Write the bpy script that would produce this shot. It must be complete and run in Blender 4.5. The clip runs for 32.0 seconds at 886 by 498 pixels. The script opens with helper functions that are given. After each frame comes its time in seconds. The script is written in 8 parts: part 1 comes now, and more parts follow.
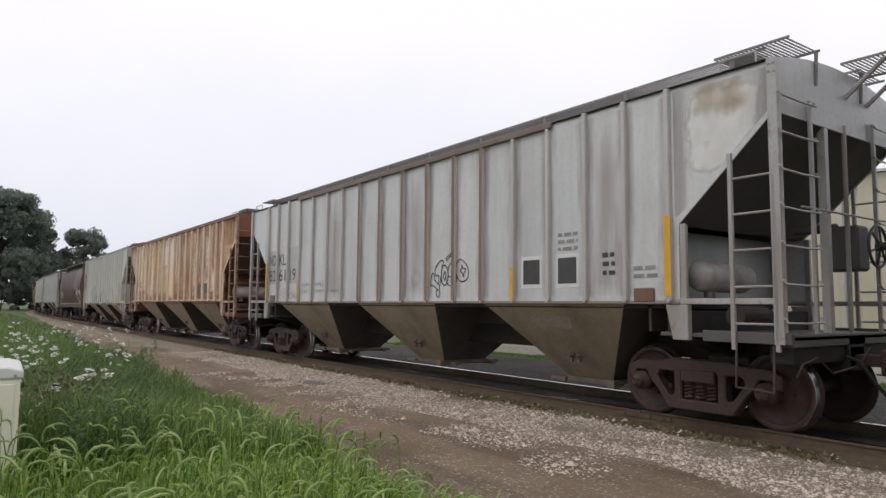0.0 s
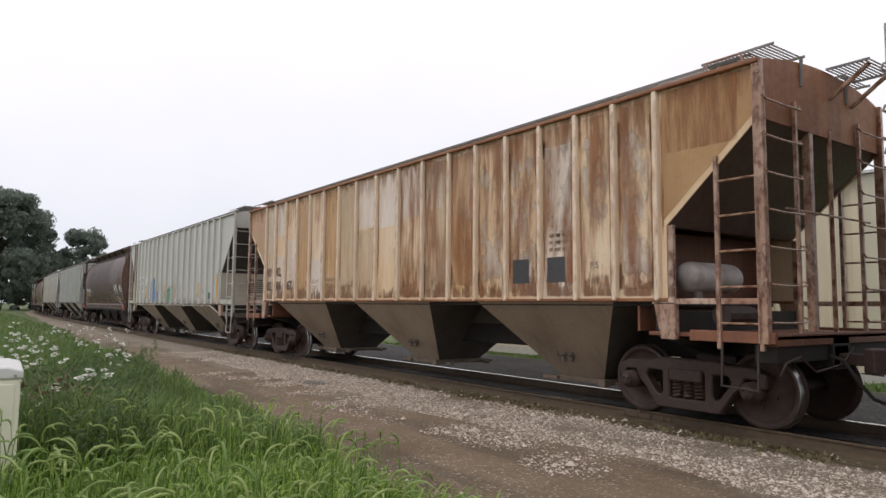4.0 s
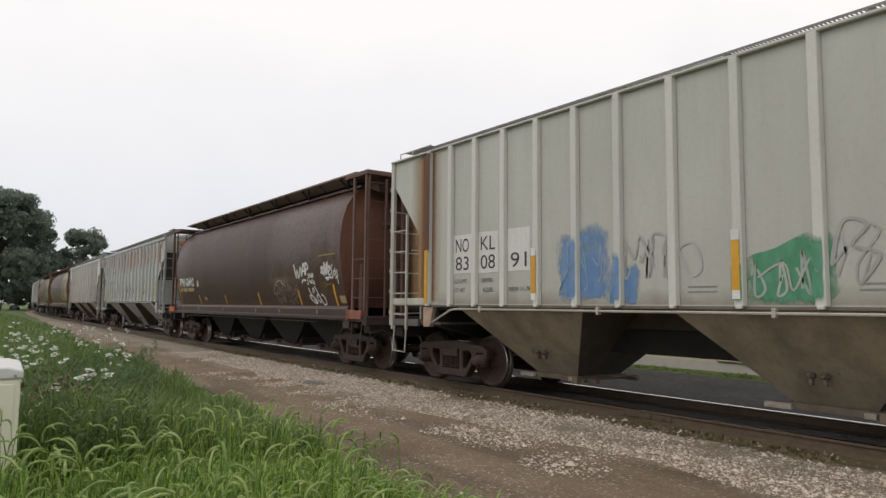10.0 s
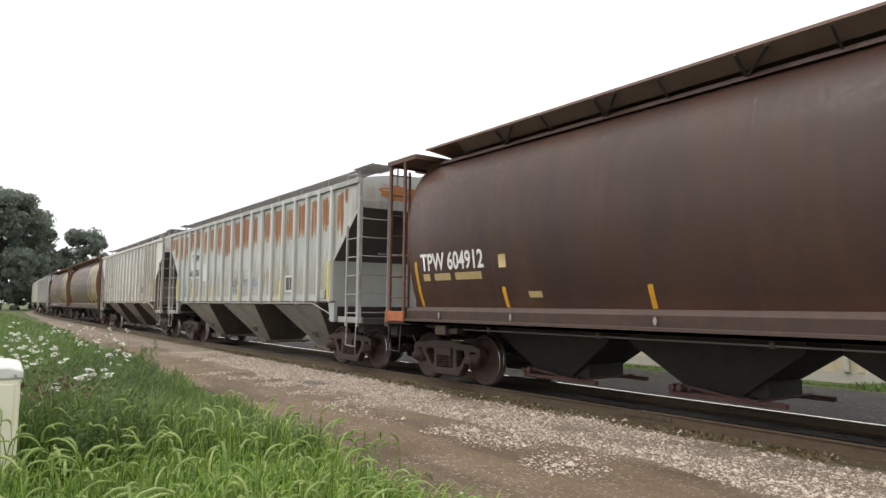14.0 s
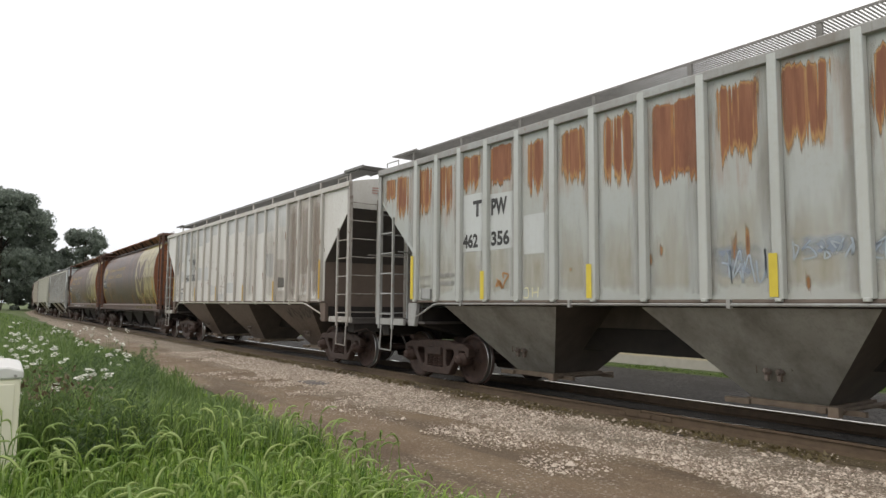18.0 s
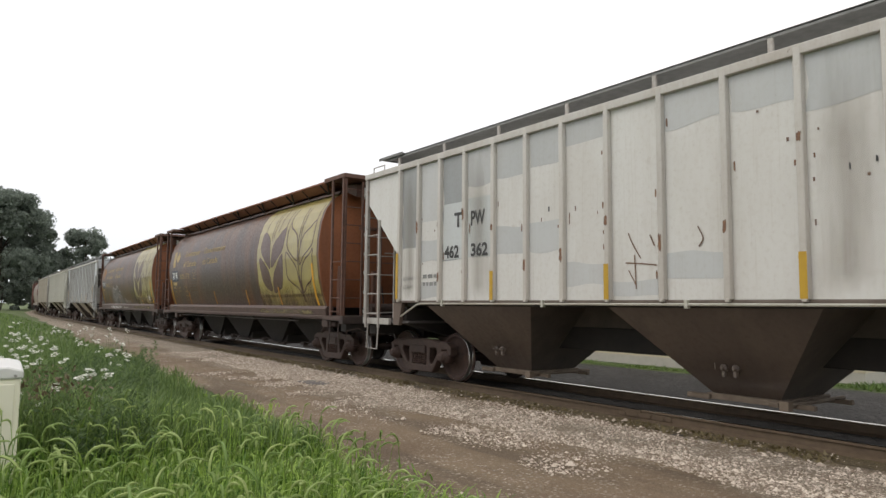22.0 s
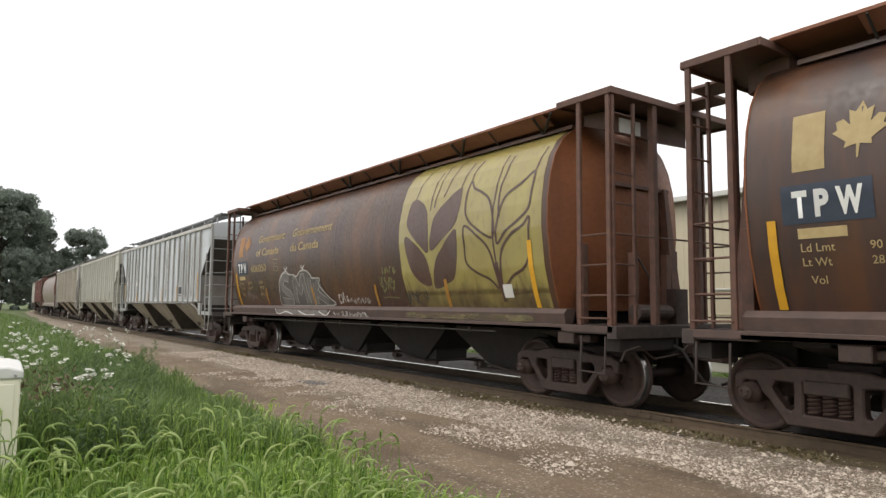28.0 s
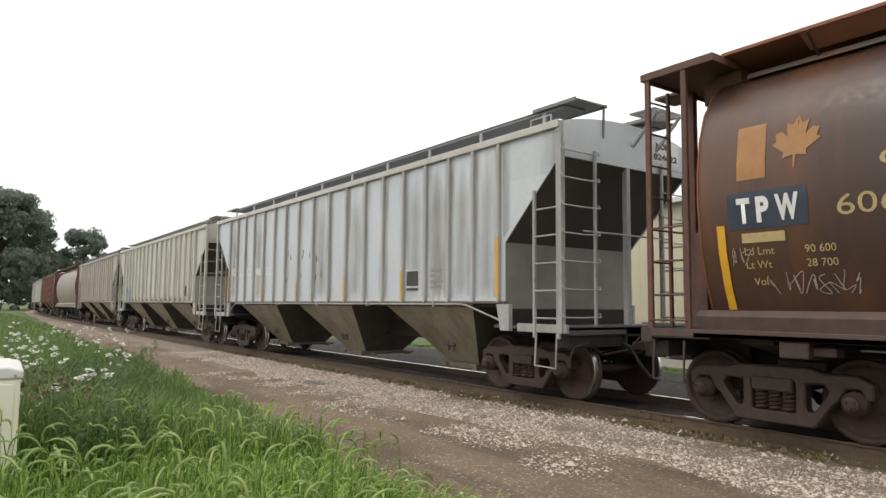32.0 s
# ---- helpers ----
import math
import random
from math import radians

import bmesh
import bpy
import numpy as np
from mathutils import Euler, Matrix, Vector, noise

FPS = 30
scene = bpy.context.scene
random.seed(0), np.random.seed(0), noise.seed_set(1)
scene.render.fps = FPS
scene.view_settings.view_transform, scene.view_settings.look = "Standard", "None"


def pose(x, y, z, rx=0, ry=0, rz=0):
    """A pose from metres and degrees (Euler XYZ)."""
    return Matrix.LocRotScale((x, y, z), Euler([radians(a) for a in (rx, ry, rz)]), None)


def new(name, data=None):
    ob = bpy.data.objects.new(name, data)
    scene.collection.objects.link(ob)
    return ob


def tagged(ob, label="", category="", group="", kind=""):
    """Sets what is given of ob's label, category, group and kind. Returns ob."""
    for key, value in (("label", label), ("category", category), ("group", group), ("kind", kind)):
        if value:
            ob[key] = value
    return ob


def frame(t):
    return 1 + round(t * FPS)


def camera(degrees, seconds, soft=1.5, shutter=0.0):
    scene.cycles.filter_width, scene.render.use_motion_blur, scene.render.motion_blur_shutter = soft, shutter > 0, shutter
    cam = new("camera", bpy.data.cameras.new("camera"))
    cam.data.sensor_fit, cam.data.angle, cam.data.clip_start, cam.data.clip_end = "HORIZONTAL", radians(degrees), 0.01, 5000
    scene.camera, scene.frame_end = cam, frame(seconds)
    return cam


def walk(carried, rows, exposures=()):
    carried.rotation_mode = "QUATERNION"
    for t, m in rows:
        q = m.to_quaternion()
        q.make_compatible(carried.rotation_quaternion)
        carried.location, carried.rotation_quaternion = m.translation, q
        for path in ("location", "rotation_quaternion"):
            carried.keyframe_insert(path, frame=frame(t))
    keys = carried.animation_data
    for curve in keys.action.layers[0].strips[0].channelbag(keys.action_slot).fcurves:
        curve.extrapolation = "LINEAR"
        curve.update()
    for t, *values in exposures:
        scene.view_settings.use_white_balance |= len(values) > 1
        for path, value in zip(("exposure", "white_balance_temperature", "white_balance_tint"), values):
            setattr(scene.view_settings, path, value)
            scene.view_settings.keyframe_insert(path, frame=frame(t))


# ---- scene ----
import itertools

# The track runs along x; the train rolls towards +x. Rail tops are at z = 0.
LENS = 66.32
cam = camera(LENS, 32.0, soft=1.45)
STAND = pose(0, 0, 1.45, 94.82, 0, 54.18) @ pose(0, 0, 0, 0, 0, 0.5)
walk(cam, [(0, STAND), (32, STAND)], exposures=[
    (0, 0.0, 6480, 15), (3.5, 0.05, 6520, 15), (7, 0.1, 6700, 14), (8, 0.02, 6700, 12), (10.2, -0.04, 6720, 12), (11, 0.28, 6740, 11), (12.2, 0.5, 6780, 11), (14.0, 0.6, 6800, 11), (16.5, 0.3, 6800, 11), (21, 0.28, 6780, 11),
    (23.5, 0.28, 6700, 11), (25.5, 0.42, 6800, 11), (28, 0.5, 6820, 11), (32, 0.48, 6820, 11)])

# ---- overcast daylight ----
SUN_UP, SUN_ROUND = radians(52), radians(200)
world = bpy.data.worlds.new("overcast_sky")
scene.world = world
world.use_nodes = True
wn = world.node_tree
wn.nodes.clear()
w_out = wn.nodes.new("ShaderNodeOutputWorld")
w_bg = wn.nodes.new("ShaderNodeBackground")
w_sky = wn.nodes.new("ShaderNodeTexSky")
w_sky.sky_type, w_sky.sun_disc = "NISHITA", False
w_sky.sun_elevation, w_sky.sun_rotation = SUN_UP, SUN_ROUND
w_gain = wn.nodes.new("ShaderNodeVectorMath")
w_gain.operation = "SCALE"
w_gain.inputs["Scale"].default_value = 0.10
wn.links.new(w_sky.outputs[0], w_gain.inputs[0])
w_tc = wn.nodes.new("ShaderNodeTexCoord")
w_sep = wn.nodes.new("ShaderNodeSeparateXYZ")
wn.links.new(w_tc.outputs["Generated"], w_sep.inputs[0])
w_ramp = wn.nodes.new("ShaderNodeValToRGB")
w_ramp.color_ramp.elements[0].position, w_ramp.color_ramp.elements[0].color = 0.0, (0.69, 0.73, 0.785, 1)
w_ramp.color_ramp.elements[1].position, w_ramp.color_ramp.elements[1].color = 0.38, (1.0, 1.0, 1.0, 1)
e = w_ramp.color_ramp.elements.new(0.16)
e.color = (0.81, 0.84, 0.89, 1)
w_noise = wn.nodes.new("ShaderNodeTexNoise")
w_noise.inputs["Scale"].default_value, w_noise.inputs["Detail"].default_value = 2.2, 4
wn.links.new(w_tc.outputs["Generated"], w_noise.inputs["Vector"])
w_add = wn.nodes.new("ShaderNodeMath")
w_add.operation = "MULTIPLY_ADD"
w_add.inputs[1].default_value, w_add.inputs[2].default_value = 0.34, -0.17
wn.links.new(w_noise.outputs["Fac"], w_add.inputs[0])
w_sum = wn.nodes.new("ShaderNodeMath")
wn.links.new(w_sep.outputs["Z"], w_sum.inputs[0])
wn.links.new(w_add.outputs[0], w_sum.inputs[1])
wn.links.new(w_sum.outputs[0], w_ramp.inputs[0])
w_mix = wn.nodes.new("ShaderNodeMix")
w_mix.data_type = "RGBA"
w_mix.inputs["Factor"].default_value = 0.93
wn.links.new(w_gain.outputs[0], w_mix.inputs["A"])
wn.links.new(w_ramp.outputs[0], w_mix.inputs["B"])
wn.links.new(w_mix.outputs["Result"], w_bg.inputs["Color"])
w_bg.inputs["Strength"].default_value = 1.06
wn.links.new(w_bg.outputs[0], w_out.inputs[0])

sun = new("sun", bpy.data.lights.new("sun", "SUN"))
sun.data.energy, sun.data.angle, sun.data.color = 0.7, radians(25), (1, 0.98, 0.94)
sun.rotation_euler = (radians(38), 0, radians(-20))


# ---- materials ----
def rgba(c):
    return (c[0], c[1], c[2], 1)


class Nodes:
    """Short forms for building a node material."""

    def __init__(self, name, rough=0.6, metal=0.0):
        self.m = bpy.data.materials.new(name)
        self.m.use_nodes = True
        self.t = self.m.node_tree
        self.b = self.t.nodes["Principled BSDF"]
        self.b.inputs["Roughness"].default_value = rough
        self.b.inputs["Metallic"].default_value = metal
        self.tc = self.t.nodes.new("ShaderNodeTexCoord")
        self.obj = self.tc.outputs["Object"]

    def put(self, socket, value):
        if isinstance(value, bpy.types.NodeSocket):
            self.t.links.new(value, socket)
        elif isinstance(value, (tuple, list)) and len(value) == 3 and socket.type == "RGBA":
            socket.default_value = rgba(value)
        else:
            socket.default_value = value

    def scaled(self, s, vec=None):
        n = self.t.nodes.new("ShaderNodeMapping")
        n.inputs["Scale"].default_value = s
        self.t.links.new(vec or self.obj, n.inputs["Vector"])
        return n.outputs[0]

    def noise(self, scale, vec=None, detail=4, seed=0.0, rough=0.55):
        n = self.t.nodes.new("ShaderNodeTexNoise")
        n.noise_dimensions = "4D"
        n.inputs["Scale"].default_value, n.inputs["Detail"].default_value = scale, detail
        n.inputs["Roughness"].default_value, n.inputs["W"].default_value = rough, seed
        self.t.links.new(vec or self.obj, n.inputs["Vector"])
        return n.outputs["Fac"]

    def step(self, v, a, b, lo=0.0, hi=1.0):
        n = self.t.nodes.new("ShaderNodeMapRange")
        n.inputs["From Min"].default_value, n.inputs["From Max"].default_value = a, b
        n.inputs["To Min"].default_value, n.inputs["To Max"].default_value = lo, hi
        self.t.links.new(v, n.inputs["Value"])
        return n.outputs[0]

    def math(self, op, a, b=0.0):
        n = self.t.nodes.new("ShaderNodeMath")
        n.operation = op
        self.put(n.inputs[0], a)
        self.put(n.inputs[1], b)
        return n.outputs[0]

    def mix(self, f, a, b, mode="MIX"):
        n = self.t.nodes.new("ShaderNodeMix")
        n.data_type, n.blend_type = "RGBA", mode
        self.put(n.inputs["Factor"], f)
        self.put(n.inputs["A"], a)
        self.put(n.inputs["B"], b)
        return n.outputs["Result"]

    def axis(self, k, vec=None):
        n = self.t.nodes.new("ShaderNodeSeparateXYZ")
        self.t.links.new(vec or self.obj, n.inputs[0])
        return n.outputs[k]

    def rand(self):
        return self.t.nodes.new("ShaderNodeObjectInfo").outputs["Random"]

    def island(self):
        return self.t.nodes.new("ShaderNodeNewGeometry").outputs["Random Per Island"]

    def place(self):
        return self.t.nodes.new("ShaderNodeNewGeometry").outputs["Position"]

    def bump(self, h, strength=0.3, dist=0.01):
        n = self.t.nodes.new("ShaderNodeBump")
        n.inputs["Strength"].default_value, n.inputs["Distance"].default_value = strength, dist
        self.t.links.new(h, n.inputs["Height"])
        self.t.links.new(n.outputs[0], self.b.inputs["Normal"])

    def done(self, colour, rough=None):
        self.put(self.b.inputs["Base Color"], colour)
        if rough is not None:
            self.put(self.b.inputs["Roughness"], rough)
        return self.m


def paint(name, base, fade, dirt, streaks=0.5, rust=None, rust_amount=0.0, band=None, seed=0.0, rough=0.4, band_amount=0.0, stripes=None, grain=1.0, coat=0.25):
    """Weathered paint on steel: faded patches, run-down streaks, rust, and a band of rust runs between two heights."""
    n = Nodes(name, rough)
    big = n.noise(0.45, detail=3, seed=seed)
    streak = n.noise(1.0, n.scaled((2.4, 2.4, 0.22)), 6, seed + 1, 0.62)
    fine = n.noise(14, detail=5, seed=seed + 2)
    c = n.mix(n.step(big, 0.38, 0.66), base, fade)
    c = n.mix(n.step(streak, 0.45, 0.78, 0, streaks), c, dirt)
    c = n.mix(n.step(fine, 0.5, 0.8, 0, 0.3), c, dirt)
    wash = n.noise(1.1, n.scaled((1, 1, 0.5)), 5, seed + 8, 0.6)
    c = n.mix(n.step(wash, 0.48, 0.7, 0, 0.45 * streaks + 0.1), c, dirt)
    if rust:
        blot = n.noise(2.2 * grain, n.scaled((1, 1, 0.55)), 6, seed + 3, 0.65)
        k = n.step(blot, 0.66 - 0.2 * rust_amount, 0.74 - 0.14 * rust_amount, 0, min(1, 0.35 + rust_amount))
        c = n.mix(k, c, rust)
        if band:
            run = n.noise(1.0, n.scaled((7.0, 7.0, 0.55)), 4, seed + 4, 0.6)
            z = n.math("ADD", n.axis(2), n.step(n.noise(1.0, n.scaled((3.5, 3.5, 0.1)), 3, seed + 5), 0.3, 0.7, -0.35, 0.35))
            zone = n.math("MULTIPLY", n.step(z, band[0], band[0] + 0.18), n.step(z, band[1] - 0.1, band[1], 1, 0))
            c = n.mix(n.math("MULTIPLY", zone, n.step(run, 0.46, 0.56, 0, band_amount)), c, rust)
    if stripes:
        wide = n.noise(1.0, n.scaled((1.3, 1.3, 0.22)), 4, seed + 9, 0.6)
        c = n.mix(n.step(wide, 0.44, 0.62, 0, 0.9), c, stripes[0])
        c = n.mix(n.step(n.noise(1.0, n.scaled((1.3, 1.3, 0.25)), 4, seed + 10, 0.6), 0.52, 0.7, 0, 0.7), c, stripes[1])
    speck = n.noise(30, n.scaled((1, 1, 0.6)), 4, seed + 11, 0.7)
    c = n.mix(n.step(speck, 0.56, 0.72, 0, 0.35), c, dirt)
    thin = n.noise(1.0, n.scaled((34, 34, 0.9)), 3, seed + 12, 0.6)
    c = n.mix(n.step(thin, 0.55, 0.75, 0, 0.28), c, dirt)
    chip = n.noise(1.0, n.scaled((26, 26, 13)), 3, seed + 13, 0.6)
    c = n.mix(n.math("MULTIPLY", n.step(chip, 0.7, 0.74, 0, 0.7), n.step(wash, 0.44, 0.6, 0.25, 1.0)), c, tuple(0.45 * v for v in dirt))
    v = n.step(n.rand(), 0, 1, 0.86, 1.0)
    c = n.mix(1.0, c, n.comb(v), "MULTIPLY")
    n.b.inputs["Coat Weight"].default_value, n.b.inputs["Coat Roughness"].default_value = coat, 0.32
    n.bump(n.noise(5, detail=4, seed=seed + 6), 0.12, 0.02)
    return n.done(c, n.step(fine, 0.3, 0.7, rough - 0.1, rough + 0.15))


def decal(name, a, b, side=0.2, foot=0.2, head=0.2, ragged=0.6, run=(6, 6, 0.8), grip=(0.35, 0.5), seed=0.0, cover=1.0, core=None, rim=False, slits=0.0, span=0.6):
    """A thin stain or spray coat whose edges fray out: a over b, thinning towards the sides, the foot and the head of its field."""
    n = Nodes(name, 0.65)
    g = n.tc.outputs["Generated"]
    gx, gz = n.axis(0, g), n.axis(2, g)
    ex = n.math("MULTIPLY", n.step(gx, 0, side), n.step(gx, 1 - side, 1, 1, 0))
    ez = n.math("MULTIPLY", n.step(gz, 0, foot), n.step(gz, 1 - head, 1, 1, 0))
    m = n.math("MULTIPLY", n.math("SUBTRACT", 1.0, ex) if rim else ex, ez)
    f = n.noise(1.0, n.scaled(run), 5, seed, 0.62)
    v = n.math("ADD", m, n.step(f, 0.25, 0.75, -ragged, ragged))
    if slits:
        v = n.math("SUBTRACT", v, n.step(n.noise(1.0, n.scaled((17, 17, 0.35)), 3, seed + 5), 0.5, 0.66, 0, slits))
    al = n.math("MULTIPLY", n.step(v, grip[0], grip[1]), cover)
    c = n.mix(n.step(n.noise(1.0, n.scaled((run[0] * 1.7, run[1], run[2] * 1.7)), 5, seed + 3), 0.38, 0.64), a, b)
    if core:
        deep = n.mix(n.step(n.noise(1.0, n.scaled((run[0] * 0.8, run[1], run[2] * 1.2)), 6, seed + 7, 0.7), 0.38, 0.66), core, tuple(v * w for v, w in zip(core, (1.5, 1.75, 1.8))))
        c = n.mix(n.step(v, grip[1], grip[1] + span), c, deep)
    n.done(c)
    tr = n.t.nodes.new("ShaderNodeBsdfTransparent")
    mx = n.t.nodes.new("ShaderNodeMixShader")
    n.t.links.new(al, mx.inputs[0])
    n.t.links.new(tr.outputs[0], mx.inputs[1])
    n.t.links.new(n.b.outputs[0], mx.inputs[2])
    n.t.links.new(mx.outputs[0], n.t.nodes["Material Output"].inputs[0])
    return n.m


def comb(self, v):
    n = self.t.nodes.new("ShaderNodeCombineColor")
    for k in range(3):
        self.t.links.new(v, n.inputs[k])
    return n.outputs[0]


Nodes.comb = comb


def plain(name, a, b, scale=6.0, rough=0.6, metal=0.0, bump=0.15, vary=0.1):
    """A surface of two near shades, mottled at two scales."""
    n = Nodes(name, rough, metal)
    f = n.noise(scale, detail=6)
    c = n.mix(n.step(f, 0.3, 0.7), a, b)
    c = n.mix(n.step(n.noise(scale * 0.12, detail=2, seed=3), 0.4, 0.7, 0, 0.5), c, b)
    c = n.mix(1.0, c, n.comb(n.step(n.rand(), 0, 1, 1 - vary, 1 + vary)), "MULTIPLY")
    n.bump(f, bump, 0.01)
    return n.done(c)


RUST = (0.235, 0.075, 0.03)
M = {}
M["truck_iron"] = plain("truck_iron", (0.02, 0.0125, 0.01), (0.053, 0.03, 0.0225), 13, 0.66)
M["platform_iron"] = plain("platform_iron", (0.022, 0.0165, 0.015), (0.055, 0.038, 0.032), 9, 0.66)
M["wheel_rust"] = plain("wheel_rust", (0.027, 0.0158, 0.0128), (0.061, 0.033, 0.025), 9, 0.7)
M["tread"] = plain("tread", (0.5, 0.5, 0.5), (0.62, 0.62, 0.62), 12, 0.28, 1.0, 0.03)
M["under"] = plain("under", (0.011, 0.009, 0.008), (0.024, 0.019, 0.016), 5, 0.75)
# far darker than the bay sides: the slopes' shade is painted into the colour
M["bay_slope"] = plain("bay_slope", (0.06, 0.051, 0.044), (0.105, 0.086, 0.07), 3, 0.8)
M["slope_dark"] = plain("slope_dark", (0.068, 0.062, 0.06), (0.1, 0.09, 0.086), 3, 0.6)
M["yellow"] = plain("yellow", (0.68, 0.36, 0.02), (0.55, 0.28, 0.02), 7, 0.5)
M["ochre"] = plain("ochre", (0.5, 0.31, 0.02), (0.4, 0.24, 0.02), 7, 0.5)
M["pale_yellow"] = plain("pale_yellow", (0.72, 0.58, 0.06), (0.6, 0.47, 0.05), 7, 0.5)
M["white_mark"] = plain("white_mark", (0.72, 0.72, 0.7), (0.6, 0.6, 0.58), 9, 0.55)
M["black_mark"] = plain("black_mark", (0.025, 0.025, 0.027), (0.05, 0.05, 0.05), 9, 0.55)
M["grey_mark"] = plain("grey_mark", (0.17, 0.17, 0.17), (0.26, 0.26, 0.25), 9, 0.6)
M["rail_head"] = plain("rail_head", (0.62, 0.6, 0.58), (0.78, 0.77, 0.75), 3, 0.16, 1.0, 0.0, 0.0)
M["rail_rust"] = plain("rail_rust", (0.07, 0.047, 0.03), (0.115, 0.08, 0.05), 8, 0.8)
M["tie"] = plain("tie", (0.045, 0.037, 0.03), (0.09, 0.074, 0.06), 6, 0.9, 0, 0.6, 0.25)


# ---- mesh helpers ----
from mathutils import geometry


def box(bm, x0, x1, y0, y1, z0, z1):
    v = [bm.verts.new((x, y, z)) for x in (x0, x1) for y in (y0, y1) for z in (z0, z1)]
    for f in ((0, 1, 3, 2), (4, 6, 7, 5), (0, 4, 5, 1), (2, 3, 7, 6), (0, 2, 6, 4), (1, 5, 7, 3)):
        bm.faces.new([v[k] for k in f])


def prism(bm, outline, axis, a, b):
    """A polygon, as pairs, drawn out along x, y or z from a to b."""
    def at(p, d):
        return {"x": (d, p[0], p[1]), "y": (p[0], d, p[1]), "z": (p[0], p[1], d)}[axis]
    lo = [bm.verts.new(at(p, a)) for p in outline]
    hi = [bm.verts.new(at(p, b)) for p in outline]
    n = len(outline)
    bm.faces.new(lo[::-1])
    bm.faces.new(hi)
    for k in range(n):
        bm.faces.new((lo[k], lo[(k + 1) % n], hi[(k + 1) % n], hi[k]))


def tube(bm, points, r, sides=6):
    """A round bar along a bent line."""
    rings = []
    pts = [Vector(p) for p in points]
    for k, p in enumerate(pts):
        d = (pts[min(k + 1, len(pts) - 1)] - pts[max(k - 1, 0)]).normalized()
        u = d.orthogonal().normalized() if not rings else (u - d * u.dot(d)).normalized()
        w = d.cross(u)
        rings.append([bm.verts.new(p + r * (u * math.cos(a) + w * math.sin(a))) for a in (2 * math.pi * j / sides for j in range(sides))])
    for a, b in zip(rings, rings[1:]):
        for j in range(sides):
            bm.faces.new((a[j], a[(j + 1) % sides], b[(j + 1) % sides], b[j]))
    bm.faces.new(rings[0][::-1])
    bm.faces.new(rings[-1])


def lathe(bm, profile, sides=28):
    """A profile of (radius, y) turned round the y axis."""
    rings = []
    for r, y in profile:
        rings.append([bm.verts.new((r * math.cos(a), y, r * math.sin(a))) for a in (2 * math.pi * j / sides for j in range(sides))])
    for a, b in zip(rings, rings[1:]):
        for j in range(sides):
            bm.faces.new((a[j], b[j], b[(j + 1) % sides], a[(j + 1) % sides]))
    bm.faces.new(rings[0])
    bm.faces.new(rings[-1][::-1])


def sheet(bm, rows):
    """A skin over rows of points."""
    vs = [[bm.verts.new(p) for p in r] for r in rows]
    for a, b in zip(vs, vs[1:]):
        for k in range(len(a) - 1):
            bm.faces.new((a[k], a[k + 1], b[k + 1], b[k]))


MESHES = {}


def shape(key, build, bevel=0.0, smooth=False):
    """One mesh for each key; alike parts share it."""
    if key not in MESHES:
        bm = bmesh.new()
        build(bm)
        bmesh.ops.recalc_face_normals(bm, faces=bm.faces)
        if bevel:
            bmesh.ops.bevel(bm, geom=[e for e in bm.edges if len(e.link_faces) == 2 and e.calc_face_angle(0) > 0.6],
                            offset=bevel, segments=1, affect="EDGES")
        me = bpy.data.meshes.new(key)
        bm.to_mesh(me)
        bm.free()
        if smooth:
            for p in me.polygons:
                p.use_smooth = True
        me.materials.append(None)
        MESHES[key] = me
    return MESHES[key]


def part(name, me, material, parent=None, label="", at=None):
    ob = new(name, me)
    ob.material_slots[0].link = "OBJECT"
    ob.material_slots[0].material = material
    ob.parent = parent
    if at is not None:
        ob.matrix_basis = at
    if label:
        tagged(ob, label)
    return ob


# ---- the line of the track ----
STEP = 0.5


def bend(s):
    """How the line turns away from the straight, in radians, s metres along it."""
    a = 0.0
    if s < -24:
        a += 0.02 * min(1, (-24 - s) / 16)
    if s < -80:
        a += (min(-80 - s, 70)) / 860
    if s < -150:
        a += (min(-150 - s, 160)) / 340
    return a


TRACK_Y = 8.9
LINE = {0: (0.0, TRACK_Y)}
for k in range(0, 760):
    x, y = LINE[-k]
    a = bend(-k * STEP)
    LINE[-k - 1] = (x - STEP * math.cos(a), y + STEP * math.sin(a))


def on_line(s):
    """The place s metres along the track; the train rolls towards larger s."""
    if s >= 0:
        return (s, TRACK_Y)
    k = math.floor(s / STEP)
    f = s / STEP - k
    a, b = LINE[k], LINE[min(k + 1, 0)]
    return (a[0] + (b[0] - a[0]) * f, a[1] + (b[1] - a[1]) * f)


def beside(s, off, z=0.0):
    """A place off metres to the far side of the track's middle."""
    x, y = on_line(s)
    a = bend(s)
    return (x + off * math.sin(a), y + off * math.cos(a), z)


def rolled(t):
    """How far the slowing train has come after t seconds."""
    return 4.36 * t - 0.0025 * t * t


# ---- ground, gravel, track ----
def ground_material():
    n = Nodes("meadow_ground", 0.95)
    p = n.place()
    f, g = n.noise(0.35, p, 5), n.noise(9, p, 5, 2)
    c = n.mix(n.step(f, 0.35, 0.65), (0.05, 0.085, 0.022), (0.085, 0.12, 0.035))
    c = n.mix(n.step(g, 0.45, 0.75, 0, 0.6), c, (0.12, 0.11, 0.05))
    n.bump(g, 0.6, 0.05)
    return n.done(c)


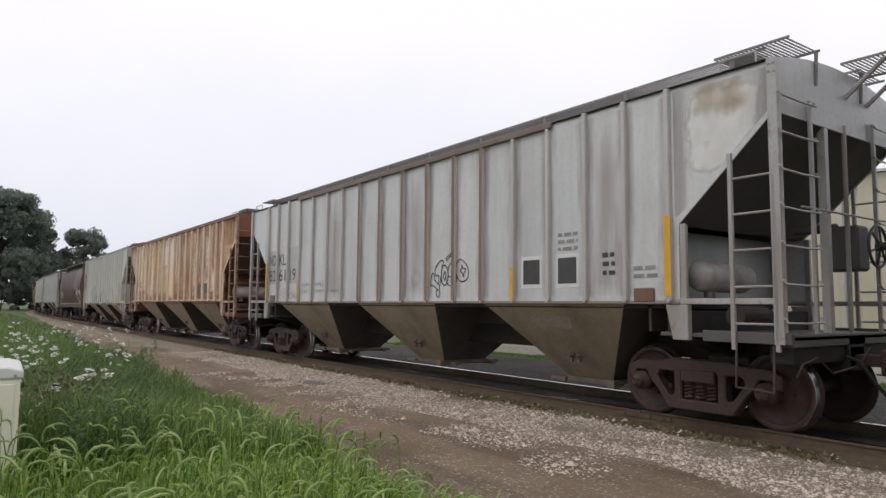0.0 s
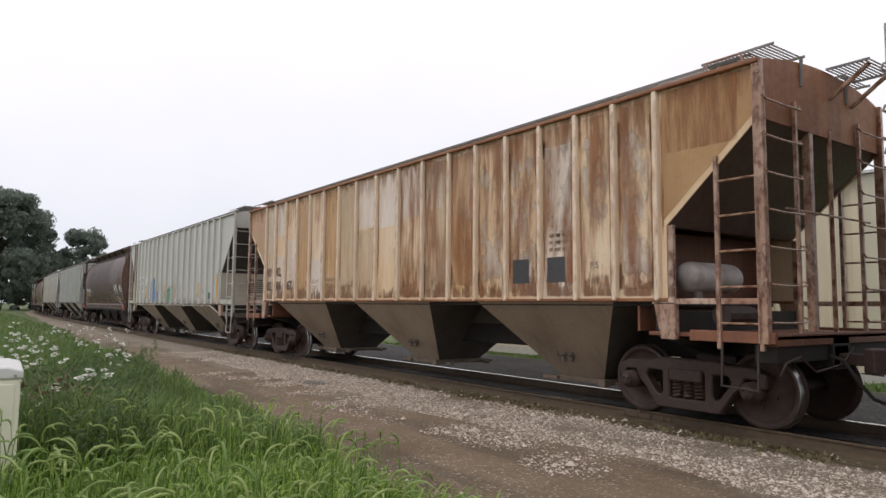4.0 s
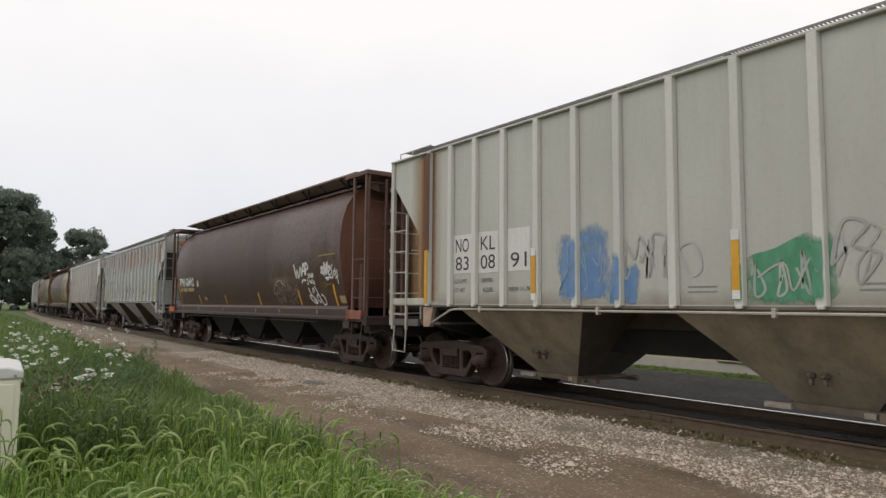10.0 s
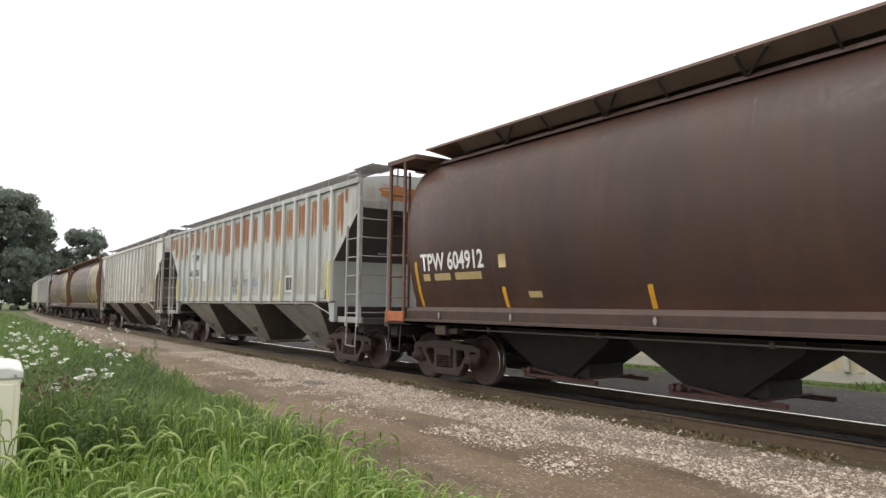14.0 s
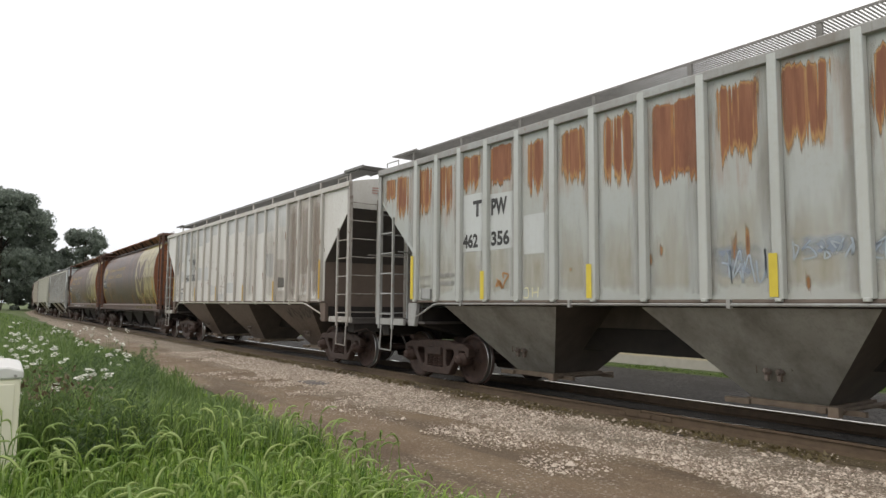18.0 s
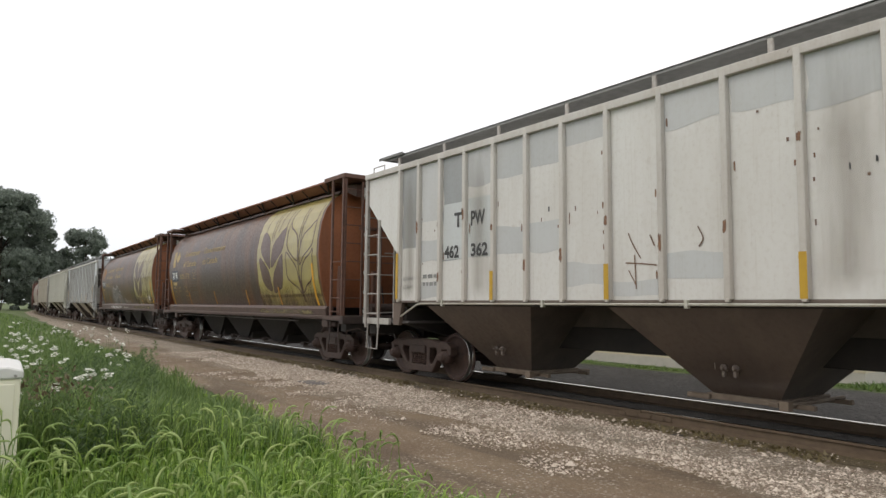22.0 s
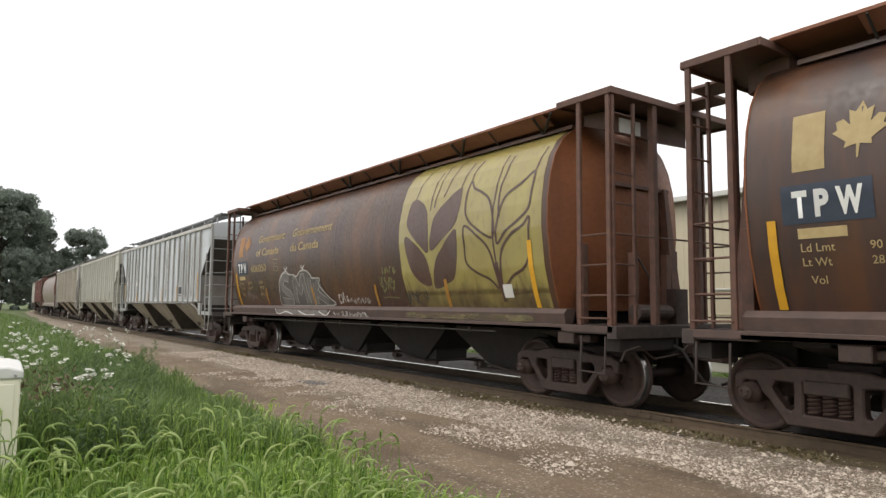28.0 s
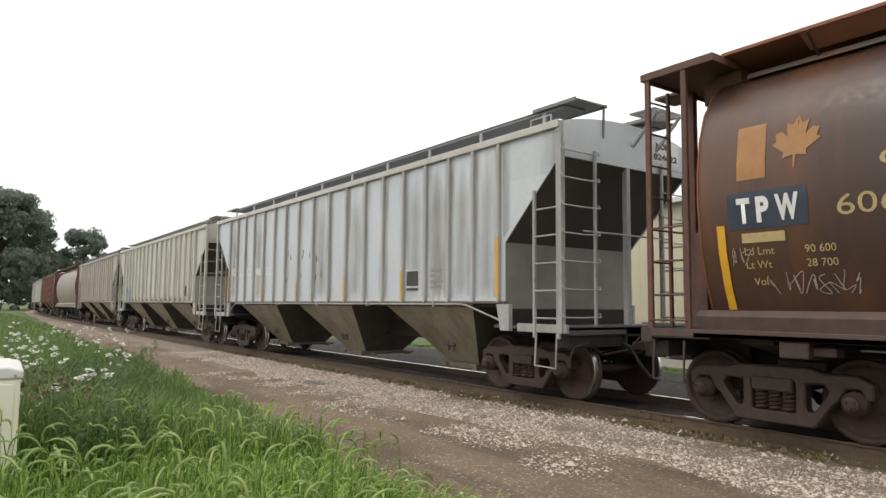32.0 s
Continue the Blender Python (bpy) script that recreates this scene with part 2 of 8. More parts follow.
def gravel_material():
    """Trodden brown dirt with bands of pale limestone gravel."""
    n = Nodes("gravel_drive", 0.92)
    p = n.place()
    y = n.axis(1, p)
    wob = n.step(n.noise(0.35, p, 4, 1), 0.25, 0.75, -0.9, 0.9)
    yy = n.math("ADD", y, wob)
    band = n.math("MULTIPLY", n.step(yy, 5.7, 6.3), n.step(yy, 7.3, 7.75, 1, 0))
    far = n.step(n.axis(0, p), -60, -26, 0.9, 0)
    band = n.math("MAXIMUM", band, far)
    patch = n.noise(0.9, p, 5, 4)
    grain = n.noise(26, p, 6, 5, 0.7)
    dirt = n.mix(n.step(patch, 0.35, 0.68), (0.134, 0.089, 0.053), (0.205, 0.149, 0.096))
    dirt = n.mix(n.step(grain, 0.5, 0.78, 0, 0.55), dirt, (0.305, 0.247, 0.183))
    rut = n.noise(1.0, n.scaled((0.25, 1.6, 1), p), 4, 11)
    dirt = n.mix(n.step(rut, 0.48, 0.62, 0, 0.7), dirt, (0.09, 0.064, 0.041))
    rim = n.math("MULTIPLY", n.step(yy, 7.2, 7.55), n.step(n.noise(2.2, p, 4, 9), 0.35, 0.6))
    dirt = n.mix(rim, dirt, (0.125, 0.092, 0.045))
    vor = n.t.nodes.new("ShaderNodeTexVoronoi")
    vor.inputs["Scale"].default_value = 34
    n.t.links.new(p, vor.inputs["Vector"])
    stone = n.mix(n.axis(0, vor.outputs["Color"]), (0.21, 0.16, 0.12), (0.61, 0.535, 0.45))
    stone = n.mix(n.step(vor.outputs["Distance"], 0.3, 0.62, 0, 0.8), stone, (0.14, 0.115, 0.08))
    dirt = n.mix(n.math("MULTIPLY", n.step(n.axis(1, vor.outputs["Color"]), 0.7, 0.8), n.step(n.noise(1.3, p, 4, 13), 0.38, 0.6, 0.1, 0.9)), dirt, stone)
    k = n.math("MULTIPLY", band, n.step(n.noise(1.7, p, 6, 7, 0.7), 0.3, 0.55))
    c = n.mix(k, dirt, stone)
    n.bump(n.math("ADD", grain, n.math("MULTIPLY", vor.outputs["Distance"], -0.6)), 0.8, 0.03)
    return n.done(c)


def ballast_material(name, a, b, dust):
    n = Nodes(name, 0.92)
    p = n.place()
    vor = n.t.nodes.new("ShaderNodeTexVoronoi")
    vor.inputs["Scale"].default_value = 22
    n.t.links.new(p, vor.inputs["Vector"])
    c = n.mix(n.axis(0, vor.outputs["Color"]), a, b)
    c = n.mix(n.step(n.noise(0.8, p, 5), 0.4, 0.65, 0, 0.7), c, dust)
    n.bump(vor.outputs["Distance"], 0.9, 0.04)
    return n.done(c)


GROUND_Z = -0.22
EDGE = [(-200, -2.2), (-96, -2.4), (-52, -3.3), (-24, -4.55), (-12, -5.25), (-7, -5.55), (-5, -5.7), (-3, -5.9), (30, -9.0)]


def edge(s):
    """Where the drive gives way to grass, across the track's middle line."""
    for (a, va), (b, vb) in zip(EDGE, EDGE[1:]):
        if s <= b:
            return va + (vb - va) * max(0, (s - a) / (b - a))
    return EDGE[-1][1]


def build_ground():
    bm = bmesh.new()
    n = 60
    side = [math.copysign(abs(k / n) ** 2.2, k) * 2600 for k in range(-n, n + 1)]
    rows = [[(x - 20, y, GROUND_Z - 0.02) for y in side] for x in side]
    sheet(bm, rows)
    me = bpy.data.meshes.new("ground")
    bm.to_mesh(me)
    bm.free()
    me.materials.append(ground_material())
    tagged(new("ground", me), "green meadow grass reaching to the horizon", "ground", kind="structure")

    def strip(name, off0, off1, z0, z1, s0, s1, material, label, cat, cuts=6, step=2.0, wave=0.0):
        rows, rng = [], random.Random(5)
        s = s0
        while s <= s1:
            w = wave * noise.noise((s * 0.12, 3.1, 0.4)) if wave else 0
            w2 = wave * noise.noise((s * 0.7, 8.1, 0.4)) * 0.35 if wave else 0
            o = edge(s) if off0 is None else off0
            rows.append([beside(s, o + w + w2 + (off1 - o - w - w2) * k / cuts, z0 + (z1 - z0) * k / cuts) for k in range(cuts + 1)])
            s += step
        bm2 = bmesh.new()
        sheet(bm2, rows)
        me2 = bpy.data.meshes.new(name)
        bm2.to_mesh(me2)
        bm2.free()
        me2.materials.append(material)
        for p in me2.polygons:
            p.use_smooth = True
        return tagged(new(name, me2), label, cat, kind="structure")

    strip("gravel_drive", None, -1.2, GROUND_Z, -0.165, -190, 30, gravel_material(),
          "brown dirt drive with pale limestone gravel beside the track", "gravel road", 10, 0.5, 0.5)
    strip("track_shoulder", -1.25, -0.82, -0.16, -0.155, -260, 40, ballast_material("shoulder_dirt", (0.075, 0.057, 0.034), (0.15, 0.115, 0.065), (0.12, 0.09, 0.042)), "brown dirt and weeds beside the near rail", "track bed", 2, 1.0)
    strip("track_bed", -0.82, 0.9, -0.158, -0.158, -260, 40, ballast_material("black_cinders", (0.014, 0.012, 0.012), (0.045, 0.04, 0.038), (0.03, 0.025, 0.022)), "black cinders between the rails", "track bed", 3, 1.0)
    strip("far_ballast", 0.9, 6.2, -0.16, -0.2, -260, 40, ballast_material("grey_cinders", (0.016, 0.0155, 0.0155), (0.085, 0.08, 0.08), (0.026, 0.024, 0.023)), "dark grey cinder ballast beyond the track", "track bed", 8, 1.0)


def build_track():
    """Two steel rails on timber ties."""
    prof = [(-0.07, -0.17), (0.07, -0.17), (0.07, -0.155), (0.012, -0.13), (0.012, -0.045), (0.036, -0.035), (0.036, -0.012), (0.03, -0.007), (0.0, 0.0)]
    prof += [(-0.03, -0.007), (-0.036, -0.012), (-0.036, -0.035), (-0.012, -0.045), (-0.012, -0.13), (-0.07, -0.155)]
    track = tagged(new("railway_track"), "rusty steel rails with polished tops on dark timber ties", "railway track", kind="structure")
    for off, ends in ((-0.755, (-260, -6.35, -6.34, 40)), (0.755, (-260, 40))):
        for s0, s1 in zip(ends[::2], ends[1::2]):
            drop = 0.012 if off < 0 and s1 < 0 else 0.0
            bm = bmesh.new()
            rows, s = [], s0
            while s < s1:
                rows.append([beside(s, off + p[0], p[1] - drop) for p in prof + prof[:1]])
                s += 2.0
            rows.append([beside(s1, off + p[0], p[1] - drop) for p in prof + prof[:1]])
            sheet(bm, rows)
            bm.faces.new([bm.verts.new(v) for v in rows[-1][:-1]])
            bm.faces.new([bm.verts.new(v) for v in rows[0][:-1]])
            bmesh.ops.recalc_face_normals(bm, faces=bm.faces)
            me = bpy.data.meshes.new("rail")
            bm.to_mesh(me)
            bm.free()
            me.materials.append(M["rail_rust"])
            me.materials.append(M["rail_head"])
            for p in me.polygons:
                p.material_index = 1 if p.center.z > -0.006 - drop else 0
            rail = new("rail", me)
            rail.parent = track
    plate = shape("joint_bar", lambda bm: box(bm, -0.45, 0.45, -0.03, -0.014, -0.125, -0.05), 0.006)
    x, y, z = beside(-6.3, -0.755)
    part("joint_bar", plate, M["rail_rust"], track, at=pose(x, y, 0))
    for k in range(4):
        bolt = shape("bolt", lambda bm: tube(bm, [(0, -0.05, 0), (0, -0.028, 0)], 0.016, 6))
        part("bolt", bolt, M["rail_rust"], track, at=pose(x - 0.33 + 0.22 * k, y, -0.085))
    tie = shape("tie", lambda bm: box(bm, -0.115, 0.115, -1.3, 1.3, -0.32, -0.168), 0.012)
    rng = random.Random(2)
    s, k = -150.0, 0
    while s < 12:
        x, y, z = beside(s, rng.uniform(-0.06, 0.06))
        part("tie", tie, M["tie"], track, at=pose(x, y, rng.uniform(-0.012, 0.012), 0, 0, -math.degrees(bend(s)) + rng.uniform(-1.5, 1.5)))
        s += 0.55


build_ground()
build_track()


def drain_plate():
    """A dark flat iron plate lying in the gravel."""
    ob = part("iron_plate", shape("iron_plate", lambda bm: prism(bm, [(-0.42, -0.2), (0.35, -0.24), (0.45, 0.05), (0.2, 0.26), (-0.4, 0.22)], "z", 0, 0.025), 0.006), M["slope_dark"], at=pose(-13.3, 6.3, -0.195))
    tagged(ob, "dark flat iron plate lying in the gravel", "metal plate")


drain_plate()


# ---- railway cars: local x forward, the side towards the drive is -y, z = 0 on the rail ----
SPINNING = []


def b_wheel(bm):
    """Two wheels on an axle, turned round y."""
    for s in (-1, 1):
        prof = [(0.05, 0.86), (0.10, 0.86), (0.115, 0.835), (0.13, 0.80), (0.36, 0.775), (0.385, 0.80), (0.40, 0.825), (0.452, 0.825),
                (0.457, 0.815), (0.4578, 0.795), (0.459, 0.765), (0.460, 0.735), (0.49, 0.715), (0.49, 0.695), (0.40, 0.69), (0.38, 0.72), (0.13, 0.73), (0.10, 0.70), (0.08, 0.68)]
        lathe(bm, [(r, y * s) for r, y in prof], 36)
    tube(bm, [(0, -1.0, 0), (0, 1.0, 0)], 0.075, 10)
    # cast ribs and a chalked-over boss show that it turns
    for k in range(5):
        a = 2 * math.pi * k / 5
        for s in (-1, 1):
            tube(bm, [(0.2 * math.cos(a), s * 0.79, 0.2 * math.sin(a)), (0.2 * math.cos(a), s * 0.805, 0.2 * math.sin(a))], 0.022, 6)


def wheel_mesh():
    if "wheelset" not in MESHES:
        me = shape("wheelset", b_wheel)
        me.materials.clear()
        me.materials.append(M["wheel_rust"])
        me.materials.append(M["tread"])
        for p in me.polygons:
            r = math.hypot(p.center.x, p.center.z)
            if r > 0.45 and 0.73 < abs(p.center.y) < 0.83:
                p.material_index = 1
            p.use_smooth = True
    return MESHES["wheelset"]


def pierced(bm, outer, holes, y0, y1):
    """A plate with windows, drawn out along y."""
    loops = [outer] + holes
    tris = geometry.tessellate_polygon([[Vector((x, z, 0)) for x, z in lp] for lp in loops])
    flat_pts = [p for lp in loops for p in lp]
    lo = [bm.verts.new((x, y0, z)) for x, z in flat_pts]
    hi = [bm.verts.new((x, y1, z)) for x, z in flat_pts]
    for a, b, c in tris:
        bm.faces.new((lo[a], lo[b], lo[c]))
        bm.faces.new((hi[c], hi[b], hi[a]))
    k = 0
    for lp in loops:
        n = len(lp)
        for q in range(n):
            a, b = k + q, k + (q + 1) % n
            bm.faces.new((lo[a], lo[b], hi[b], hi[a]))
        k += n


def b_sideframe(bm):
    """The cast side of a truck: jaws over the bearings, a sloping lower chord, a spring window and two lightening windows."""
    half = [(0.46, 0.13), (0.66, 0.40), (0.74, 0.47), (0.80, 0.60), (0.96, 0.60), (0.99, 0.48), (1.08, 0.50), (1.08, 0.66), (0.93, 0.74), (0.56, 0.75), (0.43, 0.79)]
    outer = half + [(-x, z) for x, z in half[::-1]]
    window = [(0.37, 0.61), (0.58, 0.62), (0.63, 0.55), (0.60, 0.49), (0.46, 0.31), (0.40, 0.29), (0.37, 0.33)]
    pierced(bm, outer, [[(-0.26, 0.27), (0.26, 0.27), (0.26, 0.62), (0.2, 0.66), (-0.2, 0.66), (-0.26, 0.62)], window, [(-x, z) for x, z in window[::-1]]], -0.085, 0.085)


def b_spring(bm):
    pts = [(0.066 * math.cos(a), 0.066 * math.sin(a), 0.27 + 0.235 * a / (2 * math.pi * 5)) for a in (k * math.pi / 4 for k in range(41))]
    tube(bm, pts, 0.017, 4)


def b_bearing(bm):
    prof = [(0.02, -1.20), (0.075, -1.20), (0.085, -1.18), (0.085, -1.13), (0.125, -1.12), (0.13, -0.93), (0.09, -0.92)]
    lathe(bm, prof, 16)
    for k in range(3):
        a = 2 * math.pi * k / 3 + 0.5
        tube(bm, [(0.05 * math.cos(a), -1.22, 0.05 * math.sin(a)), (0.05 * math.cos(a), -1.19, 0.05 * math.sin(a))], 0.015, 6)


def add_truck(car, x):
    bolster = shape("truck_bolster", lambda bm: (box(bm, -0.24, 0.24, -1.12, 1.12, 0.50, 0.66), box(bm, -0.3, 0.3, -0.4, 0.4, 0.62, 0.82),
                                                 box(bm, -0.62, -0.5, -0.95, 0.95, 0.33, 0.44), box(bm, 0.5, 0.62, -0.95, 0.95, 0.33, 0.44)), 0.015)
    truck = part("truck", bolster, M["truck_iron"], car, at=pose(x, 0, 0))
    side = shape("sideframe", b_sideframe, 0.018)
    for s in (-1, 1):
        part("sideframe", side, M["truck_iron"], truck, at=pose(0, s * 1.0, 0))
        for cx in (-0.165, 0.0, 0.165):
            part("spring", shape("spring", b_spring), M["wheel_rust"], truck, at=pose(cx, s * 1.02, 0))
        for k in (-1, 1):
            part("bearing", shape("bearing", b_bearing, 0, True), M["wheel_rust"], truck, at=pose(k * 0.889, 0, 0.457, 0, 0, 0 if s < 0 else 180))
    for k in (-1, 1):
        me = wheel_mesh()
        w = new("wheelset", me)
        w.parent = truck
        w.matrix_basis = pose(k * 0.889, 0, 0.457)
        SPINNING.append((w, k * 0.889))
    return truck


def add_coupler(car, s):
    def b(bm):
        box(bm, 7.9, 8.55, -0.07, 0.07, 0.78, 0.92)
        prism(bm, [(8.5, -0.14), (8.62, -0.16), (8.76, -0.08), (8.78, 0.02), (8.66, 0.02), (8.64, 0.12), (8.8, 0.2), (8.74, 0.24), (8.55, 0.2), (8.48, 0.1)], "z", 0.70, 0.99)
        box(bm, 7.95, 8.2, -0.19, 0.19, 0.72, 1.02)
    part("coupler", shape("coupler", b, 0.015), M["wheel_rust"], car, at=pose(0, 0, 0, 0, 0, 0 if s > 0 else 180))

    def hose(bm):
        tube(bm, [(8.2, -0.3, 0.9), (8.35, -0.3, 0.85), (8.5, -0.27, 0.6), (8.62, -0.2, 0.42), (8.74, -0.08, 0.36)], 0.024, 6)
    part("air_hose", shape("air_hose", hose), M["under"], car, at=pose(0, 0, 0, 0, 0, 0 if s > 0 else 180))

    def lever(bm):
        tube(bm, [(8.22, -1.5, 0.72), (8.28, -1.48, 0.86), (8.30, -1.2, 0.92), (8.32, -0.9, 0.74), (8.34, -0.3, 0.80), (8.38, -0.1, 1.0)], 0.014, 5)
    part("uncoupling_lever", shape("uncoupling_lever", lever), M["truck_iron"], car, at=pose(0, 0, 0, 0, 0, 0 if s > 0 else 180))

    def sill(bm):
        box(bm, 7.9, 8.16, -1.45, 1.45, 0.84, 1.04)
        box(bm, 7.3, 7.9, -0.6, -0.5, 0.7, 1.05)
        box(bm, 7.3, 7.9, 0.5, 0.6, 0.7, 1.05)
    part("end_sill", shape("end_sill", sill, 0.01), M["under"], car, at=pose(0, 0, 0, 0, 0, 0 if s > 0 else 180))


def bar_set(parent, name, rows, r, material, label=""):
    """A straight round bar from one point to another, centred so that alike ones share a mesh."""
    for a, b in rows:
        a, b = Vector(a), Vector(b)
        d = b - a
        key = "bar_%d_%d" % (round(d.length * 100), round(r * 1000))
        me = shape(key, lambda bm: tube(bm, [(0, 0, -d.length / 2), (0, 0, d.length / 2)], r, 6))
        m = Matrix.Translation((a + b) / 2) @ d.to_track_quat("Z", "Y").to_matrix().to_4x4()
        part(name, me, material, parent, label, at=m)


def post(parent, name, x, y, z0, z1, w, d, material, label=""):
    key = "post_%d_%d_%d" % (round((z1 - z0) * 100), round(w * 1000), round(d * 1000))
    me = shape(key, lambda bm: box(bm, -w / 2, w / 2, -d / 2, d / 2, 0, z1 - z0), 0.006)
    return part(name, me, material, parent, label, at=pose(x, y, z0))


def ladder(car, a, b, z0, z1a, z1b, rungs, material, w=0.05, stand=0.0):
    """Two stiles and round rungs; a and b are the stiles' places."""
    mid = ((a[0] + b[0]) / 2, (a[1] + b[1]) / 2)
    first = post(car, "ladder", a[0], a[1], z0, z1a, w, 0.05, material)
    post(first, "stile", b[0] - a[0], b[1] - a[1], 0, z1b - z0, w, 0.05, material)
    if stand:
        dy = b[1] - a[1]
        hook = math.copysign(0.045, dy)

        def b_hooked(bm):
            tube(bm, [(0, -hook, 0.05), (stand * 0.6, -hook * 1.3, 0.045), (stand, -hook, 0.0), (stand, dy * 0.5, -0.008), (stand, dy + hook, 0.0), (stand * 0.6, dy + hook * 1.2, 0.045), (0, dy + hook, 0.05)], 0.013, 6)
        for z in rungs:
            part("rung", shape("hooked_rung_%d_%d" % (round(dy * 100), round(stand * 100)), b_hooked), material, first, at=pose(0, 0, z - z0))
    else:
        bar_set(first, "rung", [((0, 0, z - z0), (b[0] - a[0], b[1] - a[1], z - z0)) for z in rungs], 0.014, material)
    return first


RIBS = (0.45, 1.33, 2.19, 2.98, 3.78, 4.57, 5.32, 6.03, 6.72)
RIB_X = sorted([-x for x in RIBS] + list(RIBS))
SIDE = 1.575          # half width over the side sheets
EAVES, FEET = {}, {}  # heights of the roof edge and of the side sheets' foot, car by car


def roof_z(y, eave):
    return eave + 0.02 + 0.2 * (1 - (y / 1.6) ** 2)


def grating(length, width, pitch=0.046):
    def b(bm):
        box(bm, 0, length, -0.006, 0.006, 0.0, 0.03)
        box(bm, 0, length, width - 0.01, width + 0.01, 0.0, 0.03)
        k = 0
        while k * pitch < length:
            box(bm, k * pitch, k * pitch + 0.009, 0.01, width - 0.01, 0.004, 0.022)
            k += 1
    return b


def hopper_car(centre, label, body, rib, slope, bay, trim, style="closed", board="grate", rib_w=0.10, rib_d=0.06, end_wall=None, walk_mat=None, low=None, chord=None, rib_shift=0.0, end_low=None, wheel=0, high_rail=False, lift=4.6, chord_h=0.12, eave=4.285, foot=1.55, knee=3.66, chord_x=8.13, plate_mat=None, floor_mat=None):
    """A covered hopper with outside posts: sheets, posts, bays, ends, ladders, roof walks, trucks."""
    car = tagged(new("hopper_car"), label, "railway car", "cars of the freight train")
    EAVES[car.name], FEET[car.name] = eave, foot
    E, B, Q = eave, foot, "_%d_%d_%d" % (eave * 1000, foot * 1000, knee * 1000)
    walk_mat = walk_mat or M["walk_steel"]
    end_wall = end_wall or body
    low = low or trim
    chord = chord or trim
    outline = [(-8.1, E), (8.1, E), (8.1, knee), (6.85, 2.5), (6.85, B), (-6.85, B), (-6.85, 2.5), (-8.1, knee)]
    for s in (-1, 1):
        part("side_sheet", shape("side_sheet%d" % s + Q, lambda bm: prism(bm, outline, "y", s * (SIDE - 0.02), s * SIDE)), body, car)
        part("top_chord", shape("top_chord%d_%d_%d" % (s, chord_h * 1000, chord_x * 100) + Q, lambda bm: box(bm, -chord_x, chord_x, min(s * 1.56, s * 1.64), max(s * 1.56, s * 1.64), E + 0.03 - chord_h, E + 0.03), 0.01), chord, car)
        part("side_sill", shape("side_sill%d" % s + Q, lambda bm: box(bm, -6.86, 6.86, min(s * 1.5, s * 1.6), max(s * 1.5, s * 1.6), B - 0.045, B - 0.002), 0.008), low, car)
        key = "rib_%d_%d_%d" % (rib_w * 1000, rib_d * 1000, s) + Q
        def b_rib(bm):
            w, d = rib_w / 2, rib_d
            pr = [(-w, s * SIDE), (-w * 0.72, s * (SIDE + d)), (w * 0.72, s * (SIDE + d)), (w, s * SIDE)]
            prism(bm, pr, "z", B - 0.002, E + 0.005)
            box(bm, -w * 0.5, w * 0.5, min(s * (SIDE + 0.01), s * (SIDE + d + 0.012)), max(s * (SIDE + 0.01), s * (SIDE + d + 0.012)), B - 0.03, B + 0.012)
        for x in RIB_X:
            part("rib", shape(key, b_rib, 0.008), rib, car, at=pose(x + rib_shift, 0, 0))
        for x in (-6.62, 6.62):
            plate = shape("bolster_plate%d" % s + Q, lambda bm: prism(bm, [(-0.16, B - 0.05), (0.16, B - 0.05), (0.16, 1.06), (-0.06, 1.06)], "y", min(s * 1.5, s * 1.59), max(s * 1.5, s * 1.59)), 0.008)
            part("bolster_plate", plate, plate_mat or trim, car, at=pose(x + (0.18 if x > 0 else -0.18), 0, 0) if x > 0 else pose(x - 0.18, 0, 0) @ Matrix.Diagonal((-1, 1, 1, 1)))

    def b_roof(bm):
        ys = [-1.6 + 0.2 * k for k in range(17)]
        sheet(bm, [[(-8.1, y, roof_z(y, E)) for y in ys], [(8.1, y, roof_z(y, E)) for y in ys]])
        sheet(bm, [[(-8.1, y, roof_z(y, E) - 0.03) for y in ys], [(8.1, y, roof_z(y, E) - 0.03) for y in ys]])
    part("roof", shape("hopper_roof" + Q, b_roof), body, car)
    part("hatch_cover", shape("hatch_cover" + Q, lambda bm: box(bm, -7.2, 7.2, -0.35, 0.35, E + 0.18, E + 0.27), 0.03), walk_mat, car)
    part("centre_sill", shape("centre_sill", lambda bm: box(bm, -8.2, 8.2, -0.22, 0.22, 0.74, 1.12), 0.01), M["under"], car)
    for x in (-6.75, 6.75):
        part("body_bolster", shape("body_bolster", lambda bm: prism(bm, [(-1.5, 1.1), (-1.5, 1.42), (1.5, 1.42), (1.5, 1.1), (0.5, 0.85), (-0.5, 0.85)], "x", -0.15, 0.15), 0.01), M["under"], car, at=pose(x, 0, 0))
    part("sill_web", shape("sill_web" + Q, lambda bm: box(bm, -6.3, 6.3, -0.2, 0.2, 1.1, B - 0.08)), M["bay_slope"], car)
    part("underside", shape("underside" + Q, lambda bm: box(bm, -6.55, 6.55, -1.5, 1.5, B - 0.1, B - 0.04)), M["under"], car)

    def b_bay(bm):
        lo = [(-0.46, -0.54, 0.33), (0.46, -0.54, 0.33), (0.46, 0.54, 0.33), (-0.46, 0.54, 0.33)]
        hi = [(-1.52, -1.56, B - 0.01), (1.52, -1.56, B - 0.01), (1.52, 1.56, B - 0.01), (-1.52, 1.56, B - 0.01)]
        a, b = [bm.verts.new(p) for p in lo], [bm.verts.new(p) for p in hi]
        for k in (0, 2):
            bm.faces.new((a[k], a[(k + 1) % 4], b[(k + 1) % 4], b[k]))
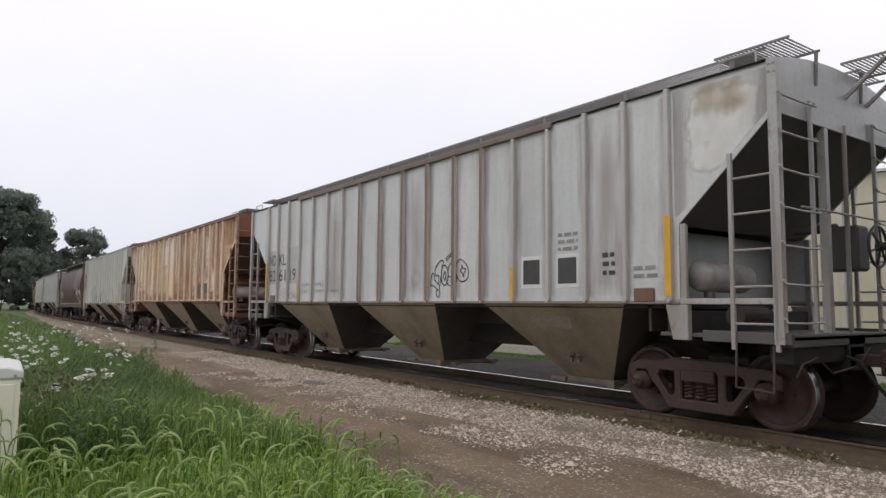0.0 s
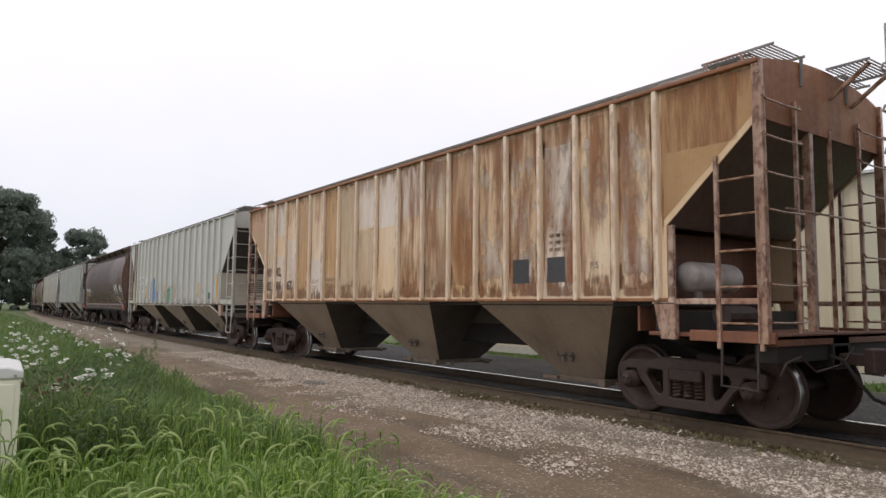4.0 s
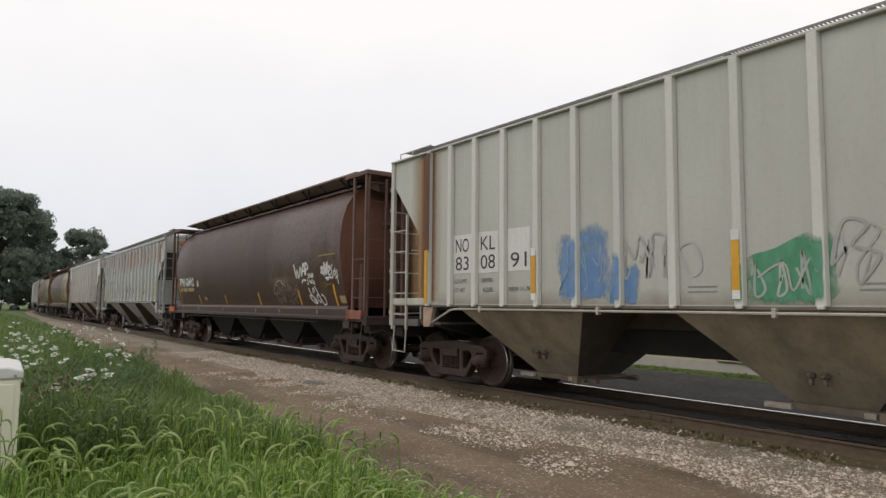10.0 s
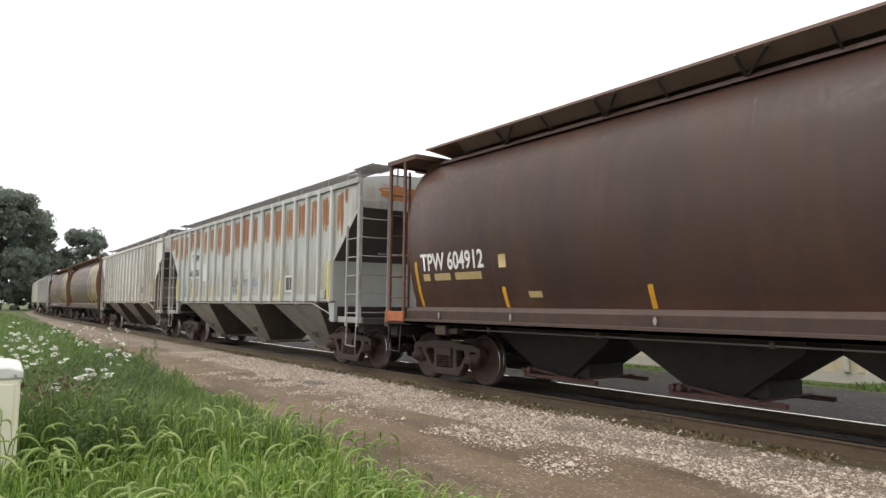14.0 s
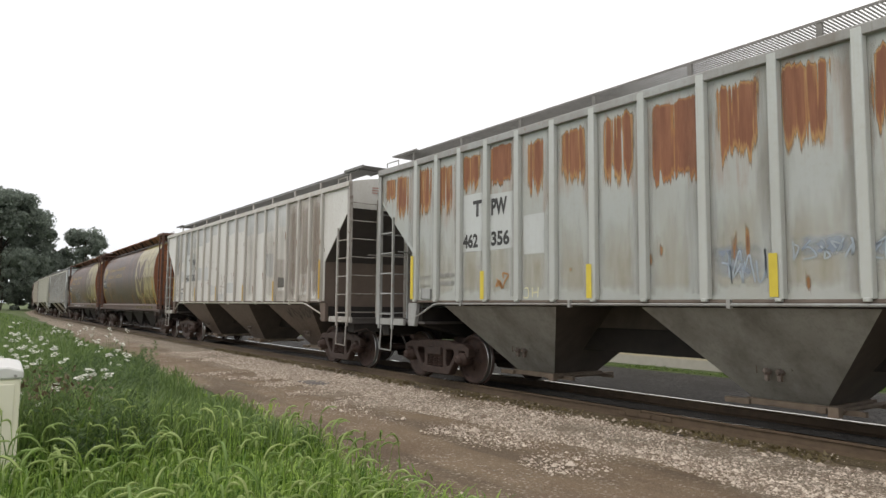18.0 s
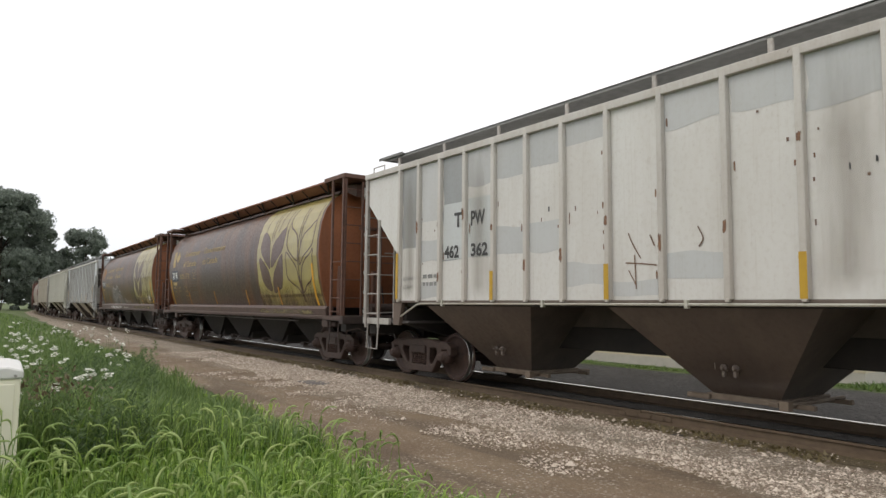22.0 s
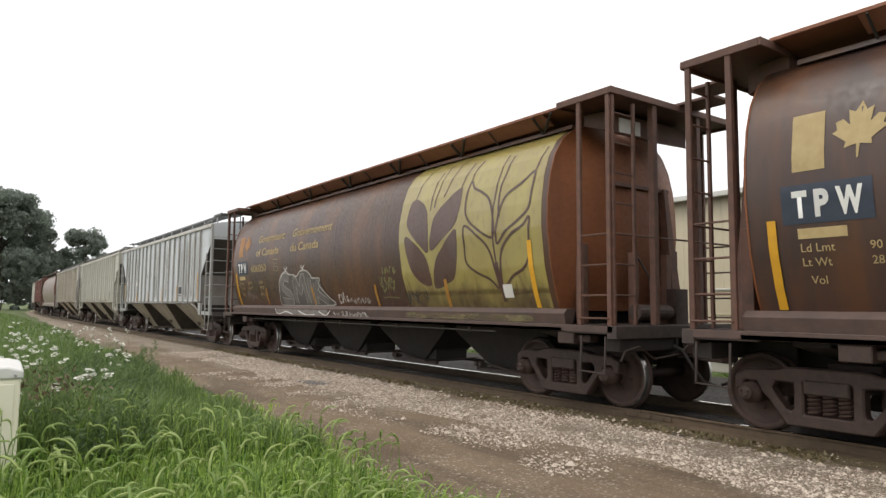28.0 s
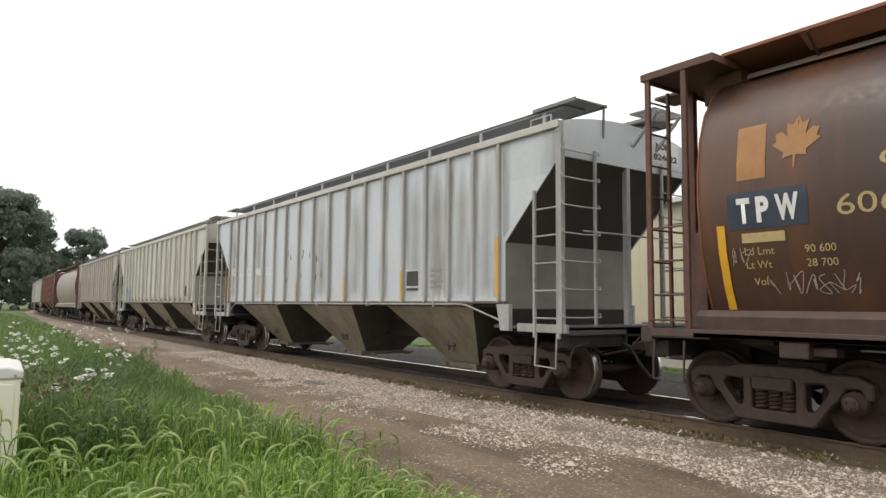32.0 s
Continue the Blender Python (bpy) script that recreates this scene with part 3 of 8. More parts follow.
        bm.faces.new(a[::-1])
        bm.faces.new(b)

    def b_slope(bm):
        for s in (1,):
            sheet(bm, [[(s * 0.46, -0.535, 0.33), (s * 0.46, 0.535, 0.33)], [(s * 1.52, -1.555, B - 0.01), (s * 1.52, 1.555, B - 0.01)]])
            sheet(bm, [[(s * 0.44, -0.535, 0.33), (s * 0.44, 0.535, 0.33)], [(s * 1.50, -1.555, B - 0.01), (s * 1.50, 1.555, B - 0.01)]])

    def b_gate(bm):
        box(bm, -0.52, 0.52, -0.6, 0.6, 0.25, 0.33)
        box(bm, -0.85, 0.85, -0.52, -0.45, 0.24, 0.3)
        box(bm, -0.85, 0.85, 0.45, 0.52, 0.24, 0.3)
        tube(bm, [(0.62, -0.75, 0.29), (0.62, 0.75, 0.29)], 0.03, 8)
        box(bm, 0.56, 0.68, -0.79, -0.68, 0.23, 0.35)
    for x in (-4.45, 0.0, 4.45):
        h = part("hopper_bay", shape("hopper_bay" + Q, b_bay), bay, car, at=pose(x, 0, 0))
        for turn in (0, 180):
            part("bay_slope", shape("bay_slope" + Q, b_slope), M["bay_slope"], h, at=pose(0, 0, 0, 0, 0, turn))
        part("outlet_gate", shape("outlet_gate", b_gate, 0.006), M["gate_tan"], h)
        for gx, gw in ((-0.62, 0.34), (0.42, 0.13), (0.6, 0.09)):
            part("gate_block", shape("gate_block_%d" % (gw * 100), lambda bm: box(bm, -gw / 2, gw / 2, -0.66, -0.6, 0.245, 0.315), 0.008), M["gate_pale"] if high_rail else M["gate_tan"], h, at=pose(gx, 0, 0))
        part("vent_bracket", shape("vent_bracket" + Q, lambda bm: tube(bm, [(-0.21, -0.03, -0.03), (-0.2, -0.06, 0.115), (0.2, -0.06, 0.115), (0.23, -0.03, 0.03)], 0.009, 5)), M["vent_steel"], h,
             at=pose(0, -0.54 - 1.02 * 0.37 / (B - 0.34), 0.70))
        for k in range(2):
            part("vent", shape("bay_vent", lambda bm: (lathe(bm, [(0.02, 0), (0.05, 0), (0.05, 0.05), (0.025, 0.075), (0.02, 0.1)], 10), box(bm, -0.1, 0.06, 0, 0.03, 0.075, 0.095), box(bm, -0.02, 0.02, 0, 0.06, -0.11, -0.03))), M["vent_steel"], h,
                 at=pose(-0.08 + 0.16 * k, -0.54 - 1.02 * 0.37 / (B - 0.34), 0.70, 0, 0, 180))
    for s in (-1, 1):
        turn = pose(0, 0, 0, 0, 0, 0 if s > 0 else 180)
        part("end_sheet", shape("end_sheet" + Q, lambda bm: prism(bm, [(-SIDE, knee), (SIDE, knee), (SIDE, E)] + [(1.4 - 0.2 * k, roof_z(1.4 - 0.2 * k, E)) for k in range(15)] + [(-SIDE, E)], "x", 8.08, 8.105)), end_wall, car, at=turn)
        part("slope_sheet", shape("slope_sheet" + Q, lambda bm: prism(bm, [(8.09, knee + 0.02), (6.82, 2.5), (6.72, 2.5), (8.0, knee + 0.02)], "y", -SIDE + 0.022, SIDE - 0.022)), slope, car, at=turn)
        if style == "closed":
            part("end_bulkhead", shape("bulkhead", lambda bm: box(bm, 6.78, 6.83, -1.55, 1.55, 1.16, 2.51)), end_low or low, car, at=turn)
        else:
            part("end_bulkhead", shape("bulkhead_in", lambda bm: box(bm, 6.3, 6.34, -1.5, 1.5, 1.56, 2.5)), floor_mat or body, car, at=turn)
            part("end_bulkhead", shape("bulkhead_foot", lambda bm: box(bm, 6.32, 6.36, -1.5, 1.5, 1.15, 1.557)), floor_mat or M["truck_iron"], car, at=turn)
            part("gusset", shape("bulkhead_gusset", lambda bm: prism(bm, [(6.36, 1.58), (6.75, 1.58), (6.36, 2.05)], "y", -1.4, -1.37), 0.004), trim, car, at=turn)
            part("air_cylinder", shape("air_cylinder", lambda bm: tube(bm, [(7.35, -1.2, 1.36), (7.35, -0.6, 1.36)], 0.13, 12)), M["truck_iron"], car, at=turn)
            part("air_reservoir", shape("reservoir", lambda bm: (lathe(bm, [(0.05, -1.25), (0.17, -1.2), (0.2, -1.12), (0.2, -0.2), (0.17, -0.12), (0.05, -0.08)], 16), box(bm, -0.05, 0.05, -1.0, -0.9, -0.3, 0.1)), 0, True), M["reservoir_grey"], car, at=turn @ pose(6.85, 0, 1.86))
            for y in (-1, 1):
                part("end_rail", shape("open_rail", lambda bm: box(bm, 6.62, 8.05, -0.02, 0.02, 1.5, 1.57), 0.006), trim, car, at=turn @ pose(0, y * 1.57, 0))
                part("end_upright", shape("open_upright", lambda bm: box(bm, 6.86, 6.94, -0.03, 0.03, 1.19, 2.5), 0.006), trim, car, at=turn @ pose(0, y * 1.55, 0))
        part("end_platform", shape("end_platform", lambda bm: (box(bm, 6.5, 8.2, -1.51, 1.51, 1.1, 1.15), box(bm, 8.05, 8.2, -1.51, 1.51, 1.03, 1.17)), 0.008), low_umber if high_rail else floor_mat or M["slope_dark"], car, at=turn)
        dull = high_rail or style == "open"
        for y in (-1, 1):
            part("platform_channel", shape("platform_channel", lambda bm: box(bm, 7.15, 8.22, -0.035, 0.035, 1.06, 1.19), 0.008), floor_mat or (M["slope_dark"] if dull else trim), car, at=turn @ pose(0, y * 1.548, 0))
            if high_rail:
                part("end_rail", shape("high_rail", lambda bm: (box(bm, 6.87, 8.05, -0.025, 0.025, 1.47, 1.6), box(bm, 6.87, 8.05, -0.04, -0.02, 1.455, 1.475)), 0.006), trim, car, at=turn @ pose(0, y * 1.57, 0))
        for y in (-1, 1):
            post(car, "corner_post", s * 8.1, y * 1.575, 1.06, E + 0.02, 0.115, 0.07, trim)
            for j in range(4):
                part("bolt", shape("post_bolt", lambda bm: tube(bm, [(0, -0.012, 0), (0, 0.012, 0)], 0.014, 6)), trim, car, at=pose(s * 8.1 + 0.03 * (-1) ** j, y * 1.612, E - 0.05 - 0.09 * (j // 2)))
            if s < 0 or y > 0:
                post(car, "end_post", s * 8.05, (0.02 if style == "closed" else -0.36) if s > 0 else y * 0.78, 1.17, min(knee + 0.2, E - 0.3), 0.10, 0.09, trim if s > 0 else M["slope_dark"])
            ladder(car, (s * 7.56, y * 1.585), (s * 8.08, y * 1.585), 0.98, 3.27, 2.95, [1.28 + 0.42 * k for k in range(5)], trim)
            tread_bar = shape("stirrup%d" % y, lambda bm: tube(bm, [(-0.22, y * 1.57, 1.05), (-0.22, y * 1.6, 0.56), (0.22, y * 1.6, 0.54), (0.22, y * 1.57, 1.05)], 0.017, 6))
            part("stirrup_step", tread_bar, M["platform_iron"] if style == "open" else trim, car, at=pose(s * 7.8, 0, 0))
        for y in ((-1, 1) if s > 0 else (-1,)):
            ladder(car, (s * 8.14, y * 1.55), (s * 8.14, y * 0.84), 1.06, E - 0.3, E - 0.35, [1.3 + 0.42 * k for k in range(7)], trim, 0.045, s * 0.06)
        bar_set(car, "grab_bar", [((s * 8.14, -1.1, 2.62), (s * 8.14, 1.1, 2.62))], 0.014, trim)
        if wheel == s:
            part("brake_box", shape("brake_box", lambda bm: (box(bm, -0.14, 0.3, -0.16, 0.16, -0.3, 0.28), box(bm, 0.1, 0.7, 0.1, 0.17, 0.2, 0.32)), 0.03), M["slope_dark"], car, at=pose(s * 8.0, 0.45, 2.24, 0, 0, 0 if s < 0 else 180))
            part("brake_wheel", shape("brake_wheel", b_brake_wheel), M["black_mark"], car, at=pose(s * 8.3, 0.45, 2.24))
        if style == "open" and s > 0:
            bar_set(car, "end_strut", [((8.1, 0.1, 1.17), (8.1, 0.1, knee + 0.1))], 0.03, trim)
        add_coupler(car, s)
        add_truck(car, s * 6.75)

    def b_rod(bm):
        tube(bm, [(-5.9, 0.62, 0.78), (-2.2, 0.62, 0.72), (2.2, 0.62, 0.72), (5.9, 0.62, 0.78)], 0.02, 6)
        for x in (-2.5, -1.8, 2.1, 2.7):
            tube(bm, [(x - 0.16, 0.62, 0.72), (x + 0.16, 0.62, 0.72)], 0.05, 8)
        tube(bm, [(-2.2, 0.62, 0.72), (-2.2, 0.62, 1.4)], 0.016, 5)
        tube(bm, [(2.4, 0.62, 0.72), (2.4, 0.62, 1.4)], 0.016, 5)
    part("brake_rod", shape("brake_rod", b_rod), M["wheel_rust"], car)
    # walks along the roof, with posts to the eaves, and cross-walks at the ends
    walk_mat = walk_mat if board == "grate" else M["walk_grey"]
    for y in (-1.22, 0.72):
        gm = shape("grating_long", grating(15.7, 0.5)) if board == "grate" else shape("board_long", lambda bm: (box(bm, 0, 15.7, 0, 0.5, 0, 0.03), box(bm, 0, 15.7, 0, 0.025, -0.03, 0.035)), 0.006)
        tagged(part("roof_walk", gm, walk_mat, car, at=pose(-7.85, y, lift)), kind="stuff" if board == "grate" else "")
    for x in [-7.4 + 1.645 * k for k in range(10)]:
        for y in (-1.2, 1.2):
            post(car, "walk_bracket", x, y, E + 0.02, lift + 0.01, 0.07, 0.04, trim if board != "grate" else walk_mat)
    for s in (-1, 1):
        flat_walk = shape("cross_plate", lambda bm: (box(bm, 0, 0.95, 0, 0.72, 0, 0.02), box(bm, 0, 0.95, -0.012, 0.012, -0.02, 0.035), box(bm, 0, 0.95, 0.708, 0.732, -0.02, 0.035)))
        for y in (-1.27, 0.55):
            tagged(part("cross_walk", shape("cross_walk", grating(0.95, 0.72, 0.05)) if board == "grate" else flat_walk, walk_mat, car, at=pose(7.2 if s > 0 else -8.15, y, lift + 0.03)), kind="stuff" if board == "grate" else "")
        tagged(part("brake_step", shape("brake_step", grating(0.52, 0.8, 0.05)), walk_mat, car, at=pose(8.12 if s > 0 else -8.64, 0.05, lift)), kind="stuff")
        bar_set(car, "step_brace", [((s * 8.11, y, E - 0.13), (s * 8.6, y, lift)) for y in (0.15, 0.75)], 0.03, trim)
        bar_set(car, "walk_brace", [((s * 8.11, y, E - 0.11), (s * 8.13, y, lift + 0.02)) for y in (-0.6, 0.6)], 0.022, walk_mat)
        bar_set(car, "roof_grab", [((s * 7.9, -1.55, E + 0.16), (s * 7.45, -1.55, E + 0.16)), ((s * 7.9, -1.55, E + 0.02), (s * 7.9, -1.55, E + 0.17)), ((s * 7.45, -1.55, E + 0.02), (s * 7.45, -1.55, E + 0.17))], 0.013, trim)
    car["centre"] = centre
    return car


def b_brake_wheel(bm):
    """A hand wheel facing along x, with a dished rim and spokes."""
    n = 28
    ring = [(0, 0.26 * math.cos(2 * math.pi * k / n), 0.26 * math.sin(2 * math.pi * k / n)) for k in range(n + 1)]
    tube(bm, ring, 0.019, 6)
    for k in range(6):
        a = 2 * math.pi * k / 6 + 0.3
        tube(bm, [(0.03, 0.05 * math.cos(a), 0.05 * math.sin(a)), (0, 0.26 * math.cos(a), 0.26 * math.sin(a))], 0.014, 5)
    tube(bm, [(-0.02, 0, 0), (0.16, 0, 0)], 0.055, 10)


# half of the tank's outline from the sill to the crown: (half width, height)
TANK = [(1.32, 1.40), (1.43, 1.70), (1.53, 2.1), (1.60, 2.7), (1.59, 3.1), (1.53, 3.5), (1.42, 3.83), (1.24, 4.10), (0.96, 4.31), (0.52, 4.43), (0.0, 4.46)]


def tank_y(z):
    for (a, za), (b, zb) in zip(TANK, TANK[1:]):
        if z <= zb:
            return a + (b - a) * (z - za) / (zb - za)
    return 0.0


def tank_car(centre, label, body, end_mat, trim, walk_mat, bay, shift=-0.2, sill=None, wheel=0, low_top=0.0, gate=None):
    """A round-sided covered hopper: tank, sills, bays, end frames, roof walk, trucks."""
    car = tagged(new("hopper_car"), label, "railway car", "cars of the freight train")
    ring = [(-y, z) for y, z in TANK] + [(y, z) for y, z in TANK[-2::-1]]
    fine = []
    for (y0, z0), (y1, z1) in zip(ring, ring[1:]):
        fine += [(y0 + (y1 - y0) * k / 2, z0 + (z1 - z0) * k / 2) for k in range(2)]
    fine.append(ring[-1])

    def b_tank(bm):
        xs = [-7.13 + 14.26 * k / 24 for k in range(25)]
        sheet(bm, [[(x, y, z) for y, z in fine] for x in xs])
    off = pose(shift, 0, 0)
    sill = sill or body
    part("tank", shape("tank", b_tank, 0, True), body, car, at=off)
    for x in (-4.6, -2.3, 0.0, 2.3, 4.6):
        hoop = shape("tank_seam", lambda bm: sheet(bm, [[(-0.03, y * 1.0003, z) for y, z in fine], [(-0.012, y * 1.0016, z + 0.002) for y, z in fine], [(0.012, y * 1.0016, z + 0.002) for y, z in fine], [(0.03, y * 1.0003, z) for y, z in fine]]), 0, True)
        part("seam", hoop, body, car, at=pose(x + shift, 0, 0))
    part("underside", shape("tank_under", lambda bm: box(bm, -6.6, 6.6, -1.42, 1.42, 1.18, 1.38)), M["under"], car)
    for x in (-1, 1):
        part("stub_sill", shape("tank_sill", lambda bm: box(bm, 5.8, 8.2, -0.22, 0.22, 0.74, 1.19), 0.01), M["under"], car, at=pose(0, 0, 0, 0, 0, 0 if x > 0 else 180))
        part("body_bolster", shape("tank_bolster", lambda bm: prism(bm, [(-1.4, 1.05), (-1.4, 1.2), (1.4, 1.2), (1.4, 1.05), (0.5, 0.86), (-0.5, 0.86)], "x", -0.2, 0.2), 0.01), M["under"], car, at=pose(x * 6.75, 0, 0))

    def b_bay(bm):
        rings = [[bm.verts.new((sx * x, sy * y, z)) for sx, sy in ((-1, -1), (1, -1), (1, 1), (-1, 1))] for x, y, z in ((0.36, 0.46, 0.3), (1.29, 0.62, 0.93), (1.31, 0.66, 1.2))]
        for a, b in zip(rings, rings[1:]):
            for k in range(4):
                bm.faces.new((a[k], a[(k + 1) % 4], b[(k + 1) % 4], b[k]))
        bm.faces.new(rings[0][::-1])

    def b_gate(bm):
        box(bm, -0.5, 0.5, -0.5, 0.5, 0.245, 0.3)
        tube(bm, [(-0.75, -0.44, 0.27), (0.85, -0.44, 0.27)], 0.018, 6)
        tube(bm, [(0.7, -0.7, 0.3), (0.7, 0.7, 0.3)], 0.024, 8)
        box(bm, -0.6, 1.05, -0.66, -0.58, 0.235, 0.3)
        box(bm, -0.6, 1.05, 0.58, 0.66, 0.235, 0.3)
        tube(bm, [(-0.5, -0.66, 0.4), (0.15, -0.66, 0.33), (0.75, -0.66, 0.25)], 0.022, 6)
        for x in (-0.5, -0.38):
            tube(bm, [(x, -0.76, 0.36), (x, -0.6, 0.36)], 0.05, 10)
    for x in (-4.36, -1.36, 1.64, 4.64):
        h = part("hopper_bay", shape("tank_bay", b_bay), bay, car, at=pose(x, 0, 0))
        part("outlet_gate", shape("tank_gate", b_gate, 0.006), gate or M["platform_iron"], h)
        part("outlet_box", shape("outlet_box", lambda bm: prism(bm, [(0.28, 0.3), (0.72, 0.3), (0.72, 0.5), (0.6, 0.62), (0.28, 0.62)], "y", -0.42, 0.42), 0.012), M["under"], h)
    for s in (-1, 1):
        def b_sill(bm):
            pr = [(s * 1.36, 1.10), (s * 1.58, 1.10), (s * 1.58, 1.16), (s * 1.50, 1.18), (s * 1.53, 1.36), (s * 1.46, 1.43), (s * 1.28, 1.43)]
            prism(bm, pr, "x", -7.45, 7.2)
            prism(bm, [(s * 1.36, 1.10), (s * 1.58, 1.10), (s * 1.58, 1.20), (s * 1.36, 1.20)], "x", -8.15, 8.15)
        part("side_sill", shape("tank_side_sill%d" % s, b_sill, 0.006), sill, car)
        bar_set(car, "brake_pipe", [((-5.6, s * 1.5, 1.04), (5.6, s * 1.5, 1.04))], 0.012, M["slope_dark"])
        for x in (-4.9, -2.5, 0.0, 2.5, 4.9):
            part("pipe_hanger", shape("pipe_hanger", lambda bm: box(bm, -0.03, 0.03, -0.025, 0.025, -0.03, 0.06), 0.008), M["platform_iron"], car, at=pose(x, s * 1.5, 1.04))
        for x in (-6.75, 6.75):
            part("jacking_pad", shape("jacking_pad", lambda bm: (box(bm, -0.16, 0.16, -0.14, 0.14, 0.92, 1.1), box(bm, 0.16, 0.4, -0.05, 0.14, 0.95, 1.05)), 0.012), M["truck_iron"], car, at=pose(x - s * 0.5, s * 1.42, 0))
        turn = pose(0, 0, 0, 0, 0, 0 if s > 0 else 180)

        def b_end(bm):
            cz, rings = 2.95, []
            for k in range(7):
                f = 1 - k / 6
                d = 7.14 + 0.5 * (1 - f * f)
                rings.append([(d, y * f, cz + (z - cz) * f) for y, z in fine + fine[:1]])
            sheet(bm, [[(7.115, y * 1.004, z) for y, z in fine + fine[:1]], [(7.14, y * 1.004, z) for y, z in fine + fine[:1]]] + rings[:-1] + [[(7.64, 0, cz)] * (len(fine) + 1)])
            bmesh.ops.remove_doubles(bm, verts=bm.verts[:], dist=0.0005)
        part("tank_end", shape("tank_end", b_end, 0, True), end_mat, car, at=off @ turn)
        part("end_hood", shape("end_hood", lambda bm: prism(bm, [(7.1, 4.3), (7.62, 4.12), (7.62, 4.43), (7.1, 4.49)], "y", -0.95, 0.95)), trim, car, at=pose(0, 0, -low_top * 0.3) @ turn)
        for y in (-1, 1):
            if y > 0:
                part("end_brace", shape("end_brace", lambda bm: prism(bm, [(0.74, 1.2), (1.0, 1.2), (0.6, 3.4), (0.5, 3.4)], "x", 7.5, 7.7), 0.008), trim, car, at=off @ turn)
            part("stanchion", shape("tank_stanchion", lambda bm: box(bm, 7.3, 7.46, -0.06, 0.06, 1.2, 2.42), 0.008), trim, car, at=off @ turn @ pose(0, y * 1.12, 0))
            part("stanchion", shape("tank_stub", lambda bm: box(bm, 7.72, 7.84, -0.06, 0.06, 1.2, 2.3), 0.008), trim, car, at=off @ turn @ pose(0, y * 0.4, 0))
        part("end_beam", shape("tank_beam", lambda bm: box(bm, 7.5, 7.66, -0.7, 0.7, 3.34, 3.41), 0.008), trim, car, at=off @ turn)
        part("end_platform", shape("tank_platform", lambda bm: (box(bm, 6.9, 8.2, -1.56, 1.56, 1.16, 1.2), box(bm, 8.05, 8.22, -1.58, 1.58, 1.02, 1.2), box(bm, 7.25, 8.15, -1.57, -1.5, 1.08, 1.19), box(bm, 7.25, 8.15, 1.5, 1.57, 1.08, 1.19)), 0.008), M["platform_iron"], car, at=turn)
        part("brake_gear", shape("brake_gear", lambda bm: (tube(bm, [(7.75, -0.6, 1.38), (7.75, 0.2, 1.38)], 0.12, 14), box(bm, 7.66, 7.84, 0.3, 0.6, 1.2, 1.75), tube(bm, [(7.75, -0.2, 1.4), (7.8, -0.3, 1.9), (7.75, -0.5, 2.2)], 0.02, 5))), M["truck_iron"], car, at=turn)
        for y in (-1, 1):
            ladder(car, (s * 7.53, y * 1.54), (s * 8.08, y * 1.54), 1.2, 4.5 - low_top, 4.52 - low_top, [1.62 + 0.43 * k for k in range(3)], trim, 0.075)
            post(car, "end_post", s * 8.08, y * 0.55, 1.2, 4.5 - low_top, 0.1, 0.1, trim)
            st = shape("stirrup%d" % y, lambda bm: tube(bm, [(-0.22, y * 1.57, 1.05), (-0.22, y * 1.6, 0.56), (0.22, y * 1.6, 0.54), (0.22, y * 1.57, 1.05)], 0.017, 6))
            part("stirrup_step", st, M["platform_iron"], car, at=pose(s * 7.8, 0, 0))
            bar_set(car, "grab_bar", [((s * 7.53, y * 1.58, 1.30), (s * 8.08, y * 1.58, 1.30))], 0.014, trim)
        ladder(car, (s * 8.12, -1.5), (s * 8.12, -1.05), 1.2, 4.45 - low_top, 4.4 - low_top, [1.62 + 0.43 * k for k in range(7)], trim, 0.045)
        bar_set(car, "grab_bar", [((s * 8.12, -1.05, 2.48), (s * 8.12, 1.5, 2.48))], 0.014, trim)
        deck = part("top_platform", shape("top_platform", lambda bm: box(bm, 7.14, 8.13, -1.54, 1.54, 4.5, 4.53), 0.006), trim, car, at=pose(0, 0, -low_top) @ turn)
        for x in (7.12, 8.15):
            part("platform_rim", shape("platform_rim_end", lambda bm: box(bm, -0.02, 0.02, -1.58, 1.58, 4.46, 4.56), 0.006), trim, deck, at=pose(x, 0, 0))
        for y in (-1.56, 1.56):
            part("platform_rim", shape("platform_rim_side", lambda bm: box(bm, 7.14, 8.13, -0.02, 0.02, 4.46, 4.56), 0.006), trim, deck, at=pose(0, y, 0))
        part("brake_step", shape("tank_brake_step", lambda bm: box(bm, 7.5, 8.75, 0.0, 0.5, 4.555, 4.6), 0.006), trim, car, at=pose(0, 0, -low_top) @ turn)
        if wheel == s:
            part("brake_box", shape("tank_brake_box", lambda bm: box(bm, -0.14, 0.3, -0.16, 0.16, -0.3, 0.28), 0.03), M["slope_dark"], car, at=pose(-8.0, 0.42, 2.24))
            part("brake_wheel", shape("brake_wheel", b_brake_wheel), M["black_mark"], car, at=pose(s * 8.3, 0.45, 2.24))
        add_coupler(car, s)
        add_truck(car, s * 6.75)
        part("roof_walk", shape("tank_walk%d" % s, lambda bm: (prism(bm, [(s * 0.42, 4.47), (s * 1.3, 4.585), (s * 1.3, 4.61), (s * 0.42, 4.5)], "x", -7.15, 7.15), box(bm, -7.15, 7.15, min(s * 1.28, s * 1.31), max(s * 1.28, s * 1.31), 4.565, 4.612)), 0.006), walk_mat, car)
        part("roof_apron", shape("roof_apron%d" % s, lambda bm: prism(bm, [(s * 1.29, 4.565), (s * 1.03, 4.42), (s * 1.0, 4.44), (s * 1.26, 4.585)], "x", -6.2, 6.5)), walk_mat, car)
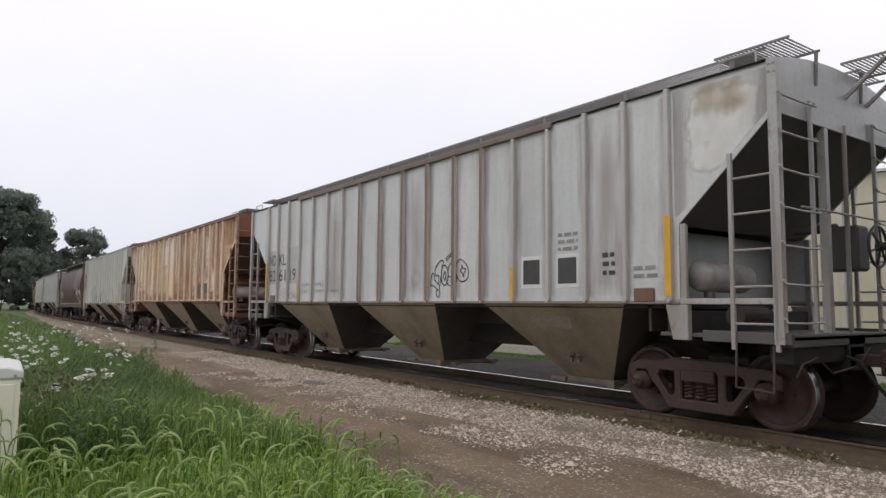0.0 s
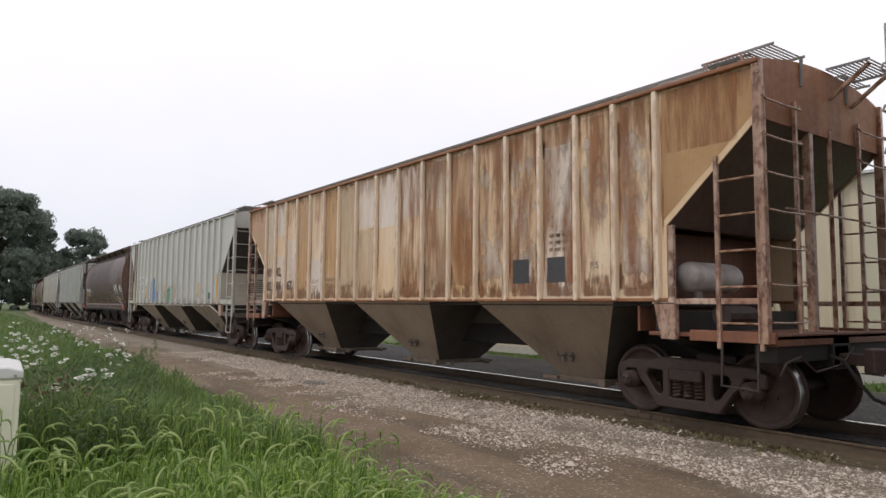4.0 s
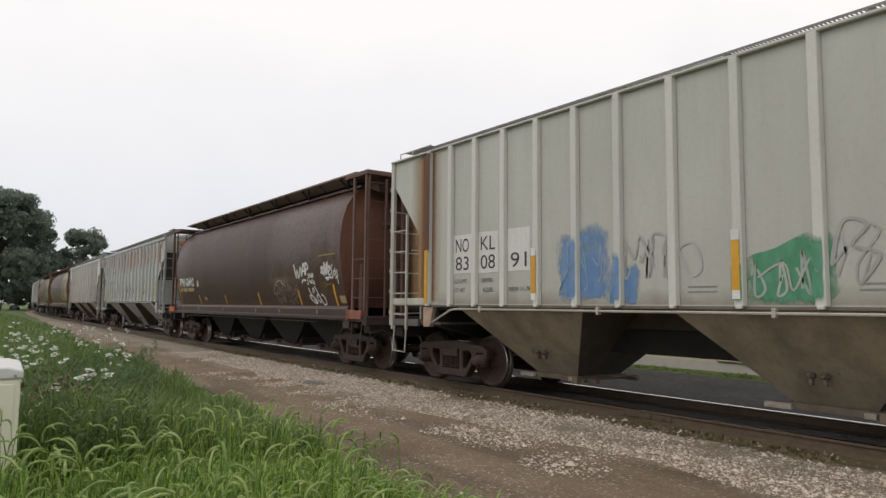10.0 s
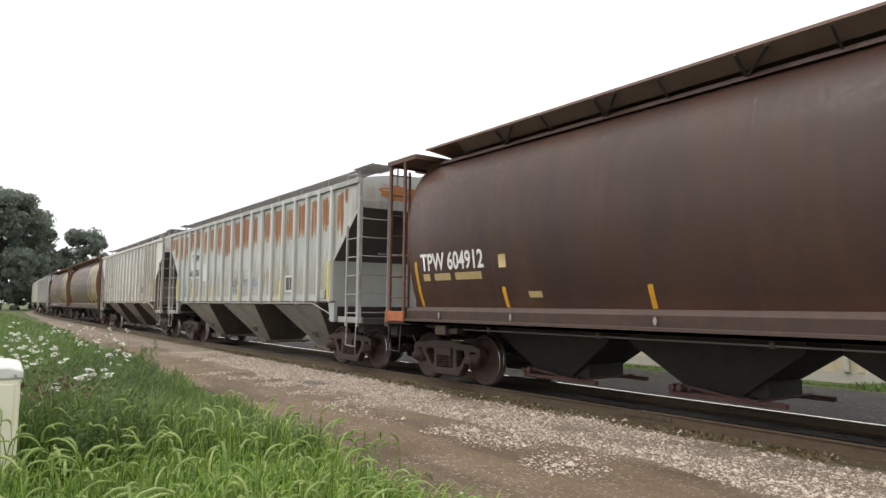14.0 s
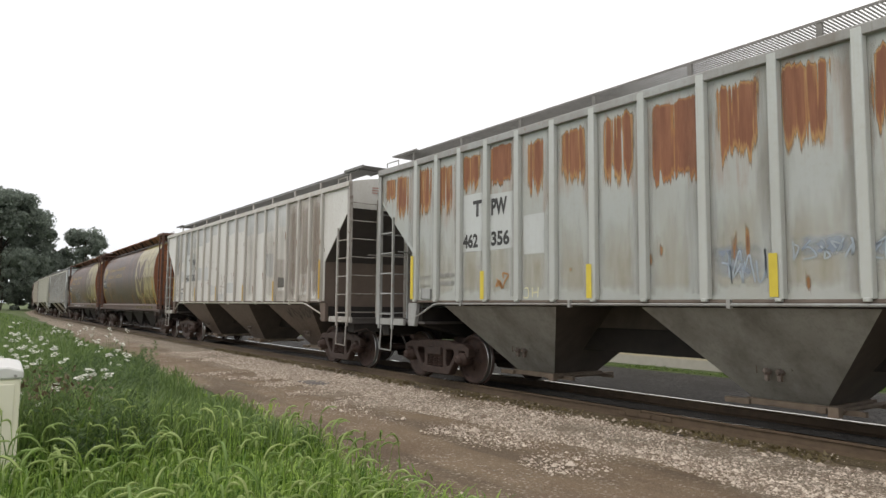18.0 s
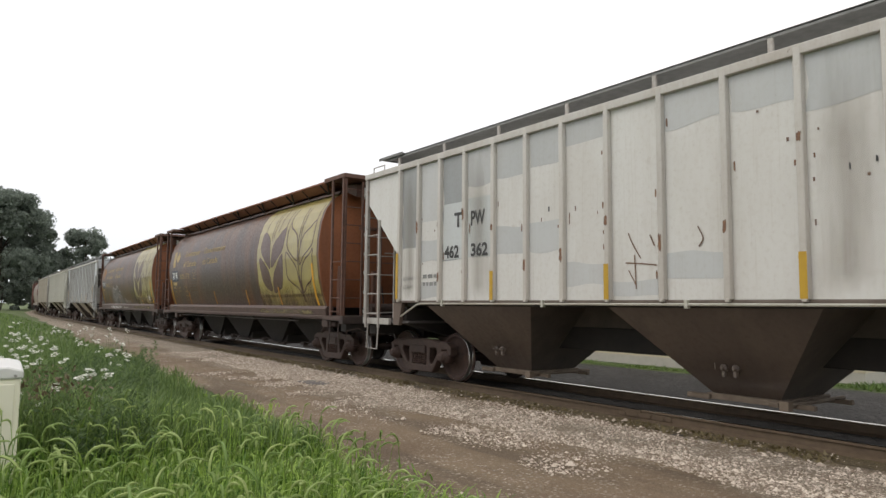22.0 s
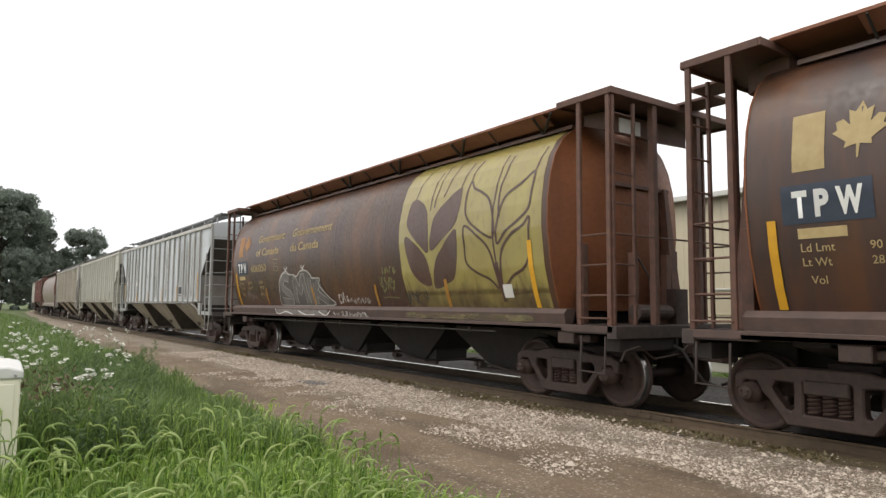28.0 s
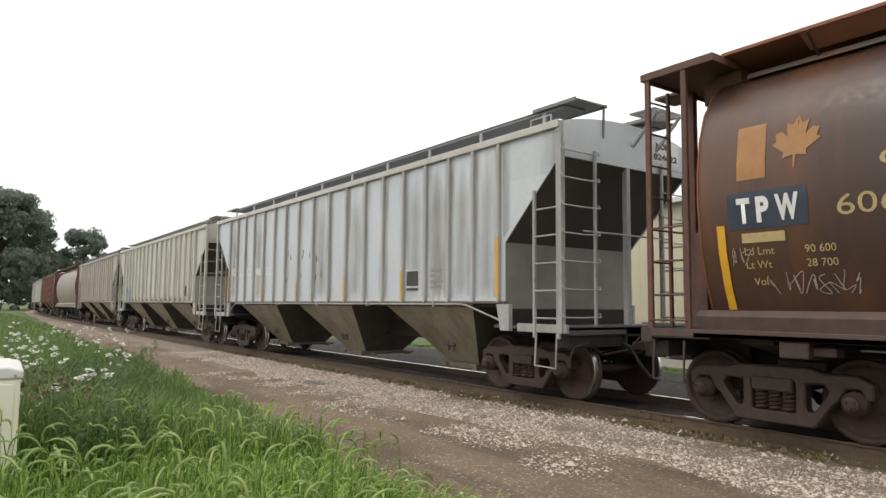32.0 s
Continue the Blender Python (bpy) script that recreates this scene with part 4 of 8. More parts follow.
        for k in range(12):
            x = -6.1 + 12.4 * k / 11
            bar_set(car, "walk_bracket", [((x, s * 1.31, 4.545), (x, s * 1.06, 4.33))] + ([((x + 0.42, s * 1.31, 4.545), (x + 0.03, s * 1.06, 4.33))] if k % 2 else []), 0.024 if k % 2 else 0.015, M["under"])
        part("roof_ledge", shape("roof_ledge%d" % s, lambda bm: prism(bm, [(s * 1.0, 4.285), (s * 1.075, 4.285), (s * 1.06, 4.345), (s * 0.96, 4.35)], "x", -6.95, 6.95)), body, car)
    part("hatch_cover", shape("tank_hatch", lambda bm: box(bm, -6.4, 6.4, -0.38, 0.38, 4.43, 4.6), 0.03), walk_mat, car)
    car["centre"] = centre
    return car


# ---- the paint of the cars ----
M["grey_steel"] = plain("grey_steel", (0.2, 0.2, 0.195), (0.3, 0.29, 0.28), 8, 0.6)
M["walk_steel"] = plain("walk_steel", (0.12, 0.115, 0.11), (0.2, 0.19, 0.18), 8, 0.6)
M["walk_grey"] = plain("walk_grey", (0.13, 0.13, 0.13), (0.2, 0.2, 0.195), 8, 0.65)
M["walk_brown"] = plain("walk_brown", (0.2, 0.078, 0.046), (0.26, 0.105, 0.06), 6, 0.7)
M["walk_black"] = plain("walk_black", (0.15, 0.1, 0.088), (0.2, 0.135, 0.115), 6, 0.7)
M["gate_tan"] = plain("gate_tan", (0.1, 0.075, 0.056), (0.18, 0.14, 0.105), 6, 0.8)
M["gate_pale"] = plain("gate_pale", (0.4, 0.36, 0.31), (0.26, 0.21, 0.17), 9, 0.7)
M["vent_steel"] = plain("vent_steel", (0.22, 0.18, 0.15), (0.07, 0.052, 0.043), 14, 0.5)
M["reservoir_grey"] = plain("reservoir_grey", (0.6, 0.58, 0.57), (0.3, 0.24, 0.21), 4, 0.6)
M["gate_red"] = plain("gate_red", (0.13, 0.055, 0.045), (0.06, 0.038, 0.034), 8, 0.75)

c0_body = paint("grey_paint_a", (0.5, 0.515, 0.515), (0.575, 0.585, 0.58), (0.33, 0.305, 0.285), 0.55, RUST, 0.0, seed=1)
c0_rib = paint("grey_rib_a", (0.53, 0.52, 0.5), (0.46, 0.43, 0.4), (0.33, 0.26, 0.22), 0.5, RUST, 0.05, seed=2)
c0_bay = paint("brown_grime_a", (0.29, 0.235, 0.165), (0.37, 0.302, 0.218), (0.12, 0.093, 0.066), 0.9, seed=3)
c1_body = paint("rusty_tan_paint", (0.71, 0.525, 0.32), (0.76, 0.6, 0.43), (0.58, 0.35, 0.16), 0.7, (0.26, 0.1, 0.03), 0.14, (3.5, 4.5), seed=11, band_amount=0.85)
c1_rib = paint("rusty_rib", (0.84, 0.7, 0.56), (0.78, 0.62, 0.46), (0.64, 0.42, 0.24), 0.35, (0.4, 0.19, 0.07), 0.16, seed=12, grain=5.0)
c1_end = paint("rusty_end", (0.27, 0.105, 0.046), (0.38, 0.175, 0.075), (0.12, 0.046, 0.026), 0.7, RUST, 0.2, seed=13, rough=0.62, coat=0.0)
c1_bay = paint("brown_grime_b", (0.34, 0.26, 0.19), (0.4, 0.315, 0.235), (0.17, 0.12, 0.085), 0.8, seed=14)
c2_body = paint("pale_sage_paint", (0.46, 0.46, 0.405), (0.5, 0.5, 0.45), (0.34, 0.325, 0.28), 0.4, seed=21)
c2_rib = paint("pale_sage_rib", (0.62, 0.62, 0.57), (0.58, 0.58, 0.53), (0.42, 0.4, 0.35), 0.25, seed=22)
c2_bay = paint("brown_grime_c", (0.3, 0.25, 0.18), (0.37, 0.31, 0.23), (0.102, 0.087, 0.063), 0.9, seed=23)
c3_body = paint("dark_brown_paint", (0.055, 0.0238, 0.0195), (0.0715, 0.0345, 0.0275), (0.079, 0.0392, 0.0255), 0.5, (0.0947, 0.0372, 0.0187), 0.03, seed=31, rough=0.44, stripes=((0.092, 0.0425, 0.025), (0.0545, 0.0268, 0.0258)), coat=0.12)
c3_end = paint("rust_brown_end", (0.16, 0.058, 0.03), (0.12, 0.045, 0.027), (0.08, 0.04, 0.03), 0.6, seed=32, rough=0.62, coat=0.0)
c3_trim = plain("brown_iron", (0.09, 0.05, 0.04), (0.13, 0.068, 0.05), 8, 0.65)
c4_body = paint("blue_grey_paint", (0.385, 0.415, 0.405), (0.44, 0.46, 0.445), (0.34, 0.32, 0.26), 0.35, (0.3, 0.14, 0.06), 0.0, (3.0, 4.1), seed=41, band_amount=0.3)
c4_rib = paint("blue_grey_rib", (0.5, 0.53, 0.52), (0.45, 0.48, 0.47), (0.4, 0.38, 0.32), 0.3, seed=42)
c4_bay = paint("grey_green_bay", (0.24, 0.24, 0.22), (0.31, 0.31, 0.285), (0.09, 0.08, 0.068), 0.9, seed=43)
c5_body = paint("off_white_paint", (0.65, 0.645, 0.62), (0.61, 0.6, 0.57), (0.42, 0.37, 0.31), 0.25, (0.2, 0.1, 0.05), 0.0, seed=51)
c5_rib = paint("off_white_rib", (0.55, 0.535, 0.5), (0.5, 0.475, 0.44), (0.35, 0.29, 0.23), 0.6, seed=52)
c5_bay = paint("dark_brown_bay", (0.095, 0.07, 0.057), (0.14, 0.105, 0.083), (0.05, 0.036, 0.03), 0.8, seed=53)
c6_body = paint("grain_brown_paint", (0.0459, 0.0274, 0.0252), (0.0592, 0.0348, 0.0296), (0.074, 0.0385, 0.0244), 0.45, (0.111, 0.0459, 0.0185), 0.02, seed=61, rough=0.38, stripes=((0.115, 0.046, 0.018), (0.042, 0.025, 0.026)), coat=0.12)
c6_end = paint("orange_rust_end", (0.26, 0.083, 0.025), (0.2, 0.066, 0.024), (0.1, 0.04, 0.022), 0.6, seed=62, rough=0.62, coat=0.0)
c7_body = paint("grain_rust_paint", (0.06, 0.0285, 0.02), (0.073, 0.033, 0.0185), (0.046, 0.0255, 0.021), 0.5, (0.148, 0.0629, 0.0207), 0.04, seed=71, rough=0.38, stripes=((0.125, 0.05, 0.018), (0.05, 0.028, 0.0265)), coat=0.12)
c6_trim = plain("red_brown_iron", (0.065, 0.034, 0.026), (0.13, 0.06, 0.04), 8, 0.65)
sill_brown = plain("sill_brown", (0.05, 0.031, 0.028), (0.09, 0.055, 0.043), 5, 0.6)
c8_body = paint("cool_grey_paint", (0.5, 0.545, 0.58), (0.55, 0.585, 0.605), (0.38, 0.38, 0.36), 0.35, seed=81)
c8_rib = paint("cool_grey_rib", (0.45, 0.455, 0.45), (0.38, 0.37, 0.35), (0.25, 0.22, 0.19), 0.6, seed=82)
c8_bay = paint("olive_grime", (0.26, 0.23, 0.165), (0.336, 0.302, 0.224), (0.102, 0.087, 0.06), 0.9, seed=83)
c9_body = paint("cream_grey_paint", (0.5, 0.49, 0.42), (0.54, 0.53, 0.47), (0.36, 0.33, 0.26), 0.4, seed=91)
c10_body = paint("tan_stained_paint", (0.42, 0.37, 0.3), (0.47, 0.43, 0.36), (0.3, 0.23, 0.17), 0.6, (0.25, 0.12, 0.06), 0.1, seed=101)
c12_body = paint("oxide_red_paint", (0.17, 0.055, 0.04), (0.2, 0.07, 0.05), (0.11, 0.05, 0.04), 0.5, seed=121)
c11_body = paint("faded_mauve_paint", (0.26, 0.205, 0.18), (0.33, 0.28, 0.24), (0.2, 0.13, 0.1), 0.6, seed=111)
trim_a = paint("grey_trim", (0.42, 0.42, 0.41), (0.33, 0.3, 0.28), (0.2, 0.15, 0.11), 0.7, RUST, 0.3, seed=201, grain=4.0)
trim_rust = paint("rusty_trim", (0.6, 0.46, 0.36), (0.33, 0.15, 0.075), (0.2, 0.078, 0.036), 0.95, (0.15, 0.054, 0.027), 1.0, seed=202, grain=5.0)
trim_pale = paint("pale_trim", (0.5, 0.5, 0.44), (0.42, 0.4, 0.34), (0.25, 0.21, 0.15), 0.6, (0.25, 0.12, 0.05), 0.15, seed=203, grain=4.0)
trim_cool = paint("cool_trim", (0.4, 0.42, 0.42), (0.3, 0.3, 0.29), (0.17, 0.14, 0.11), 0.7, RUST, 0.25, seed=204, grain=4.0)
trim_worn = paint("worn_white_trim", (0.5, 0.49, 0.46), (0.36, 0.33, 0.3), (0.13, 0.09, 0.07), 0.8, (0.12, 0.055, 0.03), 0.55, seed=205, grain=5.0)
# dark side sills: the shadow line below the side sheets, put into their colour
low_shadow = plain("sill_shadow_line", (0.075, 0.055, 0.044), (0.16, 0.128, 0.105), 4, 0.75)
rust_plate = plain("rust_plate", (0.3, 0.17, 0.1), (0.42, 0.33, 0.26), 5, 0.7)
low_umber = plain("umber_lower", (0.105, 0.077, 0.062), (0.155, 0.117, 0.096), 3, 0.75)
c1_slope = paint("rust_slope", (0.11, 0.068, 0.056), (0.15, 0.09, 0.07), (0.08, 0.045, 0.036), 0.7, seed=15)
c1_floor = paint("rust_floor", (0.2, 0.075, 0.04), (0.28, 0.12, 0.06), (0.09, 0.038, 0.024), 0.8, (0.42, 0.3, 0.22), 0.2, seed=16, rough=0.65, coat=0.0, grain=4.0)
low_brown = plain("dusty_lower", (0.2, 0.165, 0.14), (0.26, 0.22, 0.19), 4, 0.75)
low_tan = plain("tan_lower", (0.62, 0.575, 0.485), (0.5, 0.45, 0.365), 2, 0.7)
low_grey = plain("grey_lower", (0.27, 0.265, 0.25), (0.19, 0.17, 0.15), 2, 0.7)
chord_brown = plain("stained_chord", (0.15, 0.1, 0.08), (0.23, 0.175, 0.15), 3, 0.65)

CARS = []
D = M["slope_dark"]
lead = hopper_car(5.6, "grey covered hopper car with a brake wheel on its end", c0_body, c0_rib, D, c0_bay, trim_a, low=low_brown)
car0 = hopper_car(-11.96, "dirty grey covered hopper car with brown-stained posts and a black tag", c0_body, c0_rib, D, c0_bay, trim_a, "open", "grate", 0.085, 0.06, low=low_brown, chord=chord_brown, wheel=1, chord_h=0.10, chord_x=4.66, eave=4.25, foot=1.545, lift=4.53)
car1 = hopper_car(-29.54, "rust-streaked orange and tan covered hopper car with repaint patches", c1_body, c1_rib, c1_slope, c1_bay, trim_rust, "open", "grate", 0.10, 0.06, low=c1_end, end_wall=c1_end, chord=c1_end, chord_h=0.055, eave=4.285, foot=1.578, knee=3.63, lift=4.51, floor_mat=c1_floor)
car2 = hopper_car(-47.15, "pale sage grey covered hopper car with blue and green spray paint", c2_body, c2_rib, D, c2_bay, trim_pale, "closed", "grate", 0.15, 0.07, low=low_shadow, plate_mat=rust_plate, chord=c2_body, rib_shift=-0.05, end_low=low_tan, chord_h=0.04, eave=4.395, foot=1.478, knee=3.94, high_rail=True, lift=4.62)
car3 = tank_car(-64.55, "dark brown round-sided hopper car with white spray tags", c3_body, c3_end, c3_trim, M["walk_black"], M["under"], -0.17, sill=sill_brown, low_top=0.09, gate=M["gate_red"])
car4 = hopper_car(-82.0, "blue-grey covered hopper car with rust patches under the eaves", c4_body, c4_rib, D, c4_bay, trim_cool, "closed", "grate", 0.15, 0.07, low=low_shadow, end_low=c4_body, wheel=-1, lift=4.64, eave=4.295, foot=1.558, rib_shift=0.04)
car5 = hopper_car(-99.6, "off-white covered hopper car with pale grey repaint patches", c5_body, c5_rib, D, c5_bay, trim_worn, "closed", "solid", 0.11, 0.07, end_low=low_umber, chord=c5_rib, low=low_shadow, wheel=-1, lift=4.67, eave=4.285, foot=1.555, knee=3.7, plate_mat=low_umber)
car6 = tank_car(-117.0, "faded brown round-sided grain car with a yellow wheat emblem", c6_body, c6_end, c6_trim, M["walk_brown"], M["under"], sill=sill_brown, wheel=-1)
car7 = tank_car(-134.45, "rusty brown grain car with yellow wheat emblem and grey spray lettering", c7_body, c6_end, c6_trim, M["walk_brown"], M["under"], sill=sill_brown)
car8 = hopper_car(-152.22, "cool light grey covered hopper car with dark end slopes", c8_body, c8_rib, D, c8_bay, trim_cool, "closed", "solid", 0.085, 0.06, chord=c5_rib, lift=4.63, eave=4.255, foot=1.545, knee=3.74, low=low_shadow, end_low=low_grey)
car9 = hopper_car(-169.7, "cream grey covered hopper car with weathered posts", c9_body, c9_body, D, c8_bay, trim_pale, "closed", "grate", 0.15, 0.07)
car10 = hopper_car(-187.2, "tan covered hopper car with brown water stains", c10_body, c10_body, D, c1_bay, trim_a, "open", "solid", 0.085, 0.06)
car11 = tank_car(-204.6, "faded mauve round-sided hopper car with pale streaks", c11_body, c6_end, c6_trim, M["walk_black"], M["under"])
car12 = hopper_car(-222.1, "oxide red covered hopper car", c12_body, c12_body, D, c5_bay, c3_trim, "closed", "solid", 0.11, 0.06)
car13 = hopper_car(-239.6, "stained tan covered hopper car with pale ends", c10_body, c9_body, D, c1_bay, trim_a, "closed", "grate", 0.11, 0.06)
car14 = hopper_car(-257.1, "grey covered hopper car", c8_body, c8_rib, D, c8_bay, trim_cool, "closed", "grate", 0.085, 0.06)
CARS = [lead, car0, car1, car2, car3, car4, car5, car6, car7, car8, car9, car10, car11, car12, car13, car14]


# ---- trees, building, cabinet, grass, stones ----
def leaf_material(name, a, b, glow=0.35):
    n = Nodes(name, 0.6)
    r = n.island()
    c = n.mix(r, a, b)
    c = n.mix(n.step(n.noise(0.3, n.place(), 3), 0.35, 0.65, 0, 0.5), c, a)
    tr = n.t.nodes.new("ShaderNodeBsdfTranslucent")
    mx = n.t.nodes.new("ShaderNodeMixShader")
    mx.inputs[0].default_value = glow
    n.t.links.new(c, tr.inputs[0])
    out = n.t.nodes["Material Output"]
    n.done(c)
    n.t.links.new(n.b.outputs[0], mx.inputs[1])
    n.t.links.new(tr.outputs[0], mx.inputs[2])
    n.t.links.new(mx.outputs[0], out.inputs[0])
    return n.m


def mesh_of(name, verts, faces, material, smooth=False):
    me = bpy.data.meshes.new(name)
    me.from_pydata(verts, [], faces)
    me.materials.append(material)
    if smooth:
        me.polygons.foreach_set("use_smooth", [True] * len(me.polygons))
    return me


BARK = plain("bark", (0.06, 0.048, 0.038), (0.11, 0.09, 0.07), 3, 0.95, 0, 0.8)
# paler and greyer than real foliage: distance haze mixed into the leaf colour
HAZED_LEAF = leaf_material("hazed_tree_leaves", (0.175, 0.21, 0.18), (0.265, 0.305, 0.255), 0.5)


def tree(x, y, height, spread, low, label, seed, leaves=9000, leaf=0.55, lobes=34):
    """A tapered trunk with limbs, and a crown of many small leaves gathered in uneven clumps."""
    rng = random.Random(seed)
    ob = tagged(new("tree"), label, "tree", "broadleaf trees")
    ob.matrix_basis = pose(x, y, GROUND_Z)
    bm = bmesh.new()
    pts, r = [], height * 0.022

    def limb(points, r0, r1):
        n = len(points)
        rings = []
        for k, p in enumerate(points):
            rr = r0 + (r1 - r0) * k / (n - 1)
            rings.append([bm.verts.new((p[0] + rr * math.cos(a), p[1] + rr * math.sin(a), p[2])) for a in (2 * math.pi * j / 7 for j in range(7))])
        for a, b in zip(rings, rings[1:]):
            for j in range(7):
                bm.faces.new((a[j], a[(j + 1) % 7], b[(j + 1) % 7], b[j]))
    limb([(0, 0, -0.3), (0.2, 0.1, height * 0.25), (-0.1, 0.2, height * 0.5), (0.2, 0, height * 0.85)], r, r * 0.15)
    tips = []
    for k in range(lobes):
        u = rng.random() ** 0.7
        a = rng.uniform(0, 6.283)
        z = height * (low + (0.97 - low) * u)
        w = spread * min(1.0, 0.8 + u * 0.8, ((1.02 - u) / 0.4) ** 0.33) * math.sqrt(rng.uniform(0.15, 1.0)) * rng.uniform(0.85, 1.08)
        tip = (w * math.cos(a), w * math.sin(a), z)
        tips.append(tip)
        if k < 16:
            z0 = max(height * 0.12, z - w * 0.9)
            limb([(0, 0, z0), (tip[0] * 0.5, tip[1] * 0.5, (z0 + z) / 2 + 0.3), tip], r * 0.35, r * 0.06)
    me = bpy.data.meshes.new("trunk")
    bm.to_mesh(me)
    bm.free()
    me.materials.append(BARK)
    trunk = new("trunk", me)
    trunk.parent = ob
    rs = np.random.RandomState(seed)
    which = rs.randint(0, len(tips), leaves)
    size = rs.uniform(0.035, 0.1, len(tips)) * height
    d = rs.normal(size=(leaves, 3))
    d /= np.linalg.norm(d, axis=1)[:, None]
    rad = size[which] * rs.uniform(0.1, 1.0, leaves) ** 0.55
    c = np.array(tips)[which] + d * rad[:, None] * np.array([1, 1, 0.85])
    c[:, 2] = np.maximum(c[:, 2], height * low * 0.6)
    u = rs.normal(size=(leaves, 3))
    u /= np.linalg.norm(u, axis=1)[:, None]
    v = np.cross(u, rs.normal(size=(leaves, 3)))
    v /= np.linalg.norm(v, axis=1)[:, None]
    s = (leaf * rs.uniform(0.5, 1.2, leaves))[:, None]
    vs = np.stack([c - u * s * 0.5, c + v * s * 0.3, c + u * s * 0.5, c - v * s * 0.3], 1).reshape(-1, 3)
    fs = np.arange(leaves * 4).reshape(-1, 4)
    crown = new("crown", mesh_of("crown", vs.tolist(), fs.tolist(), HAZED_LEAF))
    crown.parent = ob
    return ob


tree(-178, 8.0, 26.8, 10.8, 0.02, "tall dense dark green tree beyond the bend of the track", 3, 70000, 0.75, 240)
tree(-186, -9.0, 24.5, 8.5, 0.02, "broad dark green tree beside the taller one", 9, 24000, 0.85, 110)
tree(-182, 25.4, 19.4, 5.6, 0.12, "smaller dark green tree with sky showing between its branches", 8, 17000, 0.7, 95)
tree(-196, 18.0, 14.5, 7.0, 0.03, "low dark green tree between two taller ones", 12, 18000, 0.8, 90)
tree(-188, 3.5, 15.0, 7.5, 0.01, "low dark green tree under the tall crowns", 17, 20000, 0.8, 100)
tree(-174, 8.6, 8.0, 6.5, 0.0, "low dark green bush under the tall tree", 19, 12000, 0.6, 60)
tree(-2.5, 44, 11, 4.5, 0.15, "small green tree behind the pale shed", 21, 4000, 0.4, 40)


def ribbed_siding(name, base, dirt):
    n = Nodes(name, 0.5)
    c = n.mix(n.step(n.noise(0.8, detail=5), 0.35, 0.7), base, dirt)
    c = n.mix(n.step(n.noise(1, n.scaled((6, 6, 0.3)), 4, 3), 0.5, 0.8, 0, 0.5), c, dirt)
    return n.done(c)


SIDING = ribbed_siding("cream_siding", (0.60, 0.545, 0.40), (0.54, 0.48, 0.34))
SHED_SIDING = ribbed_siding("pale_siding", (0.62, 0.64, 0.64), (0.55, 0.56, 0.56))
GUTTER = plain("gutter_white", (0.62, 0.62, 0.58), (0.52, 0.52, 0.48), 3, 0.5)
CONCRETE = plain("concrete", (0.4, 0.38, 0.34), (0.48, 0.46, 0.42), 4, 0.9)


def metal_building(x0, x1, y0, y1, top, siding, label, name="metal_building"):
    """A low farm-supply hall clad in ribbed metal sheets, with a gutter, corner trim and a shallow roof."""
    hall = tagged(new(name), label, "building")
    z0 = GROUND_Z - 0.1
    mid = (y0 + y1) / 2
    rise = (y1 - y0) * 0.09
    shell = shape(name + "_wall", lambda bm: prism(bm, [(y0 + 0.03, z0), (y1, z0), (y1, top), (mid, top + rise), (y0 + 0.03, top)], "x", x0 + 0.03, x1 - 0.03))
    part("wall", shell, siding, hall)
    part("roof", shape(name + "_roof", lambda bm: (prism(bm, [(y0 - 0.25, top - 0.02), (mid, top + rise), (mid, top + rise + 0.06), (y0 - 0.25, top + 0.05)], "x", x0 - 0.15, x1 + 0.15),
                                                  prism(bm, [(y1 + 0.25, top - 0.02), (mid, top + rise), (mid, top + rise + 0.06), (y1 + 0.25, top + 0.05)], "x", x0 - 0.15, x1 + 0.15))), GUTTER, hall)
    part("gutter", shape(name + "_gutter", lambda bm: box(bm, x0 - 0.15, x1 + 0.15, y0 - 0.33, y0 - 0.22, top - 0.10, top + 0.05), 0.015), GUTTER, hall)
    part("foundation", shape(name + "_base", lambda bm: box(bm, x0, x1, y0 - 0.02, y1, z0, 0.02)), CONCRETE, hall)
    part("downspout", shape(name + "_spout", lambda bm: (box(bm, x1 - 0.42, x1 - 0.32, y0 - 0.1, y0 - 0.005, 0.02, top - 0.12), box(bm, x1 - 0.42, x1 - 0.32, y0 - 0.28, y0 - 0.02, top - 0.2, top - 0.1)), 0.01), GUTTER, hall)
    part("corner_trim", shape(name + "_trim", lambda bm: box(bm, x1 - 0.16, x1 + 0.012, y0 - 0.035, y0 + 0.12, 0.02, top - 0.02), 0.01), siding, hall)
    w = 0.305
    n = int((x1 - x0) / w)
    panel = shape(name + "_panel", lambda bm: (prism(bm, [(0, y0), (0.03, y0 - 0.014), (0.055, y0 - 0.014), (0.085, y0), (w, y0), (w, y0 + 0.03), (0, y0 + 0.03)], "z", 0.02, top - 0.02)))
    for k in range(n):
        part("siding_panel", panel, siding, hall, at=pose(x0 + k * w, 0, 0))
    return hall


hall = metal_building(-22.0, -6.95, 16.8, 30.0, 4.55, SIDING, "low cream metal-clad building with a white gutter behind the track")
part("ledge", shape("hall_ledge", lambda bm: box(bm, -10.6, -9.0, 16.68, 16.8, 1.93, 1.99), 0.01), GUTTER, hall)
part("dock_door", shape("hall_door", lambda bm: (box(bm, -10.6, -9.0, 16.72, 16.79, 0.05, 1.93), box(bm, -10.6, -9.0, 16.70, 16.73, 1.28, 1.31), box(bm, -10.6, -9.0, 16.70, 16.73, 0.7, 0.73)), 0.006), SIDING, hall)
metal_building(-5.2, 9.0, 27.0, 36.0, 3.6, SHED_SIDING, "pale grey metal shed beyond the cream building", "metal_shed")


